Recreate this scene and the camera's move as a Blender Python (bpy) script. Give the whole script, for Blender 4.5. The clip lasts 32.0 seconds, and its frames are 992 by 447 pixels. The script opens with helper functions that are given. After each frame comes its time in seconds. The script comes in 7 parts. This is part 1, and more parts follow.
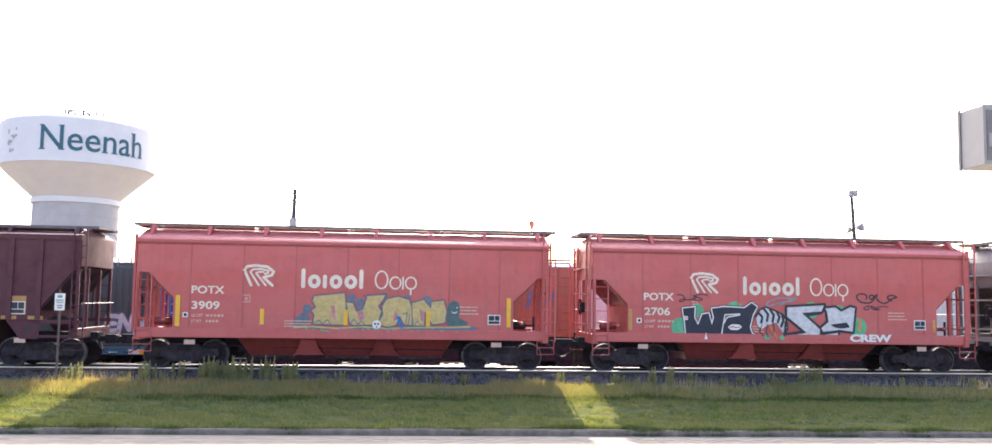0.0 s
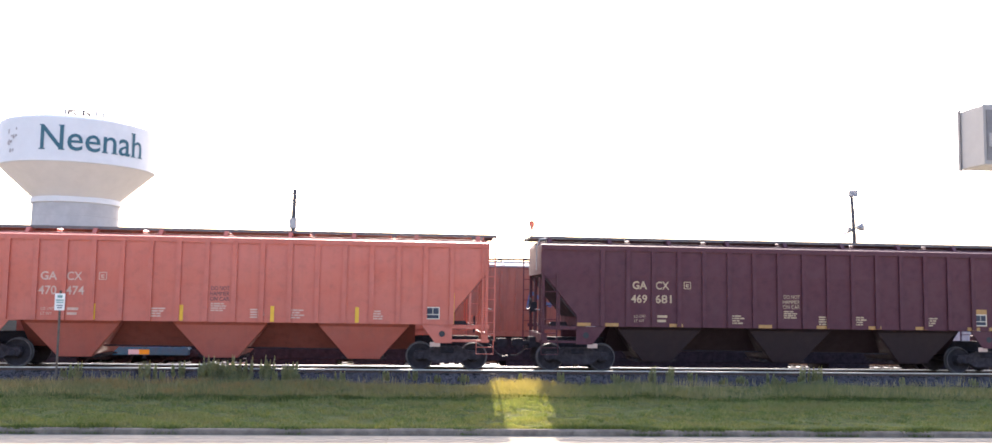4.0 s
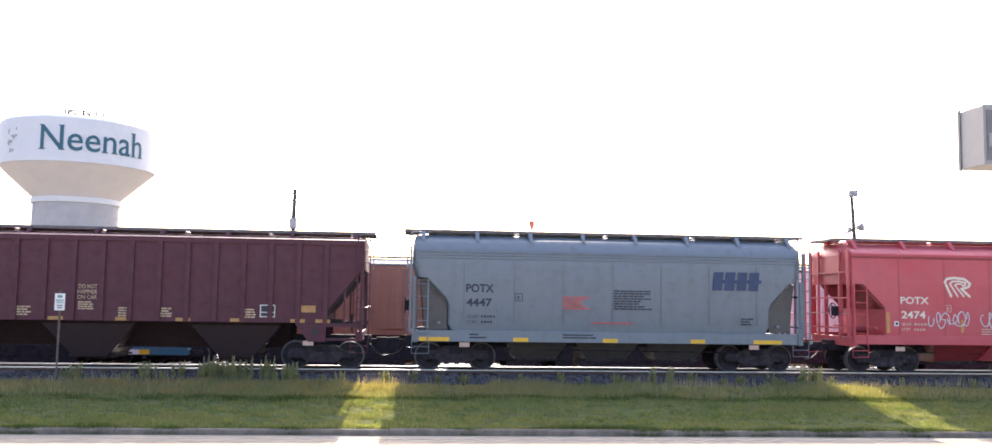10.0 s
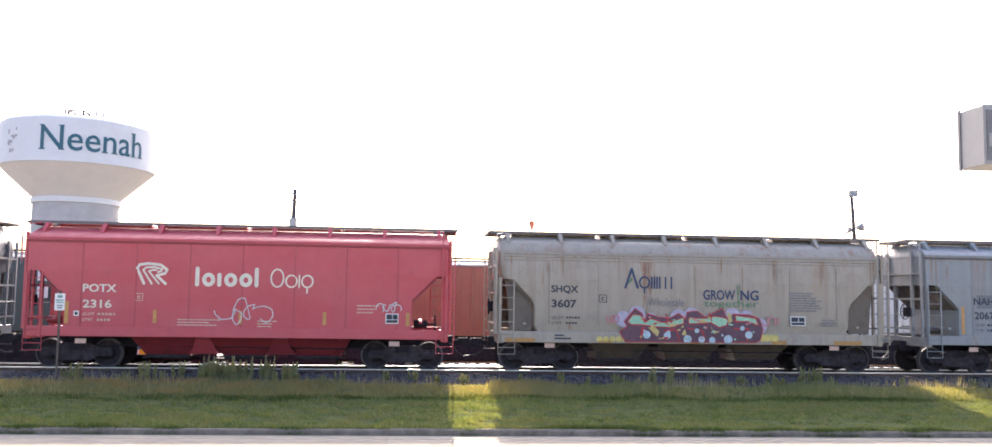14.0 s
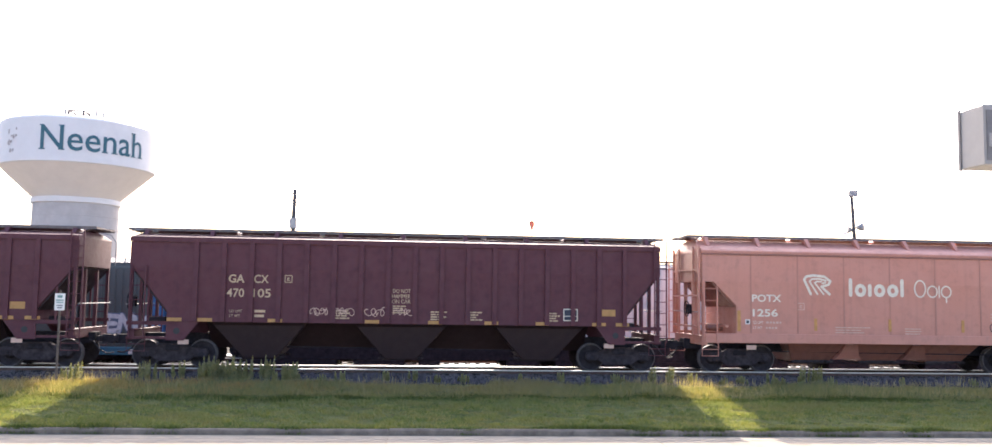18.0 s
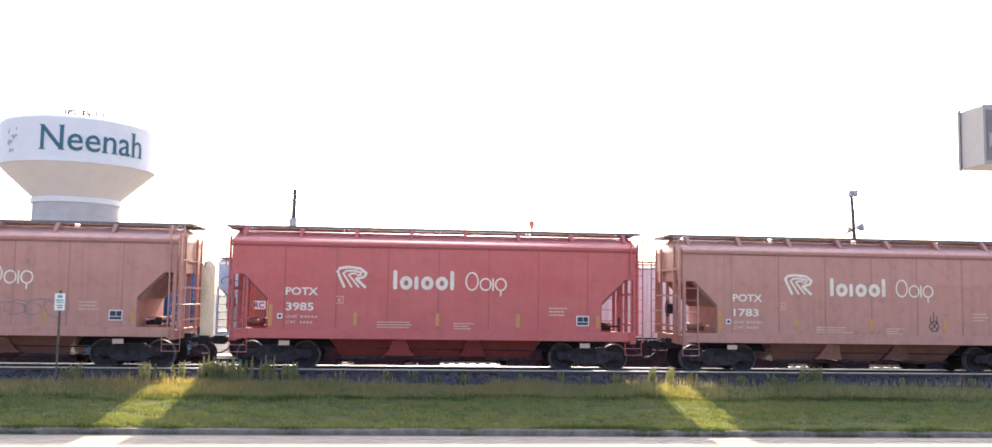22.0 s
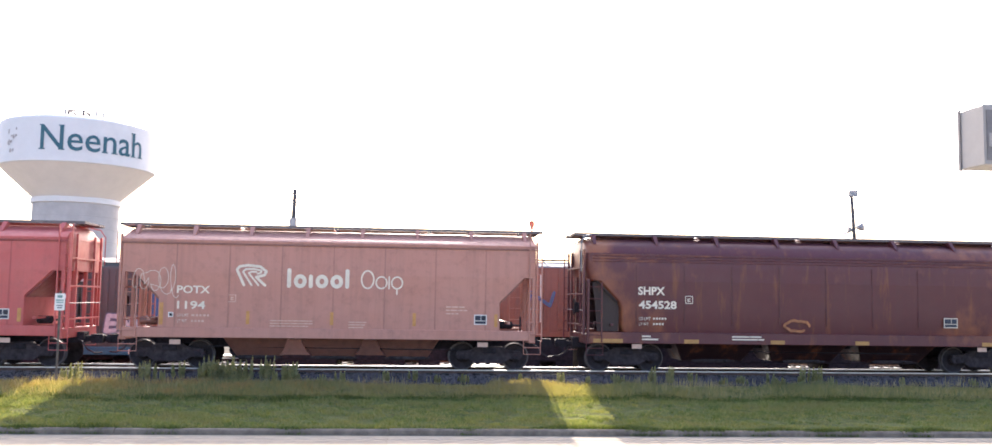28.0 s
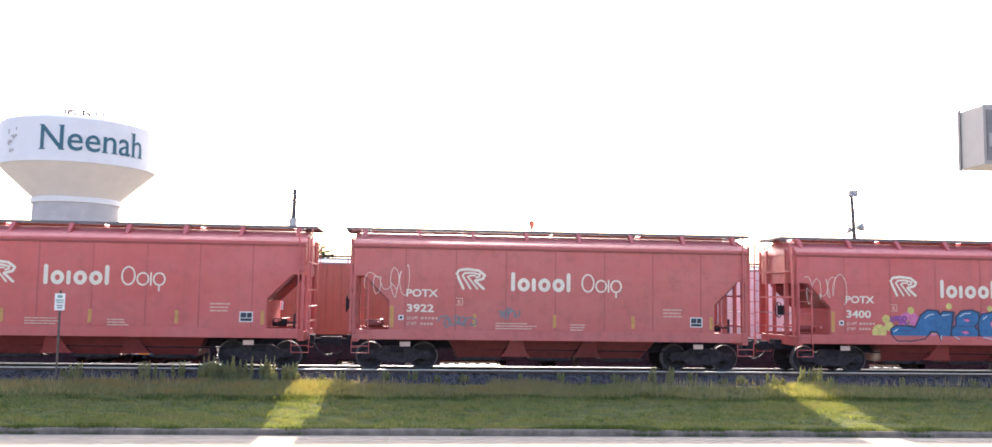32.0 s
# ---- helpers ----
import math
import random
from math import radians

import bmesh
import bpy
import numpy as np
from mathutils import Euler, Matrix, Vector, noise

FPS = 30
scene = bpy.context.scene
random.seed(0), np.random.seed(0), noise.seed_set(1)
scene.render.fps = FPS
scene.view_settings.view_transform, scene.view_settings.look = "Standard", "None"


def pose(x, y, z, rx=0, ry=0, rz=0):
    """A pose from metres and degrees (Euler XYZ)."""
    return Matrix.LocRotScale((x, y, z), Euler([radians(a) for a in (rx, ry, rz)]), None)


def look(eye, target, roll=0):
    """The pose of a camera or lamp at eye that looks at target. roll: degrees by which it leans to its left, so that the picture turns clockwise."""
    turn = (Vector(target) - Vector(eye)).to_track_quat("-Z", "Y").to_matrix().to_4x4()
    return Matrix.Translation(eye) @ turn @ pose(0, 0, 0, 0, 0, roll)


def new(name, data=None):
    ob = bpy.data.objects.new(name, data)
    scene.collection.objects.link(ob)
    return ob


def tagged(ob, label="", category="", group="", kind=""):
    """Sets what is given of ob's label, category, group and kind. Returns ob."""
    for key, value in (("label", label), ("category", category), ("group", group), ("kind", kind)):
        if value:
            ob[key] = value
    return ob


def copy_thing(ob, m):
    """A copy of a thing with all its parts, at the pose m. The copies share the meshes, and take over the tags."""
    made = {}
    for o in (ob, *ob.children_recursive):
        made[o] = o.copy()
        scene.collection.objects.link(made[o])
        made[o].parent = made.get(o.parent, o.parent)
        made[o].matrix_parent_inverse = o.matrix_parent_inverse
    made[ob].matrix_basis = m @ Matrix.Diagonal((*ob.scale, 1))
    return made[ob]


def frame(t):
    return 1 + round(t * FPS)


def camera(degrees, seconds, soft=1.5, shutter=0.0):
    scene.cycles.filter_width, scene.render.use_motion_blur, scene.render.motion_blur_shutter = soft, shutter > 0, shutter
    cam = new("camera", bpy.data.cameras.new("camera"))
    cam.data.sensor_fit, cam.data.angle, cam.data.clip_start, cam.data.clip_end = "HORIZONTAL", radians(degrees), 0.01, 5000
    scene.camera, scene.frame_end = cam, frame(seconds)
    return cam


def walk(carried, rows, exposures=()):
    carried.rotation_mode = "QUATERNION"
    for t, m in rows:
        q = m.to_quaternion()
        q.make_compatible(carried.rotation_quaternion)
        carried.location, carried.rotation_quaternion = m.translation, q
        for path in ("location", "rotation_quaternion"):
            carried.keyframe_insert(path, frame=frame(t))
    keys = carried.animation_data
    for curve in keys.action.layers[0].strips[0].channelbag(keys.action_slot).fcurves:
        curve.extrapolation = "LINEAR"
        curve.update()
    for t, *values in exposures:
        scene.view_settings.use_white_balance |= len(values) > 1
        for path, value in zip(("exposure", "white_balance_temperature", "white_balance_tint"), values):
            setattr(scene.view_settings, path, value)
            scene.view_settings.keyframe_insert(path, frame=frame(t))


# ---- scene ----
# The camera stands on the near side of a street and looks across it at the railway.
cam = camera(58.5, 32.0)
EYE = Vector((0.0, 0.0, 3.40))
YAW, PITCH = radians(5.50), radians(4.78)
AIM = EYE + Vector((math.sin(YAW) * math.cos(PITCH), math.cos(YAW) * math.cos(PITCH), math.sin(PITCH)))
STAND = look(EYE, AIM, 0.86)
walk(cam, [(0.0, STAND), (32.0, STAND)], exposures=[(0.0, 1.90, 6350, 19), (2.2, 1.91, 6350, 19), (6.0, 1.84, 6350, 19), (22.0, 1.77, 6350, 19), (32.0, 1.88, 6350, 19)])

# ---- light: low sun behind the train, pale hazy sky ----
SUN_EL, SUN_AZ = radians(32.2), radians(2.8)      # azimuth from +y towards +x
world = bpy.data.worlds.new("sky")
scene.world = world
world.use_nodes = True
wn, wl = world.node_tree.nodes, world.node_tree.links
sky = wn.new("ShaderNodeTexSky")
sky.sky_type, sky.sun_disc = "NISHITA", False
sky.sun_elevation, sky.sun_rotation = SUN_EL, SUN_AZ
sky.air_density, sky.dust_density, sky.ozone_density = 1.0, 4.0, 1.0
wl.new(sky.outputs["Color"], wn["Background"].inputs["Color"])
wn["Background"].inputs["Strength"].default_value = 0.15
sun_data = bpy.data.lights.new("sun", "SUN")
sun_data.energy, sun_data.angle, sun_data.color = 3.3, radians(0.6), (1.0, 0.92, 0.76)
sun = new("sun", sun_data)
SUN_WAY = Vector((math.sin(SUN_AZ) * math.cos(SUN_EL), math.cos(SUN_AZ) * math.cos(SUN_EL), math.sin(SUN_EL)))
sun.matrix_basis = look(SUN_WAY * 200, (0, 0, 0))

# ---- plan, in metres ----
RAIL = 0.97                 # top of the rails
TRACK = 30.77               # middle of the track in use
SRAIL = 0.30                # top of the rails on the lower siding
LIFT = 0.55                 # floor datum of the parked cars over those rails
SIDING = 40.5               # middle of the track with parked cars
KERB = 22.12                # street face of the kerb
SKEW = 1.35                 # degrees by which the street runs askew to the railway

# ---- materials ----


def nodes_of(name):
    m = bpy.data.materials.new(name)
    m.use_nodes = True
    nt = m.node_tree
    return m, nt, nt.nodes["Principled BSDF"]


def coords(nt, scale, rand=True):
    tc = nt.nodes.new("ShaderNodeTexCoord")
    mp = nt.nodes.new("ShaderNodeMapping")
    mp.inputs["Scale"].default_value = scale
    if rand:
        info = nt.nodes.new("ShaderNodeObjectInfo")
        mul = nt.nodes.new("ShaderNodeMath")
        mul.operation = "MULTIPLY"
        mul.inputs[1].default_value = 37.0
        nt.links.new(info.outputs["Random"], mul.inputs[0])
        nt.links.new(mul.outputs[0], mp.inputs["Location"])
    nt.links.new(tc.outputs["Object"], mp.inputs["Vector"])
    return mp


def noise_of(nt, scale, detail=4.0, rough=0.6, rand=True, size=1.0):
    mp = coords(nt, scale, rand)
    n = nt.nodes.new("ShaderNodeTexNoise")
    n.inputs["Scale"].default_value = size
    n.inputs["Detail"].default_value = detail
    n.inputs["Roughness"].default_value = rough
    nt.links.new(mp.outputs["Vector"], n.inputs["Vector"])
    return n


def ramp_of(nt, source, a, b, lo=0.0, hi=1.0):
    r = nt.nodes.new("ShaderNodeMapRange")
    r.inputs["From Min"].default_value, r.inputs["From Max"].default_value = a, b
    r.inputs["To Min"].default_value, r.inputs["To Max"].default_value = lo, hi
    nt.links.new(source, r.inputs["Value"])
    return r.outputs["Result"]


def mix_of(nt, fac, a, b):
    m = nt.nodes.new("ShaderNodeMix")
    m.data_type = "RGBA"
    for sock, v in ((m.inputs["Factor"], fac), (m.inputs["A"], a), (m.inputs["B"], b)):
        if isinstance(v, (tuple, list)):
            sock.default_value = (*v, 1.0)
        elif isinstance(v, (int, float)):
            sock.default_value = v
        else:
            nt.links.new(v, sock)
    return m.outputs["Result"]


def bump_of(nt, bsdf, height, strength, distance):
    b = nt.nodes.new("ShaderNodeBump")
    b.inputs["Strength"].default_value, b.inputs["Distance"].default_value = strength, distance
    nt.links.new(height, b.inputs["Height"])
    nt.links.new(b.outputs["Normal"], bsdf.inputs["Normal"])


def paint(name, col, dirt=(0.12, 0.08, 0.065), grime=0.35, streak=0.16, rust=0.0, rough=0.45, fade=0.25, blotch=None, runs=None, spill=None):
    """Weathered car paint: faded patches, upright streaks of dirt, specks of rust."""
    m, nt, p = nodes_of(name)
    patch = noise_of(nt, (0.45, 0.45, 0.8), 5.0)
    pale = tuple(min(1.0, c * 0.75 + 0.29 * max(col)) for c in col)
    c = mix_of(nt, ramp_of(nt, patch.outputs["Fac"], 0.35, 0.75, 0.0, fade), col, pale)
    run = noise_of(nt, (5.0, 5.0, 0.22), 5.0, 0.65)
    c = mix_of(nt, ramp_of(nt, run.outputs["Fac"], 0.48, 0.78, 0.0, streak), c, dirt)
    fine = noise_of(nt, (3.0, 3.0, 3.0), 8.0, 0.7)
    c = mix_of(nt, ramp_of(nt, fine.outputs["Fac"], 0.5, 0.85, 0.0, grime), c, dirt)
    if rust:
        rn = noise_of(nt, (2.2, 2.2, 0.35), 7.0, 0.72)
        c = mix_of(nt, ramp_of(nt, rn.outputs["Fac"], 0.60 - 0.12 * rust, 0.72, 0.0, 0.85), c, (0.22, 0.075, 0.03))
    if runs:  # rusty water marks below the roof edge, fading downwards
        tc, xyz = nt.nodes.new("ShaderNodeTexCoord"), nt.nodes.new("ShaderNodeSeparateXYZ")
        nt.links.new(tc.outputs["Object"], xyz.inputs[0])
        wet = noise_of(nt, (2.6, 2.6, 0.05), 6.0, 0.75)
        low = ramp_of(nt, xyz.outputs["Z"], 1.6, 4.05, 0.0, 1.0)
        mul = nt.nodes.new("ShaderNodeMath")
        mul.operation = "MULTIPLY"
        nt.links.new(ramp_of(nt, wet.outputs["Fac"], 0.53, 0.70, 0.0, 0.8), mul.inputs[0])
        nt.links.new(low, mul.inputs[1])
        mask = mul.outputs[0]
        if spill:
            off, near = nt.nodes.new("ShaderNodeMath"), nt.nodes.new("ShaderNodeMath")
            off.operation, near.operation = "SUBTRACT", "ABSOLUTE"
            off.inputs[1].default_value = (spill[0] + spill[1]) / 2
            nt.links.new(xyz.outputs["X"], off.inputs[0])
            nt.links.new(off.outputs[0], near.inputs[0])
            edge = noise_of(nt, (6.0, 6.0, 0.8), 6.0, 0.7)
            drop = nt.nodes.new("ShaderNodeMath")
            drop.operation = "MULTIPLY_ADD"
            drop.inputs[1].default_value = 0.9
            nt.links.new(edge.outputs["Fac"], drop.inputs[0])
            nt.links.new(xyz.outputs["Z"], drop.inputs[2])
            both = nt.nodes.new("ShaderNodeMath")
            both.operation = "MULTIPLY"
            nt.links.new(ramp_of(nt, near.outputs[0], 0.25, 0.75, 0.85, 0.0), both.inputs[0])
            nt.links.new(ramp_of(nt, drop.outputs[0], 4.1, 4.6), both.inputs[1])
            c = mix_of(nt, both.outputs[0], c, (0.24, 0.07, 0.085))
        c = mix_of(nt, mask, c, runs)
    if blotch:  # broad fields of bare rust, thicker towards the car's ends
        tc, xyz = nt.nodes.new("ShaderNodeTexCoord"), nt.nodes.new("ShaderNodeSeparateXYZ")
        nt.links.new(tc.outputs["Object"], xyz.inputs[0])
        far = nt.nodes.new("ShaderNodeMath")
        far.operation = "ABSOLUTE"
        nt.links.new(xyz.outputs["X"], far.inputs[0])
        bn = noise_of(nt, (0.55, 0.55, 0.4), 6.0, 0.62)
        both = nt.nodes.new("ShaderNodeMath")
        both.operation = "ADD"
        nt.links.new(bn.outputs["Fac"], both.inputs[0])
        nt.links.new(ramp_of(nt, far.outputs[0], 2.0, 7.5, 0.0, 0.22), both.inputs[1])
        c = mix_of(nt, ramp_of(nt, both.outputs[0], 0.62, 0.84, 0.0, 0.75), c, blotch)
    nt.links.new(c, p.inputs["Base Color"])
    nt.links.new(ramp_of(nt, fine.outputs["Fac"], 0.3, 0.8, rough - 0.08, rough + 0.2), p.inputs["Roughness"])
    bump_of(nt, p, patch.outputs["Fac"], 0.25, 0.02)
    return m


def plain(name, col, rough=0.6, metal=0.0, vary=0.25, size=6.0, bump=0.15, spec=0.5):
    """A surface of one stuff with fine grain and stains at two scales."""
    m, nt, p = nodes_of(name)
    a = noise_of(nt, (size, size, size), 7.0, 0.65)
    b = noise_of(nt, (size * 0.12,) * 3, 4.0, 0.6)
    dark = tuple(c * (1.0 - vary) for c in col)
    lite = tuple(min(1.0, c * (1.0 + vary)) for c in col)
    c = mix_of(nt, ramp_of(nt, a.outputs["Fac"], 0.3, 0.7), dark, lite)
    c = mix_of(nt, ramp_of(nt, b.outputs["Fac"], 0.4, 0.7, 0.0, 0.45), c, dark)
    nt.links.new(c, p.inputs["Base Color"])
    p.inputs["Roughness"].default_value, p.inputs["Metallic"].default_value = rough, metal
    p.inputs["Specular IOR Level"].default_value = spec
    bump_of(nt, p, a.outputs["Fac"], bump, 0.01)
    return m


def leafy(name, cols, glow=0.45, patch_col=None, patch=0.16):
    """Thin leaves and blades: each one a little different, light shines through."""
    m, nt, p = nodes_of(name)
    geo = nt.nodes.new("ShaderNodeNewGeometry")
    r = nt.nodes.new("ShaderNodeValToRGB")
    r.color_ramp.elements[0].color, r.color_ramp.elements[1].color = (*cols[0], 1), (*cols[-1], 1)
    for i, c in enumerate(cols[1:-1]):
        e = r.color_ramp.elements.new((i + 1) / (len(cols) - 1))
        e.color = (*c, 1)
    nt.links.new(geo.outputs["Random Per Island"], r.inputs["Fac"])
    c = r.outputs["Color"]
    if patch_col:
        n = noise_of(nt, (patch, patch * 2.2, patch), 4.0, 0.6, rand=False)
        c = mix_of(nt, ramp_of(nt, n.outputs["Fac"], 0.45, 0.68, 0.0, 0.75), c, patch_col)
    nt.links.new(c, p.inputs["Base Color"])
    p.inputs["Roughness"].default_value = 0.7
    p.inputs["Specular IOR Level"].default_value = 0.2
    tr = nt.nodes.new("ShaderNodeBsdfTranslucent")
    warm = nt.nodes.new("ShaderNodeMix")
    warm.data_type, warm.blend_type = "RGBA", "MULTIPLY"
    warm.inputs["Factor"].default_value = 1.0
    nt.links.new(c, warm.inputs["A"])
    warm.inputs["B"].default_value = (1.25, 1.12, 0.30, 1.0)
    nt.links.new(warm.outputs["Result"], tr.inputs["Color"])
    ms = nt.nodes.new("ShaderNodeMixShader")
    ms.inputs["Fac"].default_value = glow
    nt.links.new(p.outputs["BSDF"], ms.inputs[1])
    nt.links.new(tr.outputs["BSDF"], ms.inputs[2])
    nt.links.new(ms.outputs["Shader"], nt.nodes["Material Output"].inputs["Surface"])
    return m


def dust_shade_tone(key, col):
    """Underfloor paint: track dust browns pale cars, painted-in shade darkens slopes and recesses."""
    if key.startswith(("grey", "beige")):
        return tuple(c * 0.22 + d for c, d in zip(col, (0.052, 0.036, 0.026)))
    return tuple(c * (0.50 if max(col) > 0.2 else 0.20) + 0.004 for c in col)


MAT = {}
for key, col, kw in (
        ("red", (0.54, 0.105, 0.095), {}), ("red_fresh", (0.54, 0.072, 0.086), dict(grime=0.2, streak=0.1)),
        ("red_dull", (0.52, 0.12, 0.105), dict(grime=0.5)), ("salmon", (0.56, 0.24, 0.175), dict(grime=0.35)),
        ("tan", (0.49, 0.225, 0.172), dict(grime=0.45, streak=0.25)), ("orange_red", (0.56, 0.13, 0.085), dict(grime=0.35)),
        ("brown", (0.088, 0.020, 0.031), dict(dirt=(0.040, 0.019, 0.028), grime=0.5, fade=0.3, rough=0.62)),
        ("rusty", (0.105, 0.026, 0.032), dict(dirt=(0.08, 0.04, 0.04), rust=0.5, grime=0.45, blotch=(0.36, 0.13, 0.055))),
        ("grey_white", (0.46, 0.45, 0.43), dict(rust=0.1, streak=0.2, runs=(0.36, 0.22, 0.12))), ("grey_mid", (0.265, 0.28, 0.30), dict(grime=0.4)),
        ("grey_stained", (0.26, 0.275, 0.28), dict(rust=0.12, streak=0.3, runs=(0.26, 0.12, 0.085), spill=(-2.75, -1.6))), ("beige", (0.36, 0.315, 0.255), dict(rust=0.12, streak=0.25, runs=(0.27, 0.14, 0.08))),
        ("beige_pale", (0.35, 0.32, 0.265), dict(rust=0.1, streak=0.2, runs=(0.30, 0.16, 0.10))), ("grey_warm", (0.39, 0.375, 0.345), dict(grime=0.35)), ("grey_blue", (0.175, 0.205, 0.23), dict(grime=0.45, fade=0.4)),
        ("grey_pale", (0.275, 0.285, 0.295), dict(rust=0.1, streak=0.35)), ("grey_dark", (0.25, 0.25, 0.25), {}),
        ("box_orange", (0.33, 0.115, 0.07), dict(rust=0.2, streak=0.5)), ("box_white", (0.70, 0.70, 0.68), dict(streak=0.4)),
        ("box_green", (0.07, 0.09, 0.085), {}), ("box_dark", (0.075, 0.08, 0.09), {}), ("blue", (0.025, 0.14, 0.32), {}),
        ("teal_blue", (0.03, 0.15, 0.22), {})):
    MAT[key] = paint(key + "_paint", col, **kw)
    # darker copy of each paint: dust on bays, painted-in shade on slopes and gussets
    MAT[key + "_dusty"] = paint(key + "_dusty", dust_shade_tone(key, col), **{**kw, "grime": 0.55, "fade": 0.1, "dirt": (0.026, 0.018, 0.018)})
    MAT[key + "_weld"] = paint(key + "_weld", tuple(c * 0.80 for c in col), **kw)
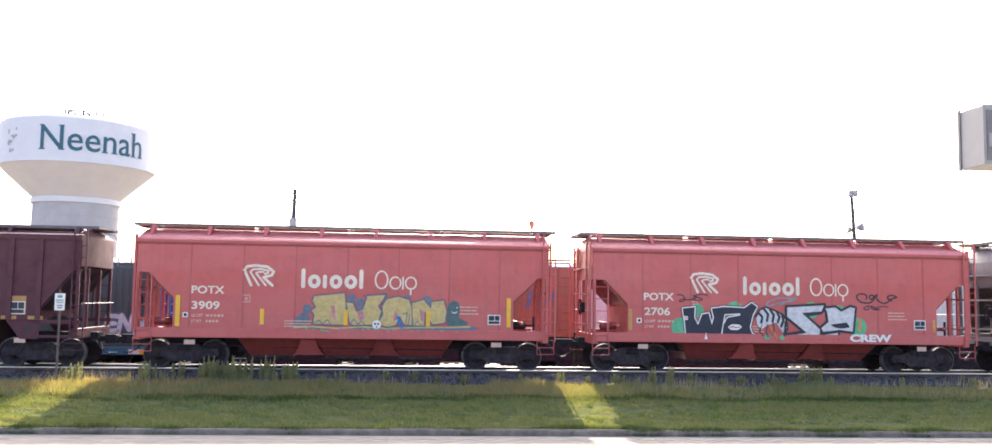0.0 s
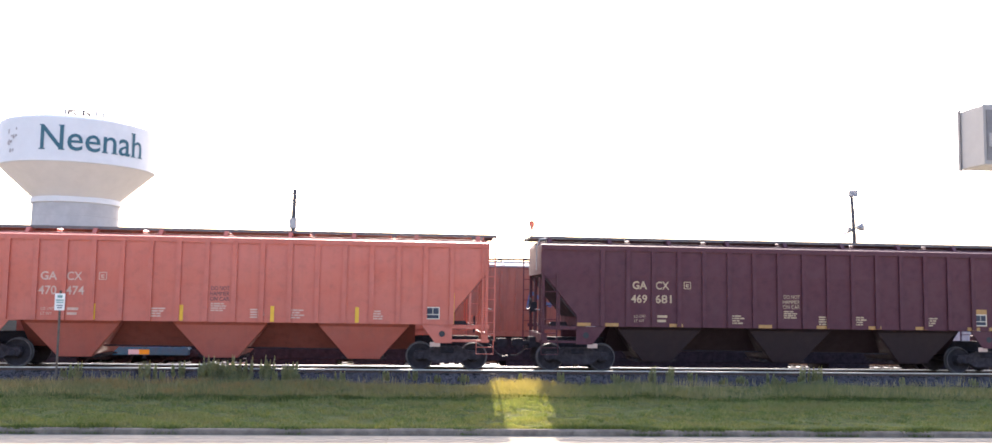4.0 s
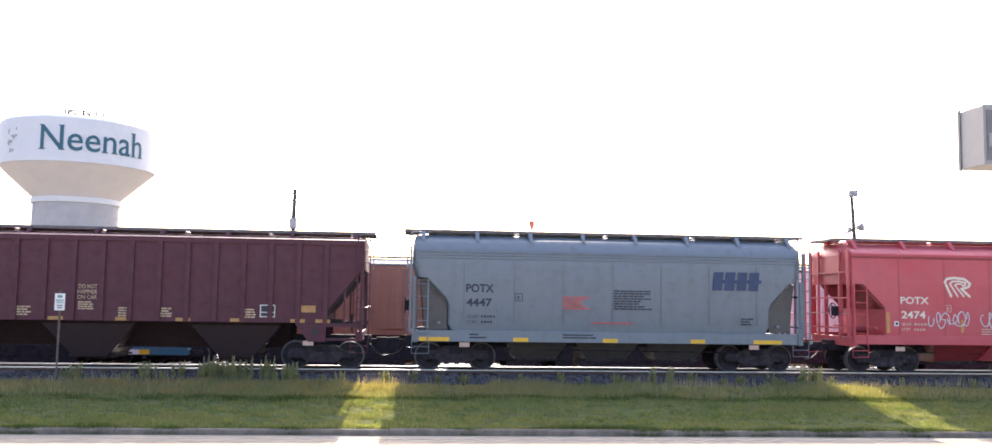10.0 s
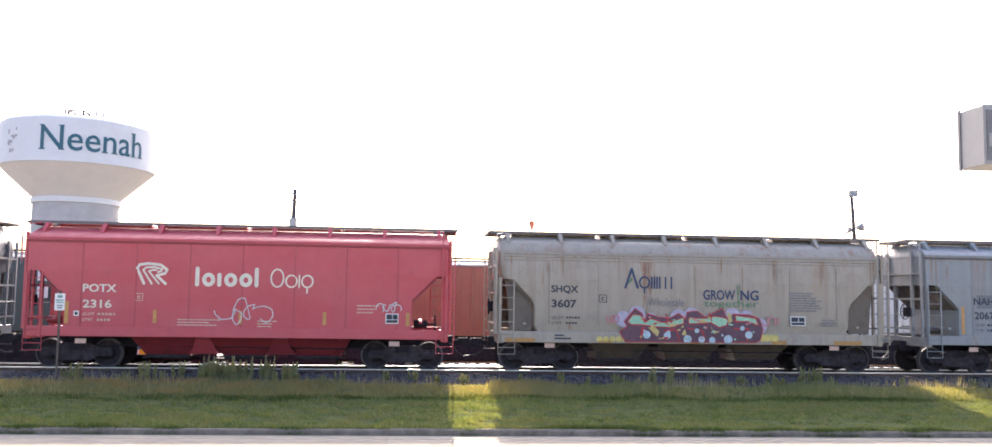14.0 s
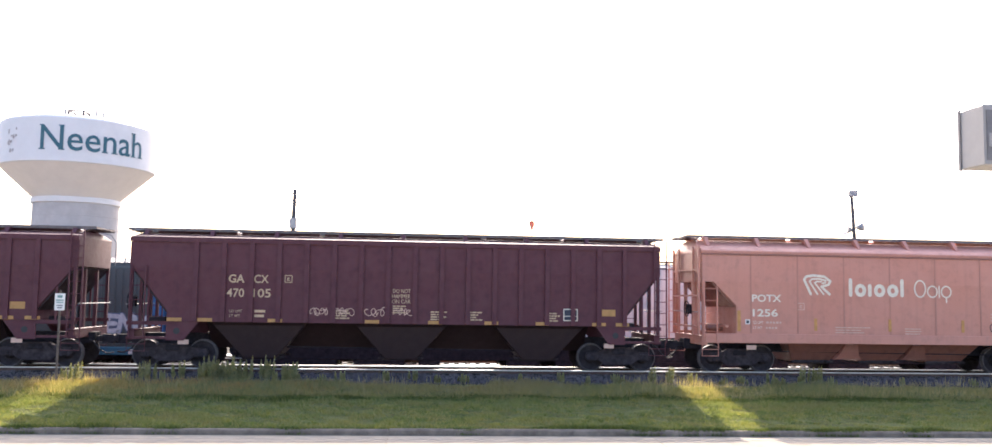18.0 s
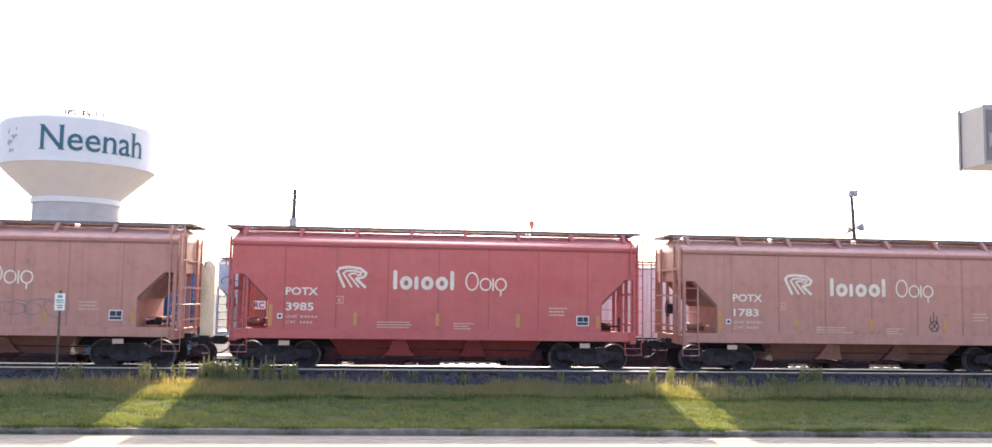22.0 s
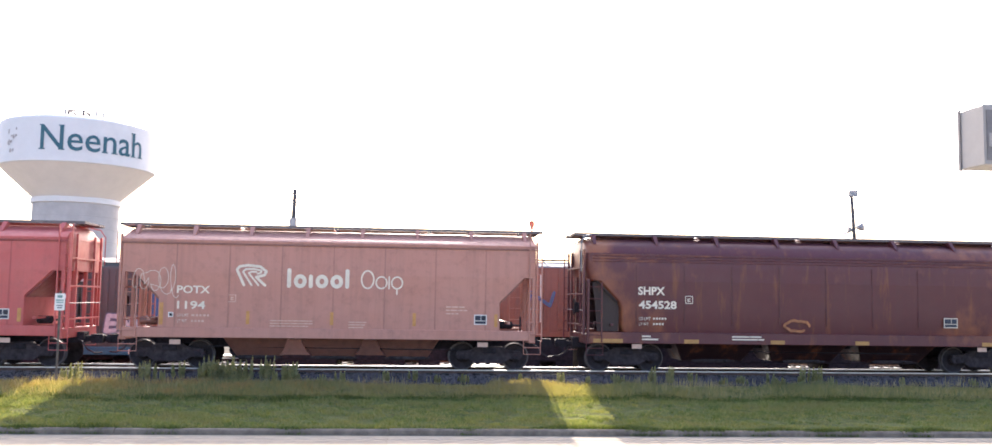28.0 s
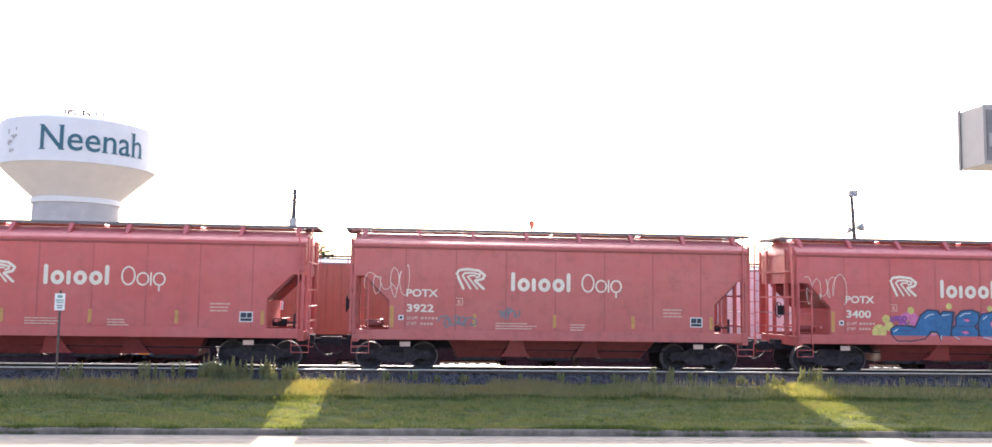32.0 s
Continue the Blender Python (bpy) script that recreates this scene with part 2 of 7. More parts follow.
for key, col, kw in (
        ("iron", (0.032, 0.029, 0.036), dict(rough=0.85, vary=0.4, spec=0.12)), ("dusty_iron", (0.052, 0.044, 0.049), dict(rough=0.9, vary=0.5, spec=0.12)),
        ("wheel", (0.040, 0.035, 0.040), dict(rough=0.8, vary=0.4, spec=0.15)), ("tread", (0.12, 0.11, 0.11), dict(rough=0.6, metal=0.3, vary=0.2, spec=0.2)),
        ("rail_side", (0.10, 0.06, 0.045), dict(rough=0.8, vary=0.4)), ("rail_top", (0.70, 0.70, 0.70), dict(rough=0.38, metal=1.0, vary=0.08)),
        ("tie", (0.04, 0.033, 0.03), dict(rough=0.95, vary=0.5, spec=0.1)), ("walkway", (0.16, 0.14, 0.14), dict(rough=0.6, metal=0.4)),
        ("white", (0.78, 0.76, 0.72), dict(rough=0.6, vary=0.1)), ("cream", (0.74, 0.67, 0.55), dict(rough=0.6, vary=0.12)),
        ("cream_faint", (0.62, 0.42, 0.33), dict(rough=0.6, vary=0.15)),
        ("faded_yellow", (0.52, 0.38, 0.24), dict(rough=0.6, vary=0.15)), ("yellow", (0.80, 0.46, 0.03), dict(rough=0.4, vary=0.1)),
        ("yellow_dull", (0.44, 0.235, 0.075), dict(rough=0.5, vary=0.2)), ("amber", (0.54, 0.27, 0.085), dict(rough=0.5, vary=0.2)),
        ("black", (0.03, 0.03, 0.035), dict(rough=0.6)), ("rust_run", (0.31, 0.205, 0.135), dict(rough=0.8, vary=0.3)), ("ink", (0.035, 0.04, 0.06), dict(rough=0.6)), ("navy", (0.03, 0.05, 0.12), dict(rough=0.5)),
        ("green_ink", (0.10, 0.22, 0.12), dict(rough=0.5)), ("red_ink", (0.55, 0.12, 0.11), dict(rough=0.6)), ("grey_ink", (0.20, 0.20, 0.21), dict(rough=0.6)), ("patch_grey", (0.165, 0.17, 0.18), dict(rough=0.6, vary=0.15)),
        ("g_navy", (0.05, 0.07, 0.15), {}), ("g_mint_pale", (0.38, 0.46, 0.40), {}), ("g_mint_dim", (0.26, 0.42, 0.31), {}), ("g_purple_pale", (0.42, 0.30, 0.42), {}), ("g_lilac", (0.42, 0.38, 0.48), {}), ("g_rose", (0.50, 0.22, 0.22), {}), ("g_steel", (0.06, 0.10, 0.17), {}), ("rust_ring", (0.35, 0.14, 0.06), dict(vary=0.4)), ("g_haze", (0.50, 0.20, 0.36), {}), ("g_teal", (0.085, 0.14, 0.14), {}), ("g_leaf", (0.10, 0.42, 0.22), {}), ("g_lemon", (0.62, 0.50, 0.16), {}), ("g_plum", (0.13, 0.06, 0.085), {}), ("g_night", (0.022, 0.026, 0.045), {}), ("g_moss", (0.075, 0.17, 0.085), dict(vary=0.4)), ("g_red_faint", (0.48, 0.10, 0.10), dict(vary=0.2)), ("g_bright_blue", (0.03, 0.14, 0.31), {}), ("g_ash", (0.24, 0.27, 0.30), {}), ("spill", (0.30, 0.07, 0.09), dict(vary=0.4)), ("g_purple", (0.25, 0.08, 0.28), {}), ("g_green", (0.06, 0.30, 0.10), {}), ("g_mint", (0.30, 0.55, 0.38), {}), ("g_blue", (0.03, 0.16, 0.48), {}),
        ("g_sky", (0.20, 0.45, 0.65), {}), ("sign_green", (0.22, 0.36, 0.33), {}), ("g_ice", (0.45, 0.56, 0.62), {}), ("g_pink", (0.60, 0.16, 0.32), {}), ("g_gold", (0.55, 0.42, 0.17), {}), ("g_silver", (0.60, 0.60, 0.60), {}),
        ("g_orange", (0.62, 0.24, 0.05), {}), ("g_red", (0.50, 0.05, 0.05), {}), ("g_black", (0.03, 0.03, 0.04), {}), ("g_slate", (0.14, 0.17, 0.22), {}),
        ("kerb_stone", (0.215, 0.18, 0.145), dict(rough=0.95, vary=0.4, size=3.0, spec=0.1)), ("concrete", (0.40, 0.345, 0.265), dict(rough=0.95, vary=0.14, size=2.0, spec=0.1)),
        ("tower_white", (0.82, 0.785, 0.76), dict(rough=0.6, vary=0.05, size=0.6)), ("tower_cone", (0.86, 0.785, 0.72), dict(rough=0.65, vary=0.05, size=0.6)),
        ("tower_shaft", (0.53, 0.49, 0.47), dict(rough=0.85, vary=0.12, size=0.8)), ("tower_teal", (0.045, 0.14, 0.18), dict(rough=0.5)),
        ("tower_stain", (0.52, 0.45, 0.42), dict(rough=0.7)),
        ("roof_grey", (0.30, 0.30, 0.31), dict(rough=0.85, spec=0.1)), ("galvanised", (0.32, 0.32, 0.33), dict(rough=0.5, metal=0.5)), ("pole_wood", (0.14, 0.11, 0.09), dict(rough=0.9, vary=0.4)),
        ("pole_dark", (0.065, 0.065, 0.075), dict(rough=0.8, vary=0.3)), ("cabinet_grey", (0.27, 0.27, 0.27), dict(rough=0.5, vary=0.06)), ("cabinet_dark", (0.13, 0.13, 0.14), dict(rough=0.5)),
        ("flag_red", (0.80, 0.17, 0.09), dict(rough=0.7)), ("bark", (0.09, 0.07, 0.055), dict(rough=0.95, vary=0.4)),
        ("soil", (0.12, 0.13, 0.055), dict(rough=1.0, vary=0.4, size=2.0, spec=0.05)), ("gravel", (0.052, 0.047, 0.050), dict(rough=1.0, vary=0.45, size=14.0, bump=0.4, spec=0.03)),
        ("field", (0.15, 0.14, 0.12), dict(rough=1.0, vary=0.4, size=1.0, spec=0.03)),
        ("stone", (0.135, 0.122, 0.122), dict(rough=0.95, vary=0.45, spec=0.1)), ("slab", (0.70, 0.69, 0.67), dict(rough=0.8, vary=0.08))):
    MAT[key] = plain(key, col, **kw)
MAT["lawn"] = leafy("lawn", [(0.115, 0.168, 0.076), (0.182, 0.242, 0.112), (0.258, 0.312, 0.162), (0.400, 0.390, 0.240)], 0.5, (0.300, 0.290, 0.168), 0.9)
MAT["rough_grass"] = leafy("rough_grass", [(0.150, 0.195, 0.100), (0.225, 0.260, 0.138), (0.325, 0.325, 0.195), (0.450, 0.390, 0.260)], 0.5, (0.430, 0.350, 0.225), 0.13)
MAT["dry_grass"] = leafy("dry_grass", [(0.26, 0.21, 0.11), (0.40, 0.30, 0.165), (0.55, 0.41, 0.25)], 0.5)
# dark greens that stand for shade at the foot of the uncut grass
MAT["foot_grass"] = leafy("foot_grass", [(0.050, 0.075, 0.028), (0.085, 0.115, 0.042), (0.140, 0.160, 0.065)], 0.45)
MAT["dry_stem"] = leafy("dry_stem", [(0.36, 0.34, 0.18), (0.52, 0.43, 0.26), (0.66, 0.56, 0.38)], 0.45)
MAT["edge_leaf"] = leafy("edge_leaf", [(0.05, 0.085, 0.03), (0.09, 0.13, 0.045), (0.16, 0.19, 0.07)], 0.35)
MAT["clump_leaf"] = leafy("clump_leaf", [(0.095, 0.140, 0.055), (0.140, 0.190, 0.080), (0.220, 0.265, 0.120)], 0.4)
MAT["weed_leaf"] = leafy("weed_leaf", [(0.26, 0.295, 0.20), (0.37, 0.39, 0.275), (0.52, 0.50, 0.37)], 0.45)
MAT["tree_leaf"] = leafy("tree_leaf", [(0.035, 0.06, 0.02), (0.06, 0.09, 0.03), (0.09, 0.12, 0.04)], 0.2)

# ---- mesh helpers ----


class Geo:
    """Collects the corners and faces of one mesh."""

    def __init__(self):
        self.v, self.f = [], []

    def add(self, verts, faces):
        n = len(self.v)
        self.v += [tuple(p) for p in verts]
        self.f += [tuple(i + n for i in q) for q in faces]
        return self

    def box(self, x0, x1, y0, y1, z0, z1, bevel=0.0):
        if bevel:
            return self.loft([self.rect(x0 + bevel, x1 - bevel, y0 + bevel, y1 - bevel, z0), self.rect(x0, x1, y0, y1, z0 + bevel),
                              self.rect(x0, x1, y0, y1, z1 - bevel), self.rect(x0 + bevel, x1 - bevel, y0 + bevel, y1 - bevel, z1)])
        return self.loft([self.rect(x0, x1, y0, y1, z0), self.rect(x0, x1, y0, y1, z1)])

    @staticmethod
    def rect(x0, x1, y0, y1, z):
        return [(x0, y0, z), (x1, y0, z), (x1, y1, z), (x0, y1, z)]

    def loft(self, rings, caps=True, closed=True):
        n = len(rings[0])
        verts = [p for r in rings for p in r]
        faces = []
        for k in range(len(rings) - 1):
            for i in range(n if closed else n - 1):
                j = (i + 1) % n
                faces.append((k * n + i, k * n + j, (k + 1) * n + j, (k + 1) * n + i))
        if caps:
            faces.append(tuple(reversed(range(n))))
            faces.append(tuple((len(rings) - 1) * n + i for i in range(n)))
        return self.add(verts, faces)

    def tube(self, points, r, n=6):
        pts = [Vector(p) for p in points]
        rings = []
        for i, p in enumerate(pts):
            d = (pts[min(i + 1, len(pts) - 1)] - pts[max(i - 1, 0)]).normalized()
            side = d.cross(Vector((0, 0, 1)))
            side = side.normalized() if side.length > 1e-4 else Vector((1, 0, 0))
            up = side.cross(d)
            rr = r[i] if isinstance(r, (list, tuple)) else r
            rings.append([p + rr * (math.cos(2 * math.pi * k / n) * side + math.sin(2 * math.pi * k / n) * up) for k in range(n)])
        return self.loft(rings)

    def lathe_y(self, profile, n=24, cx=0.0, cz=0.0):
        """Turn (radius, y) pairs round a line along y."""
        rings = [[(cx + r * math.cos(2 * math.pi * k / n), y, cz + r * math.sin(2 * math.pi * k / n)) for k in range(n)] for r, y in profile]
        return self.loft(rings)

    def lathe_z(self, profile, n=48, cx=0.0, cy=0.0, caps=True):
        rings = [[(cx + r * math.cos(2 * math.pi * k / n), cy + r * math.sin(2 * math.pi * k / n), z) for k in range(n)] for r, z in profile]
        return self.loft(rings, caps)

    def prism(self, poly, y0, y1):
        """An outline in x and z, made thick from y0 to y1."""
        return self.loft([[(x, y0, z) for x, z in poly], [(x, y1, z) for x, z in poly]])

    def plate(self, x0, x1, z0, z1, y, t=0.004):
        return self.box(x0, x1, y - t, y, z0, z1)

    def stroke(self, pts, width, y):
        """A flat painted line on an upright side."""
        lift = 0
        for a, b in zip(pts, pts[1:]):
            a, b = Vector((a[0], a[1])), Vector((b[0], b[1]))
            d = b - a
            if d.length < 1e-5:
                continue
            nrm = Vector((-d.y, d.x)).normalized() * width / 2
            q = [a - nrm, b - nrm, b + nrm, a + nrm]
            lift += 1
            self.add([(p.x, y - 0.00004 * lift, p.y) for p in q], [(0, 1, 2, 3)])
        for k, p in enumerate(pts):
            ring = [(p[0] + width / 2 * math.cos(math.pi * i / 4), y - 0.0012 - 0.00003 * k, p[1] + width / 2 * math.sin(math.pi * i / 4)) for i in range(8)]
            self.add(ring, [tuple(range(8))])
        return self

    def mesh(self, name, material, smooth=0.0):
        me = bpy.data.meshes.new(name)
        me.from_pydata(self.v, [], self.f)
        me.update()
        bm = bmesh.new()
        bm.from_mesh(me)
        bmesh.ops.recalc_face_normals(bm, faces=bm.faces)
        bm.to_mesh(me)
        bm.free()
        if smooth:
            me.polygons.foreach_set("use_smooth", [True] * len(me.polygons))
            me.set_sharp_from_angle(angle=radians(smooth))
        me.materials.append(MAT[material])
        return me


CACHE = {}
FINE = {"stem", "spray_field", "spray_fill", "spray_outline", "spray_rim", "scrawl", "foliage", "rust_run", "small_print", "trade_word", "spray_accent", "spray_fleck", "stems", "leaves", "spill_stain"}


def shared(key, material, build, smooth=0.0):
    """A mesh built once for each key and material."""
    k = (key, material)
    if k not in CACHE:
        g = Geo()
        build(g)
        CACHE[k] = g.mesh(key if isinstance(key, str) else key[0], material, smooth)
    return CACHE[k]


def part(name, mesh, parent, at=(0, 0, 0), label="", turn=0.0):
    ob = new(name, mesh)
    ob.parent = parent
    ob.matrix_basis = pose(*at, 0, 0, turn)
    if name in FINE:
        tagged(ob, kind="stuff")
    if label:
        ob["label"] = label
    return ob


def thing(name, at, label, category, group="", turn=0.0):
    ob = new(name)
    ob.empty_display_size = 0.3
    ob.matrix_basis = pose(*at, 0, 0, turn)
    return tagged(ob, label, category, group)


def structure(name, mesh, label):
    return tagged(new(name, mesh), label, "", "", "structure")


def text_mesh(words, material, x0, x1, z0, z1, y, bold=0.0, spacing=1.0):
    """Lettering in the built-in font, fitted into a field of an upright side that looks towards -y."""
    k = ("text", words, round(x1 - x0, 2), round(z1 - z0, 2), bold, material)
    if k not in CACHE:
        cu = bpy.data.curves.new("text", "FONT")
        cu.body, cu.size, cu.resolution_u, cu.offset, cu.space_character = words, 1.0, 3, bold, spacing
        ob = bpy.data.objects.new("text", cu)
        me = bpy.data.meshes.new_from_object(ob)
        bpy.data.objects.remove(ob)
        co = np.zeros(len(me.vertices) * 3)
        me.vertices.foreach_get("co", co)
        co = co.reshape(-1, 3)
        lo, hi = co.min(0), co.max(0)
        out = np.zeros_like(co)
        out[:, 0] = (co[:, 0] - lo[0]) / max(hi[0] - lo[0], 1e-6) * (x1 - x0)
        out[:, 2] = (co[:, 1] - lo[1]) / max(hi[1] - lo[1], 1e-6) * (z1 - z0)
        me.vertices.foreach_set("co", out.ravel())
        me.update()
        me.materials.clear()
        me.materials.append(MAT[material])
        CACHE[k] = me
    return CACHE[k], (x0, y, z0)

# ---- rolling stock: shapes ----


def ring_plan(hl, hw, z, r):
    """A rectangle in plan with rounded corners."""
    pts = []
    for cx, cy, a0 in ((hl - r, hw - r, 0), (-hl + r, hw - r, 90), (-hl + r, -hw + r, 180), (hl - r, -hw + r, 270)):
        for k in range(5):
            a = radians(a0 + 22.5 * k)
            pts.append((cx + r * math.cos(a), cy + r * math.sin(a), z))
    return pts


BODY = {  # height over the rail, distance of the edge from the car's end, half width, corner radius
    "smooth": [(1.30, 1.20, 1.55, .03), (2.28, 1.20, 1.56, .03), (3.08, 0.40, 1.56, .03), (3.085, 0.02, 1.56, .05), (4.08, 0.02, 1.56, .05)],
    "curved": [(1.30, 1.32, 1.48, .10), (1.56, 1.20, 1.53, .10), (2.18, 1.20, 1.57, .10), (2.38, 1.10, 1.58, .10), (3.05, 0.42, 1.58, .14), (3.055, 0.16, 1.58, .35),
               (3.45, 0.02, 1.57, .35), (3.76, 0.0, 1.56, .35), (3.98, 0.0, 1.49, .35)],
    "ribbed": [(1.52, 1.20, 1.54, .03), (1.87, 1.20, 1.54, .03), (3.23, 0.09, 1.54, .03), (3.235, 0.0, 1.54, .05), (4.16, 0.0, 1.54, .05)],
}
ROOF = {
    "smooth": [(4.08, 0.0, 1.59, .05), (4.14, 0.0, 1.59, .05), (4.24, 0.02, 1.45, .05), (4.50, 0.05, 0.72, .05), (4.54, 0.10, 0.6, .05)],
    "curved": [(3.98, 0.0, 1.50, .35), (4.22, 0.02, 1.36, .35), (4.38, 0.06, 1.10, .3), (4.52, 0.12, 0.70, .25), (4.55, 0.2, 0.5, .2)],
    "ribbed": [(4.16, 0.0, 1.56, .05), (4.22, 0.0, 1.55, .05), (4.36, 0.04, 0.75, .05), (4.38, 0.06, 0.6, .05)],
}
WALK_Z = {"smooth": 4.66, "curved": 4.65, "ribbed": 4.50}


def b_levels(levels, L):
    def build(g):
        g.loft([ring_plan(L - e, w, z, r) for z, e, w, r in levels])
    return build


def b_bay(w, top, foot, deep=0.62):
    """A hopper below the floor: foot is half the length of its mouth."""
    def build(g):
        g.loft([ring_plan(w / 2, 1.46, top, .04), ring_plan(w / 2 - 0.05, 1.36, top - 0.12, .04), ring_plan(foot, deep, 0.36, .04)])
    return build


def b_chute(g):
    g.loft([[(-0.22, -1.26, 0.98), (0.22, -1.26, 0.98), (0.22, -0.7, 0.98), (-0.22, -0.7, 0.98)], [(-0.36, -1.02, 0.62), (0.36, -1.02, 0.62), (0.36, -0.6, 0.62), (-0.36, -0.6, 0.62)],
            [(-0.50, -0.92, 0.46), (0.50, -0.92, 0.46), (0.50, -0.6, 0.46), (-0.50, -0.6, 0.46)]])


def b_gate(g):
    g.box(-0.62, 0.62, -0.75, 0.75, 0.30, 0.42, 0.02)
    g.box(-0.75, 0.75, -0.80, -0.72, 0.34, 0.40)
    g.box(-0.75, 0.75, 0.72, 0.80, 0.34, 0.40)
    g.tube([(0.4, -1.0, 0.37), (0.4, 0.9, 0.37)], 0.03)


def b_wheelset(g):
    for s in (-1, 1):
        g.lathe_y([(0.03, s * 0.64), (0.44, s * 0.665), (0.485, s * 0.675), (0.485, s * 0.70), (0.457, s * 0.71), (0.452, s * 0.82), (0.42, s * 0.825),
                   (0.38, s * 0.79), (0.20, s * 0.76), (0.15, s * 0.83), (0.03, s * 0.84)], 28)
    g.lathe_y([(0.02, -1.14), (0.075, -1.135), (0.095, -1.12), (0.095, -0.92), (0.08, -0.80), (0.08, 0.80), (0.095, 0.92), (0.095, 1.12), (0.075, 1.135), (0.02, 1.14)], 12)
    for k in range(3):
        a = 2 * math.pi * k / 3
        g.box(0.05 * math.cos(a) - 0.012, 0.05 * math.cos(a) + 0.012, -1.155, -1.13, 0.05 * math.sin(a) - 0.012, 0.05 * math.sin(a) + 0.012)


def b_side_frame(g):
    for s in (-1,):
        y0, y1 = (-1.08, -0.93) if s < 0 else (0.93, 1.08)
        g.prism([(-1.08, 0.40), (-0.72, 0.40), (-0.45, 0.24), (0.45, 0.24), (0.72, 0.40), (1.08, 0.40), (1.12, 0.50), (1.06, 0.64), (0.70, 0.66), (0.42, 0.78),
                 (-0.42, 0.78), (-0.70, 0.66), (-1.06, 0.64), (-1.12, 0.50)], y0, y1)
        yo = y0 - 0.02 if s < 0 else y1 + 0.02
        g.prism([(-0.5, 0.70), (0.5, 0.70), (0.44, 0.80), (-0.44, 0.80)], min(yo, y0), max(yo, y1))
        for x in (-0.89, 0.89):
            g.box(x - 0.16, x + 0.16, min(yo, y0), max(yo, y1), 0.36, 0.58, 0.015)
        for x in (-0.62, 0.62):
            g.prism([(x - 0.04, 0.42), (x + 0.04, 0.42), (x * 0.75 + 0.04, 0.68), (x * 0.75 - 0.04, 0.68)], min(yo, y0) - 0.01, max(yo, y1))


def b_spring(g):
    for k in range(5):
        g.lathe_z([(0.055, 0.30 + 0.055 * k), (0.075, 0.318 + 0.055 * k), (0.055, 0.336 + 0.055 * k)], 10)


def b_bolster(g):
    g.box(-0.22, 0.22, -1.12, 1.12, 0.58, 0.76, 0.02)
    g.lathe_z([(0.22, 0.74), (0.22, 0.98)], 16)
    for y in (-0.62, 0.62):
        g.box(-0.75, 0.75, y - 0.05, y + 0.05, 0.44, 0.52)
        for x in (-0.42, 0.42):
            g.box(x - 0.04, x + 0.04, y - 0.14, y + 0.14, 0.30, 0.62)


def b_coupler(g):
    g.box(-0.95, 0.42, -0.09, 0.09, 0.80, 0.97, 0.02)
    g.prism([(0.40, 0.74), (0.74, 0.74), (0.78, 0.80), (0.78, 0.98), (0.74, 1.03), (0.40, 1.03)], -0.17, 0.14)
    g.box(0.66, 0.80, 0.05, 0.20, 0.78, 0.99, 0.03)
    g.tube([(-0.1, -1.2, 0.92), (-0.1, -0.15, 0.92), (0.3, -0.15, 1.04)], 0.016)


def b_hose(g):
    g.tube([(0.05, -0.32, 0.86), (0.20, -0.36, 0.80), (0.38, -0.38, 0.55), (0.60, -0.30, 0.42), (0.80, -0.22, 0.44)], 0.028, 7)


def b_stiles(h, w):
    def build(g):
        g.box(-w / 2 - 0.02, -w / 2 + 0.02, -0.02, 0.02, 0, h)
        g.box(w / 2 - 0.02, w / 2 + 0.02, -0.02, 0.02, 0, h)
    return build


def b_rung(w):
    def build(g):
        g.tube([(-w / 2, 0, 0), (w / 2, 0, 0)], 0.014, 6)
    return build


def b_step(g):
    g.tube([(-0.28, 0, 0.0), (-0.28, 0, -0.44), (0.28, 0, -0.44), (0.28, 0, 0.0)], 0.016, 6)
    g.tube([(-0.28, 0, -0.22), (0.28, 0, -0.22)], 0.014, 6)


def b_handwheel(g):
    n, rings = 18, []
    for k in range(n + 1):
        a = 2 * math.pi * k / n
        rings.append((0.0, 0.27 * math.cos(a), 0.27 * math.sin(a)))
    g.tube(rings, 0.018, 6)
    for k in range(5):
        a = 2 * math.pi * k / 5
        g.tube([(0, 0, 0), (0, 0.27 * math.cos(a), 0.27 * math.sin(a))], 0.013, 5)
    g.box(0.0, 0.20, -0.13, 0.13, -0.18, 0.16, 0.02)


def b_walk(L, kind):
    def build(g):
        z = WALK_Z[kind]
        for k in range(4):
            g.box(-L - 0.28, L + 0.28, -0.26 + 0.13 * k, -0.16 + 0.13 * k, z, z + 0.045)
        for s in (-1, 1):
            g.box(s * (L + 0.26) - 0.03, s * (L + 0.26) + 0.03, -0.27, 0.25, z - 0.03, z + 0.03)
        g.box(-L - 0.28, L + 0.28, -0.27, -0.24, z - 0.05, z + 0.02)
    return build


def b_platform(kind):
    def build(g):
        g.box(-0.22, 0.22, -0.40, 0.40, WALK_Z[kind] - 0.012, WALK_Z[kind] + 0.03)
        g.box(-0.22, -0.18, -0.40, 0.40, WALK_Z[kind] - 0.06, WALK_Z[kind])
    return build


def b_hatch(w, kind):
    def build(g):
        z = ROOF[kind][-1][0]
        g.loft([ring_plan(w / 2, 0.44, z - 0.05, .03), ring_plan(w / 2, 0.44, z + 0.10, .03), ring_plan(w / 2 - 0.06, 0.36, z + 0.14, .03)])
    return build


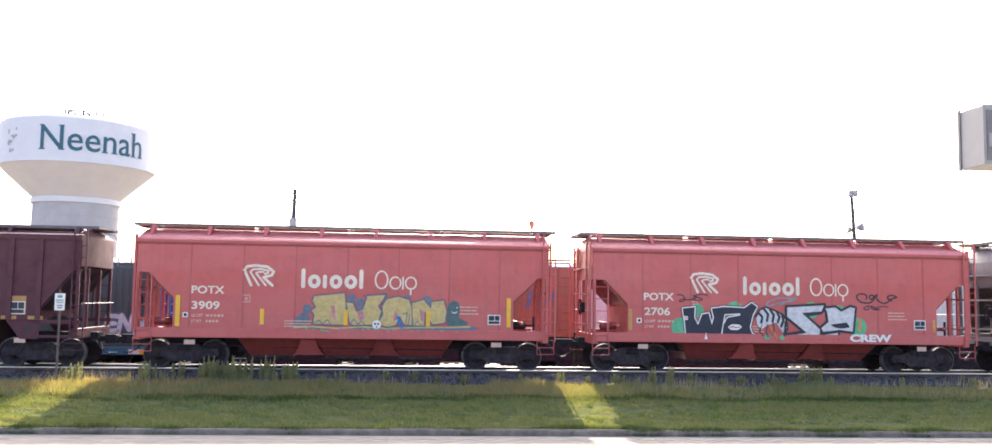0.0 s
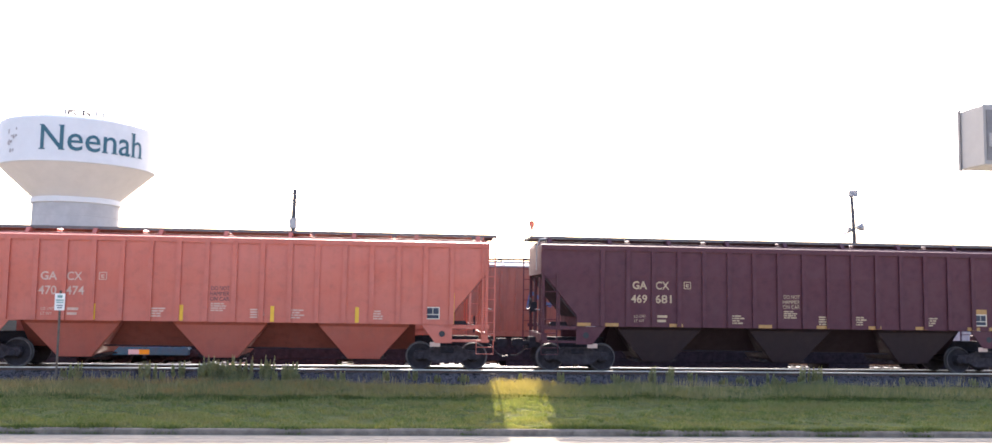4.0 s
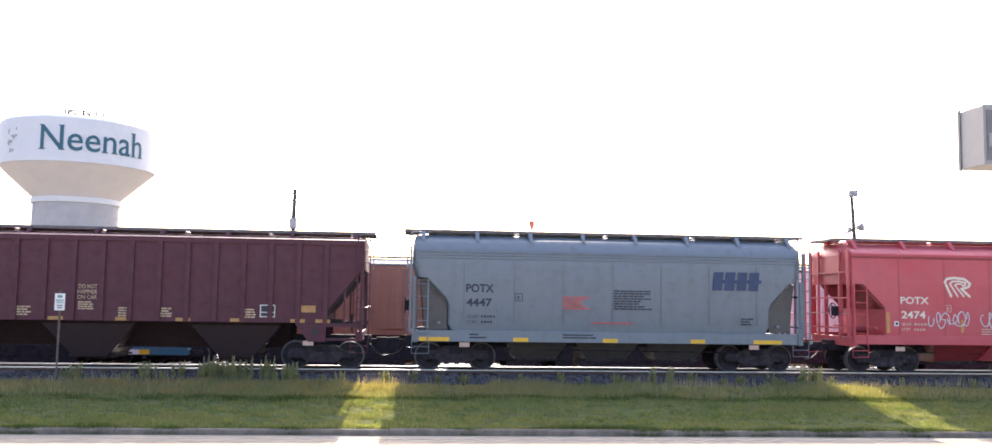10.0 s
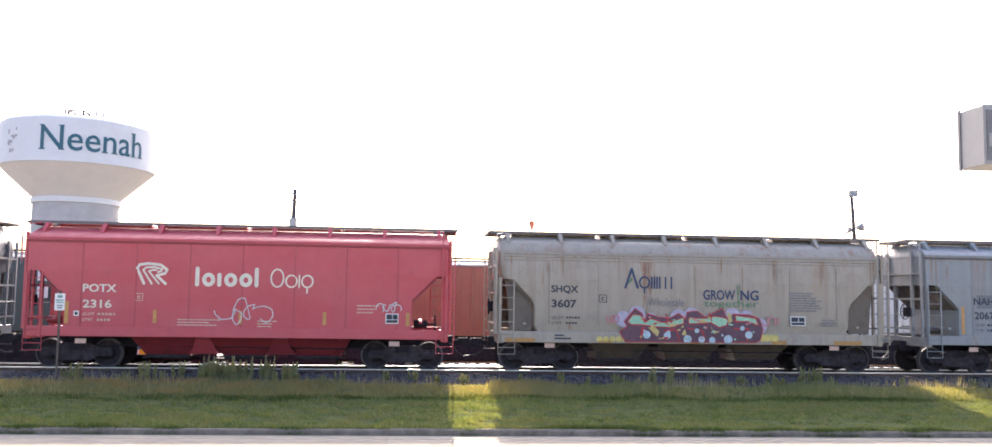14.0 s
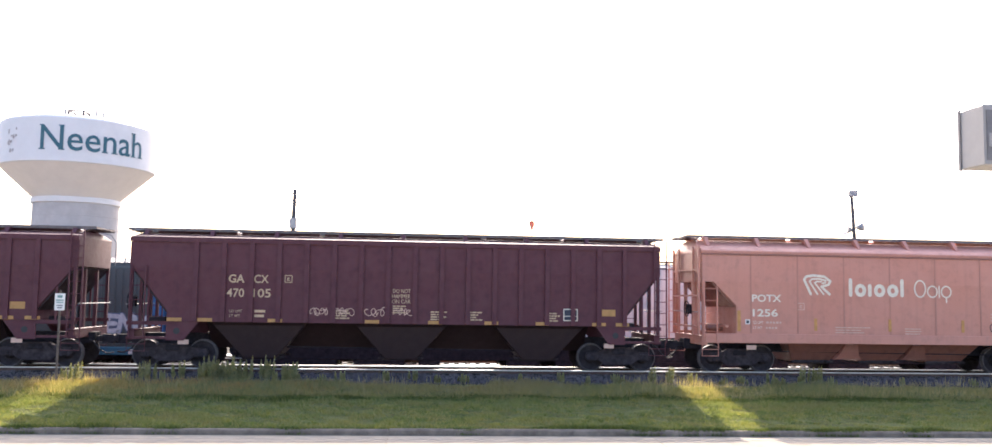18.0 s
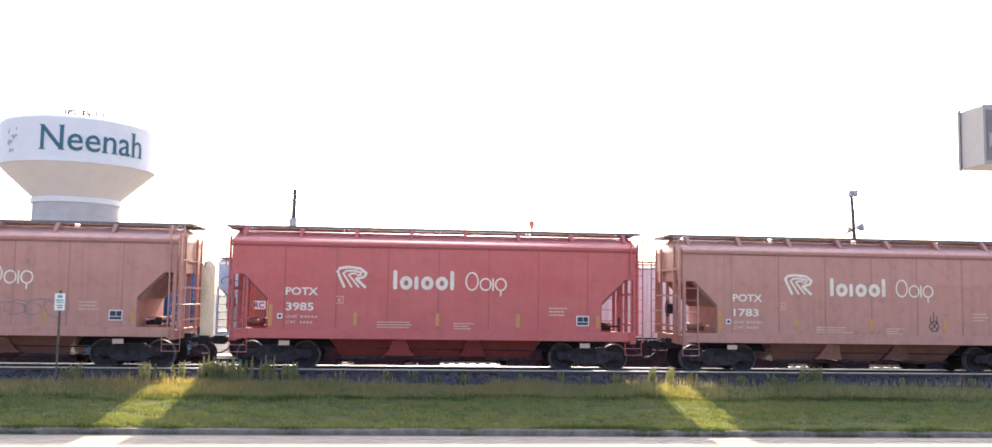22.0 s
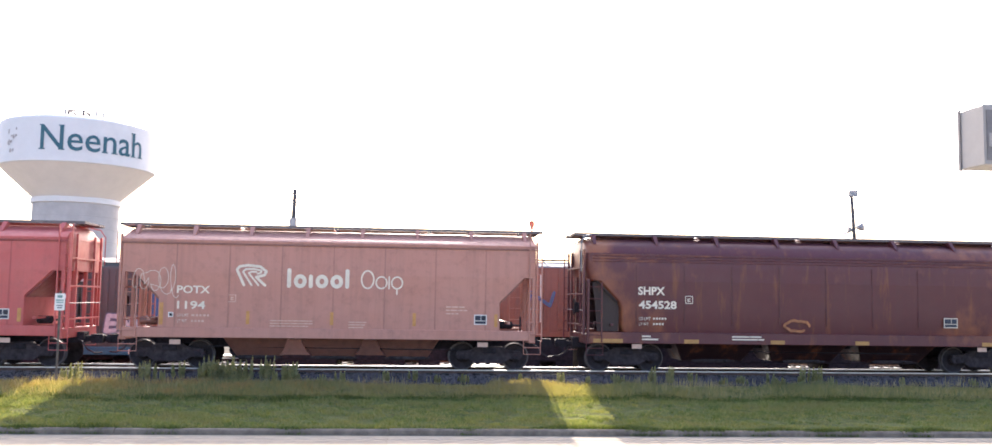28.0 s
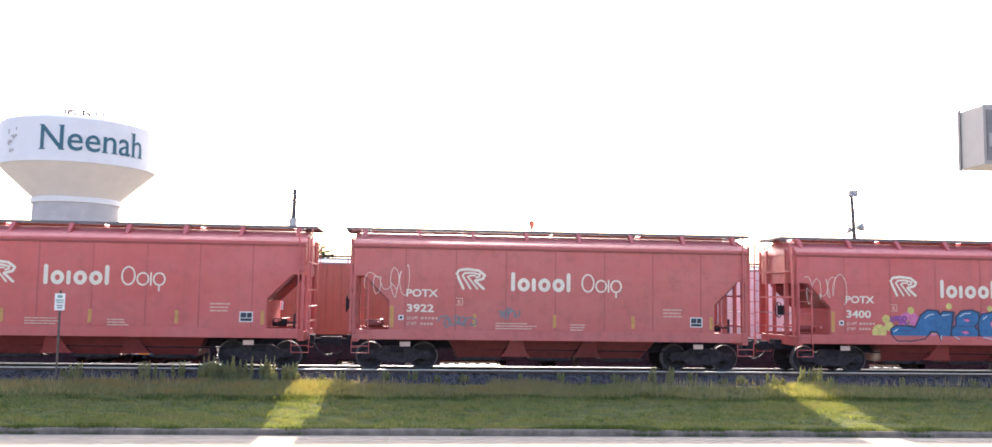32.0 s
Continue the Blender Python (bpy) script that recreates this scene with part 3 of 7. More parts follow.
def b_bracket(kind):
    def build(g):
        z = WALK_Z[kind]
        g.loft([[(-0.05, -1.30, z - 0.36), (0.05, -1.30, z - 0.36), (0.05, -1.22, z - 0.36), (-0.05, -1.22, z - 0.36)], [(-0.07, -0.98, z - 0.02), (0.07, -0.98, z - 0.02), (0.07, -0.60, z - 0.02), (-0.07, -0.60, z - 0.02)]])
    return build


def b_rib(g):
    g.prism([(-0.075, 1.54), (0.075, 1.54), (0.075, 4.14), (-0.075, 4.14)], -0.065, 0.0)


def wheel_mesh():
    """Dark wheel plates with a bright worn tread."""
    if "wheel_mesh" not in CACHE:
        me = shared("wheelset", "wheel", b_wheelset, 30)
        me.materials.append(MAT["tread"])
        for f in me.polygons:
            r = math.hypot(f.center.x, f.center.z)
            if r > 0.425 and abs(f.center.y) > 0.70:
                f.material_index = 1
        CACHE["wheel_mesh"] = me
    return CACHE["wheel_mesh"]


def add_truck(car, x, own_wheels, z=0.0):
    truck = part("truck", shared("truck_bolster", "iron", b_bolster), car, (x, 0, z))
    for t in (0.0, 180.0):
        part("side_frame", shared("side_frame", "dusty_iron", b_side_frame), truck, turn=t)
    for y in (-1.0, 1.0):
        for dx in (-0.16, 0.0, 0.16):
            part("spring", shared("spring", "iron", b_spring, 30), truck, (dx, y, 0.0))
    for dx in (-0.89, 0.89):
        w = new("wheelset", wheel_mesh())
        w.parent = truck
        w.matrix_parent_inverse = Matrix.Translation((dx, 0, 0.457))
        own_wheels.append(w)
    return truck


def add_ladder(car, x, y, z0, z1, w, rungs, material, turn=0.0):
    lad = part("ladder", shared(("ladder", round(z1 - z0, 2), w), material, b_stiles(z1 - z0, w)), car, (x, y, z0), turn=turn)
    for k in range(rungs):
        part("rung", shared(("rung", w), material, b_rung(w)), lad, (0, -0.015, (z1 - z0) * (k + 0.6) / rungs))
    return lad


# ---- painted marks ----


def put_text(car, words, material, x0, x1, z0, z1, y, bold=0.0):
    me, at = text_mesh(words, material, x0, x1, z0, z1, y, bold)
    return part("lettering", me, car, at)


def bars(car, x0, z1, widths, pitch, h, y, material):
    """Lines of print too small to read."""
    g = Geo()
    for i, row in enumerate(widths):
        x = x0
        for w in row:
            g.plate(x, x + w, z1 - i * pitch - h, z1 - i * pitch, y, 0.002)
            x += w + h * 0.55
    return part("small_print", g.mesh("small_print", material), car)


def print_rows(rng, width, n):
    rows = []
    for _ in range(n):
        row, left = [], width * rng.uniform(0.65, 1.0)
        while left > 0.06:
            w = min(left, rng.uniform(0.07, 0.24))
            row.append(w)
            left -= w + 0.03
        rows.append(row)
    return rows


SHAPES = [  # strokes in a unit field, used for painted tags
    [[(0, 1), (.25, 0), (.5, .7), (.75, 0), (1, 1)]], [[(0, 0), (.2, 1), (.8, 1), (1, 0)], [(.1, .4), (.9, .4)]],
    [[(1, .9), (.2, 1), (0, .7), (1, .35), (.8, 0), (0, .1)]], [[(1, .05), (.1, 0), (.1, 1), (1, .95)], [(.1, .5), (.8, .5)]],
    [[(.1, .1), (0, .8), (.5, 1), (1, .8), (.9, .1), (.4, 0), (.1, .1)]], [[(0, 0), (.05, 1), (.9, .1), (1, 1)]],
    [[(.1, 0), (.1, 1), (.9, .9), (.9, .55), (.1, .5), (1, 0)]], [[(0, 1), (.1, .1), (.5, 0), (.9, .1), (1, 1)]]]


def tag_art(car, x0, x1, z0, z1, n, fill, edge, y, seed, cloud="", accents=(), width=0.17, lean=0.1):
    """A painted piece of street art: a cloud, a dark edge, a fill and small accents, in abstract strokes."""
    rng = random.Random(seed)
    w, h = (x1 - x0) / n, z1 - z0
    lines = []
    for i in range(n):
        lift, tall = rng.uniform(0, 0.12) * h, rng.uniform(0.82, 1.0) * h
        for line in SHAPES[rng.randrange(len(SHAPES))]:
            lines.append([(x0 + w * (i + 0.08 + 0.84 * px) + lean * h * pz, z0 + lift + pz * tall * 0.9) for px, pz in line])
    if cloud:
        g = Geo()
        for k in range(int(9 * n)):
            cx, cz = rng.uniform(x0 - 0.15, x1 + 0.15), rng.uniform(z0, z1)
            rr = rng.uniform(0.12, 0.30) * min(1.0, h)
            g.add([(cx + rr * math.cos(math.pi * j / 6) * rng.uniform(0.8, 1.1), y - 0.001 - 0.00004 * k, cz + rr * 0.8 * math.sin(math.pi * j / 6)) for j in range(12)], [tuple(range(12))])
        part("spray_cloud", g.mesh("spray_cloud", cloud), car, label="soft sprayed cloud of paint")
    for name, mat, wd, off in (("spray_outline", edge, width * 1.55 * h, 0.006), ("spray_fill", fill, width * h, 0.009)):
        g = Geo()
        for line in lines:
            g.stroke(line, wd, y - off)
        part(name, g.mesh(name, mat), car)
    for a in accents:
        g = Geo()
        for k in range(n * 4):
            cx, cz = rng.uniform(x0, x1), rng.uniform(z0 + 0.1 * h, z1)
            g.stroke([(cx, cz), (cx + rng.uniform(-.12, .12), cz + rng.uniform(-.10, .10))], rng.uniform(0.03, 0.08), y - 0.011)
        part("spray_accent", g.mesh("spray_accent", a), car)


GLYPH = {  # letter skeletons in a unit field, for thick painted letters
    "A": [[(0, 0), (.28, .55), (.45, 1), (.6, 1), (.75, .55), (1, 0)], [(.25, .35), (.75, .35)]], "B": [[(.05, 0), (.05, 1), (.7, .95), (.8, .7), (.5, .52), (.95, .4), (.9, .08), (.05, 0)]],
    "C": [[(1, .82), (.7, 1), (.3, .97), (.03, .65), (.03, .35), (.3, .03), (.7, 0), (1, .2)]], "D": [[(.05, 0), (.15, 1), (.7, .95), (1, .6), (.85, .15), (.05, 0)]],
    "E": [[(1, .05), (.08, 0), (.08, 1), (1, .95)], [(.08, .5), (.85, .5)]], "G": [[(1, .85), (.6, 1), (.2, .9), (0, .5), (.2, .08), (.65, 0), (1, .15), (.98, .45), (.6, .45)]],
    "L": [[(.1, 1), (.05, 0), (1, .05)]], "N": [[(0, 0), (.06, 1), (.9, .05), (1, 1)]], "O": [[(.5, 1), (.12, .85), (0, .5), (.12, .12), (.5, 0), (.88, .12), (1, .5), (.88, .85), (.5, 1)]],
    "P": [[(.08, 0), (.08, 1), (.75, .98), (.95, .75), (.75, .48), (.1, .45)]], "R": [[(.05, 0), (.05, 1), (.75, .98), (.92, .75), (.7, .5), (.1, .48)], [(.45, .48), (1, 0)]],
    "S": [[(.95, .85), (.6, 1), (.15, .93), (.05, .68), (.4, .52), (.9, .38), (.95, .12), (.5, 0), (.02, .12)]], "U": [[(0, 1), (.05, .25), (.4, 0), (.75, .1), (.95, .3), (1, 1)]],
    "W": [[(0, 1), (.2, 0), (.48, .75), (.72, 0), (1, 1)]], "X": [[(0, 1), (1, 0)], [(0, 0), (1, 1)]], "Y": [[(0, 1), (.5, .5), (.5, 0)], [(1, 1), (.5, .5)]], "Z": [[(0, 1), (1, .95), (.05, .05), (1, 0)]]}


def layer(car, name, material, width, lines, y, label=""):
    """Painted lines of one colour; a line of a single point is a round dot."""
    g = Geo()
    for k, line in enumerate(lines):
        g.stroke(line, width, y - 0.00004 * (k % 40))
    return part(name, g.mesh(name, material), car, label=label)


def fat_letters(car, word, x0, x1, z0, z1, width, fill, edge, y, rim=0.12, lean=0.0, rim2="", shine="", seed=1):
    """Thick painted letters: an outer rim, an edge, the fill and small shines."""
    r = random.Random(seed)
    w, lines = (x1 - x0) / len(word), []
    m = width / 2
    for i, ch in enumerate(word):
        a, b = x0 + w * i + m, x0 + w * (i + 1) - m * 0.7
        lo, hi = z0 + m + r.uniform(0, 0.06), z1 - m - r.uniform(0, 0.08)
        lines += [[(a + (b - a) * px + lean * pz * (hi - lo), lo + (hi - lo) * pz) for px, pz in ln] for ln in GLYPH[ch]]
    if rim2:
        layer(car, "spray_rim", rim2, width + rim * 2.6, lines, y - 0.003)
    layer(car, "spray_outline", edge, width + rim, lines, y - 0.006)
    layer(car, "spray_fill", fill, width, lines, y - 0.009)
    if shine:
        marks = []
        for ln in lines:
            for p, q in zip(ln, ln[1:]):
                if r.random() < 0.6:
                    u, v = r.uniform(0.1, 0.4), r.uniform(0.5, 0.9)
                    o = width * 0.26
                    marks.append([(p[0] + (q[0] - p[0]) * u - o, p[1] + (q[1] - p[1]) * u + o), (p[0] + (q[0] - p[0]) * v - o, p[1] + (q[1] - p[1]) * v + o)])
        layer(car, "spray_fleck", shine, 0.04, marks, y - 0.012)


def dots(car, material, spots, y):
    """Round sprayed blobs, each (x, z, radius)."""
    g = Geo()
    for k, (px, pz, rad) in enumerate(spots):
        g.add([(px + rad * math.cos(math.pi * j / 9), y - 0.0001 * k, max(1.03, pz + rad * math.sin(math.pi * j / 9))) for j in range(18)], [tuple(range(18))])
    part("spray_fleck", g.mesh("spray_fleck", material), car)


def flecks(car, materials, x0, x1, z0, z1, n, size, y, seed):
    """Loose short dabs of several colours inside a field."""
    r = random.Random(seed)
    for i, mat in enumerate(materials):
        lines = []
        for k in range(n):
            px, pz, a, ln = r.uniform(x0, x1), r.uniform(z0, z1), r.uniform(-0.7, 0.7), r.uniform(0.0, size * 2.2)
            lines.append([(px, pz), (px + ln * math.cos(a), pz + ln * math.sin(a))])
        layer(car, "spray_fleck", mat, size, lines, y - 0.0022 * i)


def scrawl(car, x0, x1, z0, z1, material, y, seed, width=0.03, n=16):
    """A tag written in one go: loops and upstrokes along a line."""
    r = random.Random(seed)
    g, pts = Geo(), []
    k, w, h = max(3, n // 4), (x1 - x0), (z1 - z0)
    for i in range(k):
        cx, step = x0 + w * (i + 0.5) / k, w / k
        tall, turn, back = r.uniform(0.25, 0.5) * h, r.choice((-1, 1)), r.uniform(0.35, 0.75)
        a0 = r.uniform(0, 6.28)
        for q in range(r.choice((10, 13, 17))):
            a = a0 + turn * q * 0.42
            pts.append((cx + step * back * math.cos(a) + step * 0.05 * (q - 6), z0 + h / 2 + tall * math.sin(a) * (0.7 + 0.03 * q) + r.uniform(-.02, .02) * h))
        if r.random() < 0.35:
            g.stroke(pts, width, y - 0.005 - 0.0001 * i)
            pts = pts[-1:] if r.random() < 0.5 else []
    if pts:
        g.stroke(pts, width, y - 0.0058)
    part("scrawl", g.mesh("scrawl", material), car)


def bow(x, z, rx, rz, a0=0.0, a1=360.0, n=19):
    """Points of an oval bow from one angle to another."""
    return [(x + rx * math.cos(radians(a0 + (a1 - a0) * k / n)), z + rz * math.sin(radians(a0 + (a1 - a0) * k / n))) for k in range(n + 1)]


def mark_shapes(g, x, row, h, width, y):
    """A trade mark as a row of plain shapes: o oval ring, d ring with a tail below, T tall bar, t short bar, b three short bars."""
    b, low = width / 2, h * 0.70
    for kind in row:
        if kind in "od":
            w = low * 0.46
            g.stroke(bow(x + w, low / 2, w - b, low / 2 - b), width, y)
            if kind == "d":
                g.stroke([(x + w, -width * 0.3), (x + w, -h * 0.24)], width, y - 0.003)
            x += 2 * w
        elif kind == "O":
            g.stroke(bow(x + h * 0.36, h / 2, h * 0.36 - b, h / 2 - b), width, y)
            x += h * 0.72
        elif kind in "Tt":
            g.stroke([(x + b, b), (x + b, (h if kind == "T" else low) - b)], width, y)
            x += width * 1.15
        elif kind == "b":
            for k in range(3):
                g.stroke([(x + b + k * low * 0.48, b), (x + b + k * low * 0.48, low - b)], width, y)
            x += low * 1.02
        x += width * 0.5


def b_swoosh(y):
    """A slanting trade sign of nested bent bands."""
    def build(g):
        g.stroke([(0.28, 0.03), (0.05, 0.52), (0.13, 0.63), (0.40, 0.67), (0.78, 0.63), (0.98, 0.48), (0.92, 0.36), (0.66, 0.29)], 0.085, y)
        g.stroke([(0.52, 0.03), (0.24, 0.46), (0.33, 0.545), (0.58, 0.555), (0.82, 0.50), (0.80, 0.43), (0.70, 0.40)], 0.060, y)
        g.stroke([(0.74, 0.03), (0.42, 0.42), (0.52, 0.465), (0.66, 0.46)], 0.055, y)
        g.stroke([(0.95, 0.03), (0.66, 0.29)], 0.085, y - 0.002)
    return build


def painted(car, name, material, shapes, X, y, label=""):
    """Flat fields of spray paint; outlines are in centimetres from the car's end and over the rail."""
    g = Geo()
    for k, ring in enumerate(shapes):
        g.add([(X(u / 100), y - 0.0002 * k, v / 100) for u, v in ring], [tuple(range(len(ring)))])
    return part(name, g.mesh(name, material), car, label=label)


def lined(car, material, shapes, X, y, width, closed=True, name="spray_outline"):
    """Sprayed lines along such outlines."""
    return layer(car, name, material, width, [[(X(u / 100), v / 100) for u, v in (ring + ring[:1] if closed else ring)] for ring in shapes], y)


def data_plate(car, x, z, w, h, y, frame_mat="white"):
    pl = part("data_plate", shared(("data_plate", round(w, 2), round(h, 2)), frame_mat, lambda g: g.plate(0, w, 0, h, 0)), car, (x, y, z), "black stencil panel with a pale border")
    part("field", shared(("field", round(w, 2), round(h, 2)), "ink", lambda g: (g.plate(0.03, w * 0.52, h * 0.42, h - 0.03, -0.004), g.plate(w * 0.56, w - 0.03, h * 0.42, h - 0.03, -0.004),
                                                                             g.plate(0.03, w - 0.03, 0.03, h * 0.36, -0.004))), pl)


def small_box(car, x, z, s, y, material):
    g = lambda g: g.stroke([(0, 0), (s, 0), (s, s), (0, s), (0, 0)], 0.022, 0).stroke([(s * .65, s * .62), (s * .35, s * .62), (s * .35, s * .3), (s * .65, s * .3)], 0.03, 0)
    part("stencil_box", shared(("stencil_box", s), material, g), car, (x, y, z))


def rust_runs(car, spots, y, top, seed, longest=0.7):
    """Thin rusty water marks that start at the roof's brackets and thin out downwards."""
    r = random.Random(seed)
    g = Geo()
    for k, px in enumerate(spots):
        for q in range(r.choice((1, 2, 3))):
            x, w, ln = px + r.uniform(-0.10, 0.10), r.uniform(0.008, 0.026), longest * r.uniform(0.25, 1.0)
            d = y - 0.0003 * (k % 3) - 0.0001 * q
            g.add([(x - w, d, top), (x + w, d, top - 0.01), (x + w * 0.7, d, top - ln * 0.4), (x + w * 0.25, d, top - ln), (x - w * 0.2, d, top - ln * 0.97), (x - w * 0.8, d, top - ln * 0.5)], [(0, 1, 2, 3, 4, 5)])
    part("rust_run", g.mesh("rust_run", "rust_run"), car)


def reflector(car, x, z, w, h, y, material):
    part("reflector", shared(("reflector", round(w, 2), round(h, 2)), material, lambda g: g.plate(-w / 2, w / 2, 0, h, 0)), car, (x, y, z))


WHEELS, CARS = [], []


def hopper_car(kind, middle, length, colour, label, mark, number, ink="cream", seed=1):
    """A covered hopper wagon with its trucks, ladders and lettering, standing at the track's middle."""
    L = length / 2
    rng = random.Random(seed)
    car = thing("covered_hopper_car", (middle, TRACK, RAIL), label, "freight car", "cars of the moving train")
    CARS.append((car, middle))
    part("body", shared(("body", kind, length), colour, b_levels(BODY[kind], L), 40), car)
    part("roof", shared(("roof", kind, length), colour, b_levels(ROOF[kind], L), 40), car)
    for yb in (-0.66, 0.66):
        part("running_board", shared(("running_board", kind, length), "walkway", b_walk(L, kind)), car, (0, yb, 0), turn=0.0 if yb < 0 else 180.0)
    for s in (-1, 1):
        part("end_platform", shared(("end_platform", kind), "walkway", b_platform(kind)), car, (s * (L + 0.06), 0, 0))
    nh = 4 if kind != "ribbed" else 6
    hl = (length - 0.9) / nh
    for k in range(nh):
        part("hatch_cover", shared(("hatch_cover", round(hl, 2), kind), colour, b_hatch(hl - 0.16, kind)), car, (-length / 2 + 0.45 + hl * (k + 0.5), 0, 0))
    nb = 8 if kind != "ribbed" else 9
    for k in range(nb):
        for t in (0.0, 180.0):
            part("bracket", shared(("bracket", kind), colour, b_bracket(kind)), car, (-L + 0.35 + (length - 0.7) * k / (nb - 1), 0, 0), turn=t)
    hw = max(b[2] for b in BODY[kind])
    top = BODY[kind][0][0]
    # hopper bays and their gates
    nbay = 3
    span = length - 2 * (3.0 if kind != "ribbed" else 1.79)
    bw = span / nbay
    mouth, wide = (0.52, 3.0) if kind == "ribbed" else (bw / 2 - 0.55, bw)
    for k in range(nbay):
        xb = -span / 2 + bw * (k + 0.5)
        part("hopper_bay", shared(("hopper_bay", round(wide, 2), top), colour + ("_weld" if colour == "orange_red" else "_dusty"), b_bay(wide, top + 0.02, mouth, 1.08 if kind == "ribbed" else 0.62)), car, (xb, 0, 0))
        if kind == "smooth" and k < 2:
            # lit face of the first chute painted in, except on grey cars
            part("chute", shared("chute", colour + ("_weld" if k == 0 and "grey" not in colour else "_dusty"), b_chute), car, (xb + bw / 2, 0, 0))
        part("outlet_gate", shared("outlet_gate", "dusty_iron", b_gate), car, (xb, 0, 0))
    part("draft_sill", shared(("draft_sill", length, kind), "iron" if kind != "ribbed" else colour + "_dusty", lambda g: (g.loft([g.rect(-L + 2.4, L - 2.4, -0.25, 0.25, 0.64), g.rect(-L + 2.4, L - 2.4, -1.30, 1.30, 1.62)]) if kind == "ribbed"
                                                                                                                                  else g.box(-L + 2.4, L - 2.4, -0.42, 0.42, 0.68 if kind == "smooth" else 0.80, 1.3))), car)
    # sills and end frames
    if kind == "ribbed":
        for s in (-1, 1):
            for yp in (1.52, -1.47):
                bp = part("bolster_plate", shared(("bolster_plate", s), colour, lambda g: g.prism([(-s * 0.45, 1.51), (s * 0.55, 1.51), (s * 0.10, 0.92), (-s * 0.45, 0.92)][::s], -0.05, 0.0)), car, (s * -(L - 1.65), yp, 0))
            part("lifting_hole", shared("lifting_hole", "black", lambda g: g.lathe_y([(0.10, -0.056), (0.10, -0.051)], 14, 0, 1.22)), bp, (-s * 0.12, 0, 0))
            for yb, za, zb in ((-1.52, 1.40, 1.52), (1.44, 1.40, 1.52), (-1.50, 0.96, 1.04)):
                part("end_beam", shared(("end_beam", za), colour, lambda g: g.box(-0.75, 0.75, 0, 0.08, za, zb)), car, (s * (L - 0.72), yb, 0))
        for k in range(20):
            x = -L + 0.32 + 0.875 * k
            if BODY[kind][1][1] < L - abs(x):
                for y, t in ((-1.54, 0.0), (1.54, 180.0)):
                    part("side_rib", shared("side_rib", colour, b_rib), car, (x, y, 0), turn=t)
        part("top_chord", shared(("rib_chord", length), colour, lambda g: g.box(-L, L, -1.60, -1.54, 4.06, 4.18)), car)
    else:
        z0 = 1.02 if kind == "smooth" else 0.97
        for y in (-1.58, 1.46):
            part("side_sill", shared(("side_sill", kind, length), colour, lambda g: g.box(-L + 0.12, L - 0.12, 0, 0.12, z0, 1.34, 0.012)), car, (0, y, 0))
        if kind == "smooth":
            for yc in (-1.60, 1.56):
                # chord in the darker tone, a thin dark line below the roof
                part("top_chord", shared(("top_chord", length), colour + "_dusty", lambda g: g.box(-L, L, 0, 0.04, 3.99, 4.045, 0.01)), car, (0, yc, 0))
            for k in range(7):
                part("weld_seam", shared("weld_seam", colour + "_weld", lambda g: g.box(-0.022, 0.022, -0.008, 0, 1.35, 4.05)), car, (-L + 1.72 + 1.655 * k, -1.56, 0))
        else:
            for k in range(3):
                for y in (-1.585, 1.535):
                    part("side_rail", shared(("side_rail", length), colour, lambda g: g.box(-L + 0.2, L - 0.2, 0, 0.05, -0.03, 0.03, 0.01)), car, (0, y + (0.03 if y < 0 else -0.03) * (k == 2), 3.72 + 0.10 * k))
            for k in range(7):
                part("weld_seam", shared("weld_seam_curved", colour + "_weld", lambda g: g.box(-0.016, 0.016, -0.006, 0, 1.6, 3.6)), car, (-L + 1.7 + 1.66 * k, -1.583, 0))
    tz = 3.10 if kind != "ribbed" else 3.4
    for s in (-1, 1):
        zb, eb, zt2, et = BODY[kind][1][0], BODY[kind][1][1], BODY[kind][2][0], BODY[kind][2][1]
        if kind == "curved":
            zb, eb, zt2, et = 2.38, 1.10, 3.05, 0.42
        def b_slope(g, zb=zb, eb=eb, zt2=zt2, et=et):
            g.loft([[(-eb + 0.004, -1.5, zb - 0.02), (-eb + 0.004, 1.5, zb - 0.02), (-eb + 0.03, 1.5, zb - 0.05), (-eb + 0.03, -1.5, zb - 0.05)], [(-et, -1.5, zt2 - 0.015), (-et, 1.5, zt2 - 0.015), (-et + 0.03, 1.5, zt2 - 0.045), (-et + 0.03, -1.5, zt2 - 0.045)]])
        # shade below the slope is put into the sheet's darker paint
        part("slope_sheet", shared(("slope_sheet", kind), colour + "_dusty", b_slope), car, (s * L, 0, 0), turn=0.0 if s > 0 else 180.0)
        part("end_sill", shared(("end_sill", kind), colour, lambda g: g.box(-0.10, 0.10, -1.52, 1.52, 0.94, 1.26, 0.015)), car, (s * (L - 0.12), 0, 0))
        part("centre_sill", shared("centre_sill", "iron", lambda g: g.box(-1.9, 1.9, -0.25, 0.25, 0.75, 1.10)), car, (s * (L - 1.7), 0, 0))
        for y in (-0.55, 0.55):
            part("end_post", shared(("end_post", kind), colour, lambda g: g.box(-0.05, 0.05, -0.06, 0.06, 1.2, tz + 0.1)), car, (s * (L - 0.12), y, 0))
        if kind != "ribbed":
            for y in (-1.42, -0.80, 0.80, 1.42):
                part("end_stake", shared(("end_stake", kind), colour, lambda g: g.box(-0.035, 0.035, -0.05, 0.05, 1.24, 4.30 if kind == "smooth" else 4.10, 0.008)), car, (s * (L + 0.05), y, 0))
            for z in (1.55, 2.6, 3.5):
                part("end_brace", shared("end_brace", colour, lambda g: g.box(-0.03, 0.03, -1.46, 1.46, -0.03, 0.03)), car, (s * (L + 0.05), 0, z))
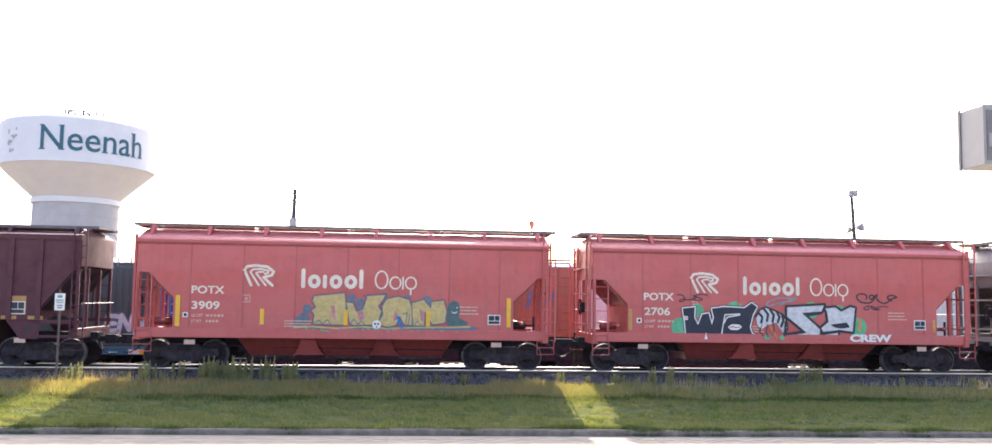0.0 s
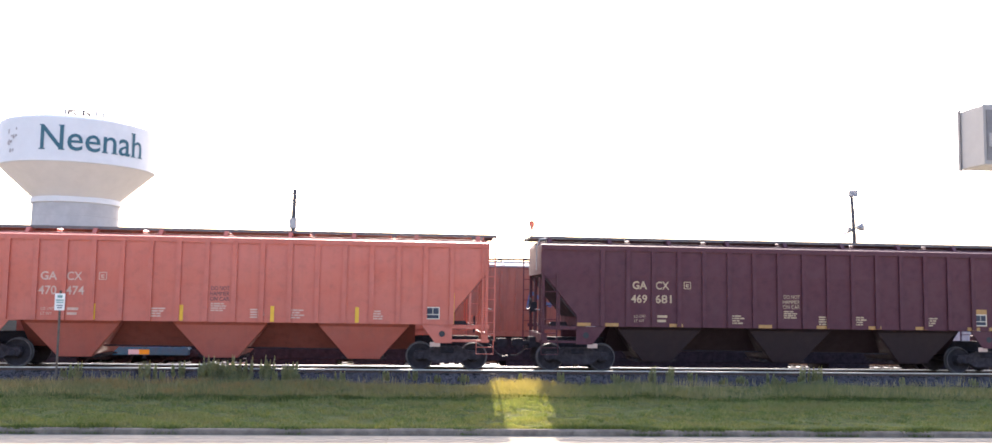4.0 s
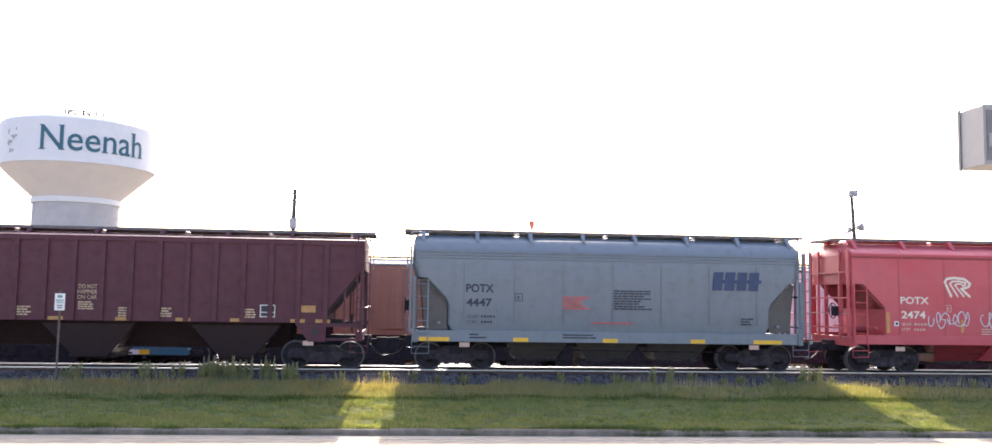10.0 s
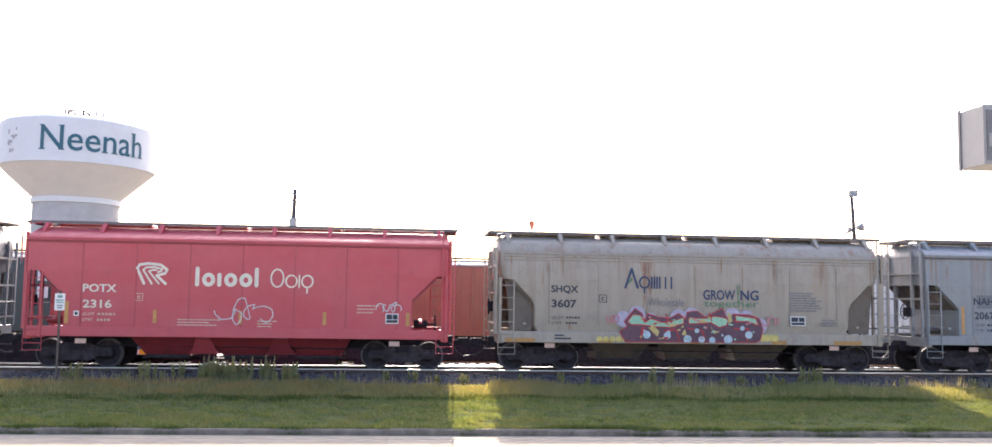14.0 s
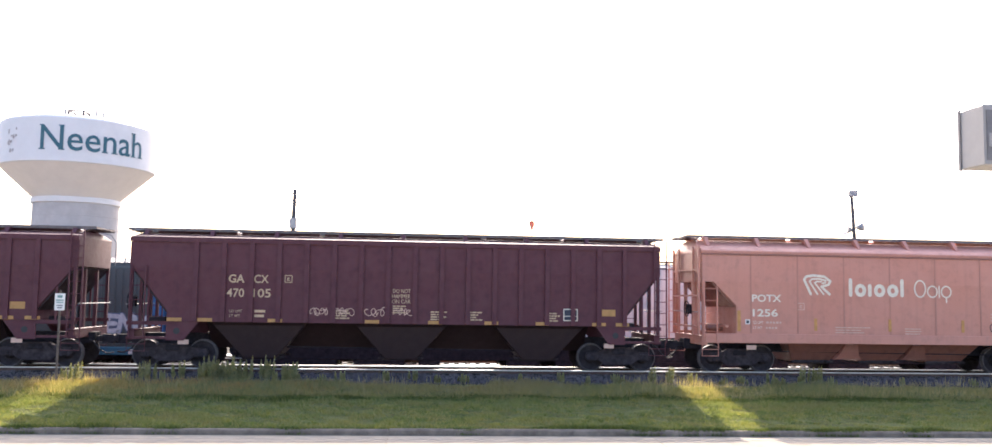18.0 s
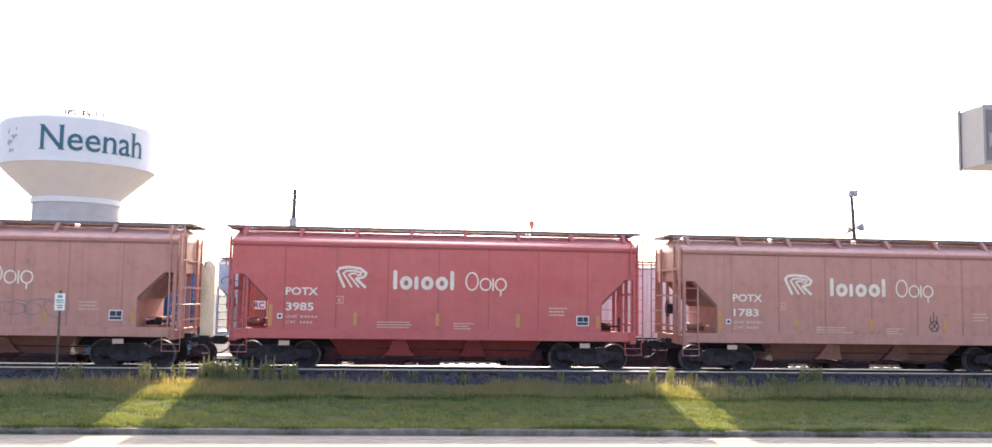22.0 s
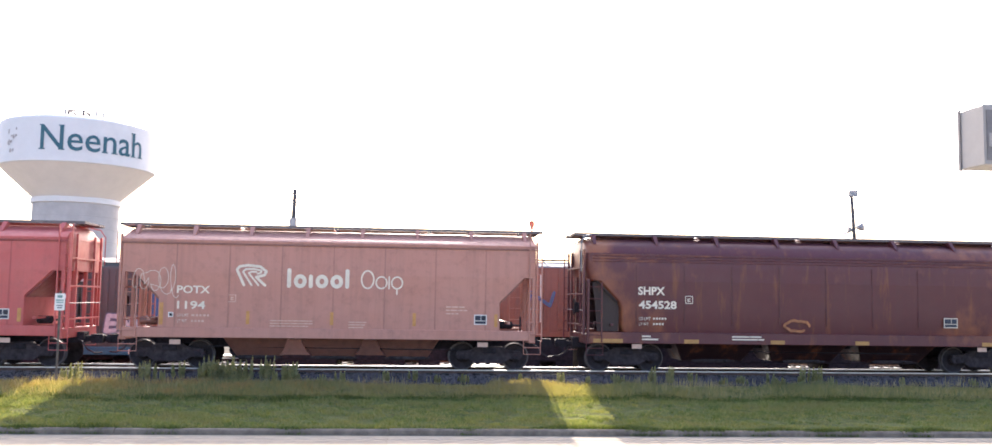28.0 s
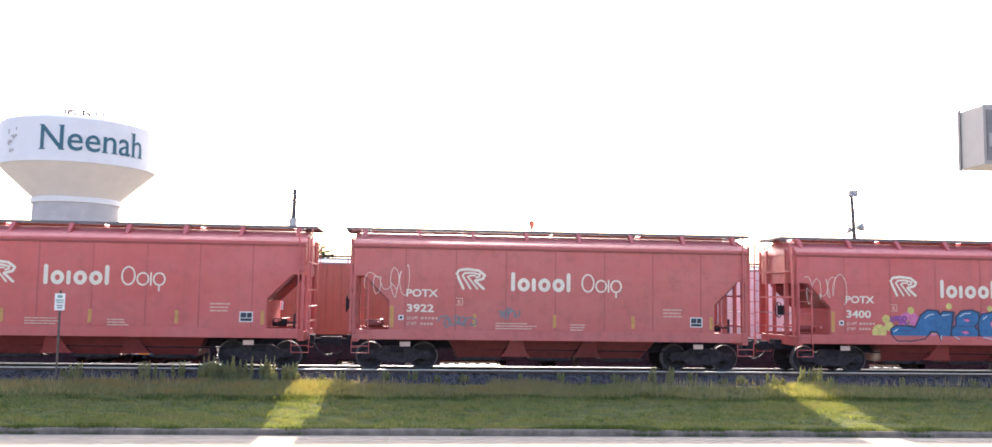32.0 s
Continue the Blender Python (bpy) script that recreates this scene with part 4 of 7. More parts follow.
        for y in (-1.50, 1.50):
            part("corner_post", shared(("corner_post", kind), colour, lambda g: g.box(-0.05, 0.05, -0.05, 0.05, 1.2, tz)), car, (s * (L - 0.08), y, 0))
        if kind == "curved":
            def b_gusset(g):
                g.prism([(-1.16, 1.36), (-0.42, 1.36), (-0.36, 2.2), (-0.26, 2.98), (-0.42, 3.03), (-1.08, 2.40), (-1.16, 2.18)], -0.02, 0.02)
            for y in (-1.34, 1.34):
                # gusset paint darkened for the shade of its recess
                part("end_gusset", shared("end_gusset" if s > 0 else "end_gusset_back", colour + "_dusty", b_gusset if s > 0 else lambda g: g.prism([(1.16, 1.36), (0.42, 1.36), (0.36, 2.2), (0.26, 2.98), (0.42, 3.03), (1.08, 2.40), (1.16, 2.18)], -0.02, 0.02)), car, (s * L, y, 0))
        if kind == "ribbed":
            for y in (-1.49, 1.49):
                part("grab_post", shared("grab_post", colour, lambda g: g.box(-0.03, 0.03, -0.03, 0.03, 1.5, 2.75)), car, (s * (L - 0.62), y, 0))
        else:
            part("slope_stiffener", shared("slope_stiffener", colour, lambda g: g.box(-0.05, 0.05, -1.50, 1.50, 1.55, 1.62)), car, (s * (L - 0.9), 0, 0))
        cp = part("coupler", shared("coupler", "iron", b_coupler), car, (s * L, 0, 0), turn=0.0 if s > 0 else 180.0)
        part("brake_hose", shared("brake_hose", "black", b_hose), cp)
    # tall ladder on the one corner, short one on the other, turned about for the far side
    zt = WALK_Z[kind] - 0.1
    for s, t in ((1, 0.0), (-1, 180.0)):
        lx = s * (L - 0.02)
        add_ladder(car, lx, s * -1.63, 1.0, zt, 0.40, 9, colour, t)
        add_ladder(car, -s * (L - 0.30), s * -1.60, 1.0, tz - 0.1, 0.46, 5, colour, t)
        part("step", shared("step", colour, b_step), car, (lx - s * 0.1, s * -1.55, 1.02), turn=t)
        part("step", shared("step", colour, b_step), car, (-s * (L - 0.30), s * -1.55, 1.02), turn=t)
        part("grab_iron", shared(("grab_iron", kind), "galvanised", lambda g: g.tube([(0, 1.45, 2.05), (0.06, 1.45, 2.05), (0.06, -1.45, 2.05), (0, -1.45, 2.05)], 0.014, 5)), car, (s * (L + 0.02), 0, 0), turn=0.0 if s > 0 else 180.0)
        part("roof_handrail", shared(("roof_handrail", kind), "galvanised" if kind != "smooth" else colour, lambda g: g.tube([(-0.25, 1.15, zt + 0.06), (0.03, 1.35, zt), (0.16, 1.5, zt - 0.25), (0.16, 1.5, 3.35)], 0.018, 6)),
             car, (s * L, 0, 0), turn=0.0 if s > 0 else 180.0)
    part("hand_brake", shared("hand_brake", "iron", b_handwheel), car, (-L - 0.22, -0.62, 2.15))
    part("air_reservoir", shared("air_reservoir", colour + "_dusty", lambda g: g.tube([(-0.30, 0, 0), (-0.27, 0, 0), (0.27, 0, 0), (0.30, 0, 0)], [0.06, 0.13, 0.13, 0.06], 14), 40), car, (-L + 0.72, -0.75, 1.52))
    part("brake_cylinder", shared("brake_cylinder", "dusty_iron", lambda g: g.tube([(-0.28, 0, 0), (0.15, 0, 0), (0.2, 0, 0), (0.5, 0, 0)], [0.13, 0.13, 0.03, 0.03], 12)), car, (L - 0.85, -0.6, 1.5))
    part("brake_lever", shared("brake_lever", "dusty_iron", lambda g: g.box(-0.03, 0.03, -0.03, 0.03, 0.0, 0.55)), car, (L - 0.42, -0.75, 1.25), turn=0.0)
    part("brake_rod", shared("brake_rod", "iron", lambda g: g.tube([(-L + 2.6, -0.9, 0.72), (L - 2.6, -0.9, 0.66)], 0.022)), car)
    for s in (-1, 1):
        add_truck(car, s * (L - (1.49 if kind != "ribbed" else 1.33)), WHEELS)
        part("load_plate", shared("load_plate", "cream_faint", lambda g: g.plate(-0.17, 0.17, 0.80, 0.95, -1.50)), car, (s * (L - 1.75), 0, 0))
    # lettering common to the kind
    y = -hw - 0.007
    X = lambda f: -L + f
    if kind == "smooth":
        put_text(car, mark, ink, X(1.76), X(2.79), 2.42, 2.67, y, 0.022)
        put_text(car, number, ink, X(1.78), X(2.66), 1.92, 2.18, y, 0.022)
        put_text(car, "LD LMT", ink, X(1.80), X(2.15), 1.68, 1.77, y)
        put_text(car, "LT WT", ink, X(1.80), X(2.10), 1.50, 1.59, y)
        bars(car, X(2.24), 1.76, [[0.10, 0.07, 0.07, 0.09, 0.06], [0.06, 0.07, 0.07, 0.08]], 0.18, 0.07, y, ink if ink == "ink" else "cream_faint")
        data_plate(car, X(11.28), 1.53, 0.42, 0.33, y)
        bars(car, X(10.35), 2.12, print_rows(rng, 0.75, 3), 0.11, 0.04, y, ink if ink == "ink" else "cream_faint")
    elif kind == "curved":
        f = 1.77
        put_text(car, mark, ink, X(f), X(f + 0.92), 2.59, 2.87, y, 0.028)
        put_text(car, number, ink, X(f + 0.02), X(f + (1.32 if len(number) > 5 else 0.86)), 2.13, 2.40, y, 0.028)
        put_text(car, "LD LMT", ink, X(1.80), X(2.2), 1.75, 1.85, y)
        put_text(car, "LT WT", ink, X(1.80), X(2.12), 1.57, 1.67, y)
        bars(car, X(2.28), 1.84, [[0.06, 0.07, 0.05, 0.07, 0.06], [0.06, 0.07, 0.06, 0.06]], 0.18, 0.065, y, ink)
        small_box(car, X(3.4), 2.33, 0.24, y, ink)
        small_side = -1.5865
        for fx, w in ((0.75, 1.0), (3.6, 0.5), (6.6, 0.5), (9.6, 0.5), (length - 1.3, 1.0)):
            reflector(car, X(fx), 0.99, w, 0.13, small_side, "yellow_dull" if "grey_blue" not in colour else "yellow")
        bars(car, X(1.9), 1.24, [[0.3], [0.55]], 0.1, 0.05, small_side, ink)
        bars(car, X(5.0), 1.25, [[0.6, 0.4], [0.9, 0.2]], 0.09, 0.045, small_side, ink)
    else:
        a, b = mark[:2], mark[2:]
        if mark == "ECNX":  # all in one row
            for words, fx, w in ((a, 2.40, .34), (b, 3.11, .38), (number[:3], 4.00, .48), (number[3:], 4.81, .52)):
                put_text(car, words, ink, X(fx), X(fx + w), 2.28, 2.53, y, 0.012)
            put_text(car, "LD LMT", ink, X(2.42), X(2.80), 2.02, 2.11, y)
            put_text(car, "LT WT", ink, X(2.42), X(2.76), 1.87, 1.96, y)
            bars(car, X(3.1), 2.11, [[0.34, 0.5], [0.30, 0.5]], 0.15, 0.08, y, ink)
            small_box(car, X(5.75), 2.56, 0.24, y, ink)
            return car, L, X, y
        up = 0.08 if number == "469613" else 0.22
        put_text(car, a, ink, X(3.10), X(3.60), 2.56 + up, 2.83 + up, y, 0.022)
        put_text(car, b, ink, X(3.90), X(4.36), 2.56 + up, 2.83 + up, y, 0.012)
        put_text(car, number[:3], ink, X(3.05), X(3.60), 2.10 + up, 2.38 + up, y, 0.012)
        put_text(car, number[3:], ink, X(3.88), X(4.44), 2.10 + up, 2.38 + up, y, 0.012)
        put_text(car, "LD LMT", ink, X(3.16), X(3.56), 1.83, 1.92, y)
        put_text(car, "LT WT", ink, X(3.16), X(3.50), 1.68, 1.77, y)
        bars(car, X(3.95), 1.92, [[0.34], [0.30]], 0.15, 0.08, y, ink)
        small_box(car, X(4.88), 2.60 + up, 0.22, y, ink)
    return car, L, X, y

# ---- the place: ground, street, kerb, tracks ----


def sheet(name, ys_zs, x0, x1, material, label, cuts=1):
    g = Geo()
    xs = [x0 + (x1 - x0) * i / cuts for i in range(cuts + 1)]
    n = len(ys_zs)
    verts = [(x, y, z) for x in xs for y, z in ys_zs]
    faces = [(i * n + j, (i + 1) * n + j, (i + 1) * n + j + 1, i * n + j + 1) for i in range(cuts) for j in range(n - 1)]
    g.add(verts, faces)
    return structure(name, g.mesh(name, material), label)


sheet("ground", [(-2500, -0.08), (21.9, -0.08), (22.6, 0.05), (25.4, 0.40), (28.4, 0.66), (32.5, 0.60), (34.0, 0.25), (36.0, -0.04), (44.0, 0.02), (50.0, 0.05), (58.0, 0.5), (2500, 0.5)], -2500, 2500, "field", "wide flat ground of dirt and dry grass")
verge = Geo()
for i in range(49):
    x = -120 + 5.0 * i
    front = KERB + 0.15 - math.tan(radians(SKEW)) * x
    verge.v += [(x, front, 0.0), (x, front + 0.03, 0.13)] + [(x, max(y, front + 0.2 + 0.1 * k), z) for k, (y, z) in enumerate(((22.9, 0.20), (24.2, 0.36), (25.4, 0.50), (26.6, 0.63), (27.7, 0.70), (28.1, 0.60)))]
verge.f = [(i * 8 + j, i * 8 + 8 + j, i * 8 + 9 + j, i * 8 + 1 + j) for i in range(48) for j in range(7)]
structure("verge", verge.mesh("verge", "soil"), "soil of the sloping grass verge between street and railway")
sheet("ballast_bed", [(27.5, 0.58), (27.85, 0.70), (28.7, 0.79), (29.3, 0.83), (32.2, 0.83), (33.6, 0.50), (36.0, 0.06), (38.6, 0.06), (39.1, 0.16), (42.0, 0.16), (42.8, 0.08), (43.4, 0.0)], -450, 450, "gravel", "grey crushed stone bed under the tracks")
sheet("access_road", [(42.7, 0.11), (50.0, 0.11)], -150, 150, "slab", "pale gravel access road behind the siding")

# street of concrete slabs, a little askew to the railway
road = sheet("road", [(-60, -0.012), (-0.5, -0.012), (0.0, -0.012)], -200, 200, "concrete", "pale concrete street beside the kerb")
road.matrix_basis = pose(0, KERB, 0, 0, 0, -SKEW)
JOINT, STEP = -0.43, 6.52
slab = shared("slab", "concrete", lambda g: g.box(0.006, STEP - 0.006, 0, 3.6, -0.03, 0.0, 0.006))
gutter = shared("gutter_slab", "concrete", lambda g: g.box(0.004, STEP - 0.004, 0, 0.56, -0.03, 0.003, 0.006))
stone = shared("kerb_stone", "kerb_stone", lambda g: g.loft([g.rect(0.012, STEP - 0.012, 0, 0.17, -0.05), g.rect(0.012, STEP - 0.012, 0, 0.17, 0.115), g.rect(0.02, STEP - 0.02, 0.035, 0.165, 0.15)]))
kerb = structure("kerb", Geo().box(-200, 200, 0.02, 0.16, -0.06, 0.08).mesh("kerb_base", "kerb_stone"), "worn grey concrete kerb with weeds in its joints")
kerb.matrix_basis = pose(0, KERB, 0, 0, 0, -SKEW)
rk = random.Random(5)
for k in range(-6, 7):
    x = JOINT + STEP * k
    part("slab", slab, road, (x, -0.57 - 3.61, 0))
    part("slab", gutter, road, (x, -0.565, 0))
    part("kerb_stone", stone, kerb, (x + rk.uniform(-.01, .01), rk.uniform(-.008, .008), rk.uniform(-.015, .01)))


def track(name, y0, x0, x1, top):
    root = structure(name, Geo().box(x0, x1, y0 - 1.25, y0 + 1.25, 0.06, 0.10).mesh(name, "gravel"), "railway track with steel rails on timber ties")
    root.location.z = top - 0.34
    def rail(g):
        prof = [(-0.07, 0.17), (0.07, 0.17), (0.07, 0.185), (0.012, 0.21), (0.012, 0.295), (0.036, 0.305), (0.036, 0.335), (-0.036, 0.335), (-0.036, 0.305), (-0.012, 0.295), (-0.012, 0.21), (-0.07, 0.185)]
        g.loft([[(x, y, z) for y, z in prof] for x in (x0, x1)])
    for s in (-1, 1):
        r = part("rail", shared(("rail", x0), "rail_side", rail), root, (0, y0 + s * 0.7525, 0))
        part("rail_head", shared(("rail_head", x0), "rail_top", lambda g: g.box(x0, x1, -0.0375, 0.0375, 0.308, 0.34)), r)
    tie = shared("tie", "tie", lambda g: g.box(-0.11, 0.11, -1.3, 1.3, 0.06, 0.225, 0.01))
    rest = Geo()
    n = int((x1 - x0) / 0.52)
    for k in range(n):
        x = x0 + 0.52 * k
        if -18 < x < 24:
            part("tie", tie, root, (x, y0 + rk.uniform(-.04, .04), rk.uniform(-.015, .01)), turn=rk.uniform(-1, 1))
        else:
            rest.box(x - 0.11, x + 0.11, y0 - 1.3, y0 + 1.3, 0.06, 0.225)
    tagged(part("far_ties", rest.mesh("far_ties", "tie"), root), kind="stuff")


# ---- the moving train, from its head backwards ----


def sign_car(middle, colour, number, label, seed, mark="POTX", stars=True, ybars="faint", tone="cream"):
    car, L, X, y = hopper_car("smooth", middle, 13.33, colour, label, mark, number, tone, seed)
    part("trade_sign", shared(("trade_sign", tone), tone, b_swoosh(0)), car, (X(3.56 if colour in ("tan", "salmon") else 3.34), y, 2.68), "pale emblem of nested bent bands")
    def words(g):
        mark_shapes(g, 0.0, "TotooT", 0.64, 0.13, 0)
        mark_shapes(g, 2.36, "Ootd", 0.62, 0.05, 0)
    part("trade_word", shared(("trade_word", tone), tone, words), car, (X(5.20), y, 2.64), "pale wordmark in heavy and light shapes")
    small_box(car, X(3.38), 2.17, 0.22, y, tone if tone != "cream" else "cream_faint")
    rng = random.Random(seed + 70)
    bars(car, X(4.7), 1.60, print_rows(rng, 1.5, 3), 0.085, 0.034, y, "cream_faint")
    bars(car, X(7.2), 1.58, print_rows(rng, 0.7, 3), 0.085, 0.034, y, "cream_faint")
    for fx in (1.60, 11.6):
        part("stencil_dot", shared("stencil_dot", "white", lambda g: g.plate(-0.08, 0.08, -0.08, 0.08, 0)), car, (X(fx), y, 1.74))
        part("stencil_dot", shared("stencil_dot_mid", "black", lambda g: g.plate(-0.045, 0.045, -0.045, 0.045, -0.005)), car, (X(fx), y, 1.74))
    if ybars == "bright":
        reflector(car, X(1.36), 1.38, 0.14, 0.98, y - 0.008, "yellow")
        for fx in (4.0, 6.66, 9.32):
            reflector(car, X(fx), 1.46, 0.13, 0.5, y - 0.014, "yellow")
        reflector(car, X(11.97), 1.46, 0.13, 0.95, y - 0.008, "yellow")
    elif ybars == "faint":
        reflector(car, X(1.30), 1.42, 0.12, 0.7, y, "amber")
        for fx in (4.0, 6.66, 9.32, 12.0):
            reflector(car, X(fx), 1.46, 0.11, 0.42, y, "amber")
    return car, X, y


def ribbed_car(middle, colour, number, label, seed, mark="GACX", ink="faded_yellow", length=17.30):
    car, L, X, y = hopper_car("ribbed", middle, length, colour, label, mark, number, ink, seed)
    rng = random.Random(seed)
    if mark == "GACX":
        for k, w in enumerate(("DO NOT", "HAMMER", "ON CAR")):
            put_text(car, w, {"469613": "cream", "470474": "ink"}.get(number, ink), X(8.33) + 0.03 * (k == 0), X(8.93), 2.53 - 0.17 * k, 2.66 - 0.17 * k, y)
        bars(car, X(8.36), 2.12, print_rows(rng, 0.5, 4), 0.07, 0.04, y, ink)
        for fx in (6.5, 9.6, 10.8, 13.4):
            bars(car, X(fx), 1.95, print_rows(rng, 0.55, 4), 0.08, 0.045, y, ink)
        for fx in (1.45, 2.4, 4.6, 7.7, 9.75, 11.6, 13.3, 15.2, 16.0) if colour == "brown" else ():
            reflector(car, X(fx), 1.53, 0.46, 0.11, y, "yellow_dull")
    if number in ("469613", "469681"):
        part("paint_patch", shared("amber_patch", "yellow_dull", lambda g: g.plate(-0.02, 0.50, 0, 0.58, 0, 0.002)), car, (X(15.2), y + 0.005, 1.68))
    elif colour == "brown":
        part("paint_patch", shared("amber_tab", "yellow_dull", lambda g: g.plate(0, 0.46, 0, 0.22, 0, 0.002)), car, (X(15.3), y + 0.003, 1.86))
    data_plate(car, X({"469751": 13.1, "470105": 14.0, "470077": 14.0}.get(number, 15.2)), 1.69, 0.48, 0.40, y, "cream")
    return car, X, y


def curved_car(middle, colour, mark, number, label, seed, length=13.33, ink="ink"):
    car, L, X, y = hopper_car("curved", middle, length, colour, label, mark, number, ink, seed)
    return car, X, y - 0.015


def slogan_marks(car, X, y):
    def word(g):
        g.stroke([(0, 0.03), (0.21, 0.66), (0.42, 0.03)], 0.075, 0)
        mark_shapes(g, 0.46, "dtttb", 0.60, 0.055, 0)
    part("trade_word", shared("trade_word_dark", "navy", word), car, (X(4.28), y, 2.80), "dark blue wordmark of plain shapes")
    part("trade_sign", shared("trade_leaf", "green_ink", lambda g: g.add([(0.06, -0.003, 0.10), (0.17, -0.003, 0.36), (0.26, -0.003, 0.30)], [(0, 1, 2)])), car, (X(4.28), y, 2.80))
    put_text(car, "Wholesale", "grey_ink", X(5.05), X(6.29), 2.22, 2.50, y)
    put_text(car, "GROW", "navy", X(6.96), X(8.07), 2.46, 2.80, y, 0.02)
    put_text(car, "NG", "navy", X(8.25), X(8.89), 2.46, 2.80, y, 0.02)
    part("trade_sign", shared("trade_sprout", "green_ink", lambda g: g.stroke([(0, -0.15), (0.0, 0.2), (-0.02, 0.45)], 0.03, 0).stroke([(0, 0.1), (0.07, 0.38), (0.03, 0.46)], 0.025, 0)), car, (X(8.16), y, 2.50))
    put_text(car, "together", "green_ink", X(6.98), X(8.89), 2.16, 2.46, y)
    rng = random.Random(3)
    bars(car, X(10.0), 2.75, print_rows(rng, 1.25, 8), 0.085, 0.045, y, "grey_ink")
    data_plate(car, X(10.0), 1.62, 0.53, 0.32, y)
    bars(car, X(11.1), 1.84, print_rows(rng, 0.5, 3), 0.09, 0.045, y, "grey_ink")


# head of the train, only its rear end is seen
lead, LX, ly = curved_car(27.65, "grey_dark", "SHPX", "454630", "dark grey covered hopper car with curved sides", 2)

c, X, y = sign_car(12.74, "red", "2706", "red covered hopper car with black and silver street art", 11)
dots(c, "g_leaf", [(X(3.0), 1.55, .30), (X(3.6), 2.10, .22), (X(4.9), 2.12, .30), (X(7.6), 2.16, .28), (X(8.6), 2.1, .24), (X(9.25), 1.6, .32), (X(9.3), 1.2, .16)], y)
layer(c, "spray_fill", "g_leaf", 0.17, [[(X(2.05), 1.25), (X(2.95), 1.25)], [(X(8.9), 1.15), (X(10.6), 1.15)]], y)
dark = [[(309, 216), (351, 221), (349, 186), (362, 161), (377, 197), (399, 201), (410, 162), (417, 187), (410, 217), (459, 223), (439, 120), (398, 114), (390, 137), (377, 114), (322, 113), (317, 168)],
        [(443, 223), (524, 220), (550, 238), (568, 224), (553, 199), (542, 156), (549, 135), (586, 118), (494, 120), (446, 127), (450, 162), (465, 187), (509, 195), (508, 202), (447, 198)]]
bright = [[(672, 226), (807, 235), (797, 211), (730, 205), (791, 152), (787, 116), (682, 114), (664, 129), (739, 140), (672, 192)],
          [(807, 224), (845, 228), (867, 214), (898, 230), (917, 226), (907, 143), (855, 149), (854, 117), (796, 116), (802, 138), (792, 156), (818, 178), (814, 210)]]
lined(c, "g_black", dark + bright, X, y - 0.003, 0.13)
lined(c, "white", dark, X, y - 0.006, 0.075)
painted(c, "spray_field", "g_night", dark, X, y - 0.009, "near-black letters with a white edge")
painted(c, "spray_field", "white", [[(465, 155), (479, 165), (505, 165), (515, 156), (501, 146), (476, 146)], [(312, 178), (327, 178), (327, 190), (313, 190)], [(384, 114), (389, 134), (395, 114)]], X, y - 0.013)
lined(c, "g_red", [[(472, 155), (485, 157), (492, 154), (506, 156)], [(315, 184), (324, 184)]], X, y - 0.016, 0.03, False)
painted(c, "spray_field", "g_silver", bright, X, y - 0.009, "silver letters with black shadows")
lined(c, "g_black", bright, X, y - 0.012, 0.035)
painted(c, "spray_field", "g_night", [[(825, 168), (885, 176), (896, 159), (866, 155), (844, 158)], [(730, 205), (797, 211), (794, 202), (742, 194)], [(664, 129), (739, 140), (730, 148), (668, 138)], [(798, 132), (854, 140), (854, 149), (802, 144)]], X, y - 0.014)
dots(c, "g_leaf", [(X(6.02), 1.24, .09), (X(6.55), 1.22, .08)], y - 0.016)
# winged insect between the letters
lined(c, "g_ash", [[(598, 223), (606, 243), (643, 256), (706, 255), (673, 244), (643, 229)], [(600, 226), (650, 240), (700, 248)]], X, y - 0.016, 0.045, False)
painted(c, "spray_field", "g_silver", [[(564, 192), (576, 214), (598, 225), (628, 214), (657, 201), (672, 179), (675, 154), (664, 129), (649, 151), (635, 172), (605, 164), (582, 150), (568, 164)]], X, y - 0.018, "striped wasp with pale wings")
lined(c, "g_black", [[(564, 192), (576, 214), (598, 225), (628, 214), (657, 201), (672, 179), (675, 154), (664, 129)]], X, y - 0.020, 0.06, False)
lined(c, "g_black", [[(572, 205), (586, 190), (582, 172)], [(590, 220), (606, 200), (602, 178)], [(612, 218), (626, 198), (622, 176)], [(636, 210), (646, 192), (640, 174)], [(655, 200), (660, 180), (652, 160)], [(668, 176), (666, 150), (662, 134)]], X, y - 0.021, 0.085, False)
lined(c, "g_black", [[(584, 164), (576, 142), (588, 128)], [(604, 166), (598, 142), (606, 124)], [(624, 172), (628, 148), (620, 130)], [(566, 200), (556, 184)]], X, y - 0.023, 0.03, False)
lined(c, "g_orange", [[(614, 160), (622, 140), (640, 120)]], X, y - 0.024, 0.05, False)
me, at = text_mesh("CREW", "white", X(8.95), X(10.45), 1.10, 1.36, y - 0.022, 0.05)
part("lettering", me, c, at)
scrawl(c, X(9.25), X(10.75), 2.40, 2.82, "g_black", y, 5, 0.05, 18)
scrawl(c, X(9.45), X(10.3), 2.16, 2.36, "g_black", y, 7, 0.035, 14)
scrawl(c, X(2.85), X(3.85), 2.36, 2.68, "g_black", y, 6, 0.035, 14)

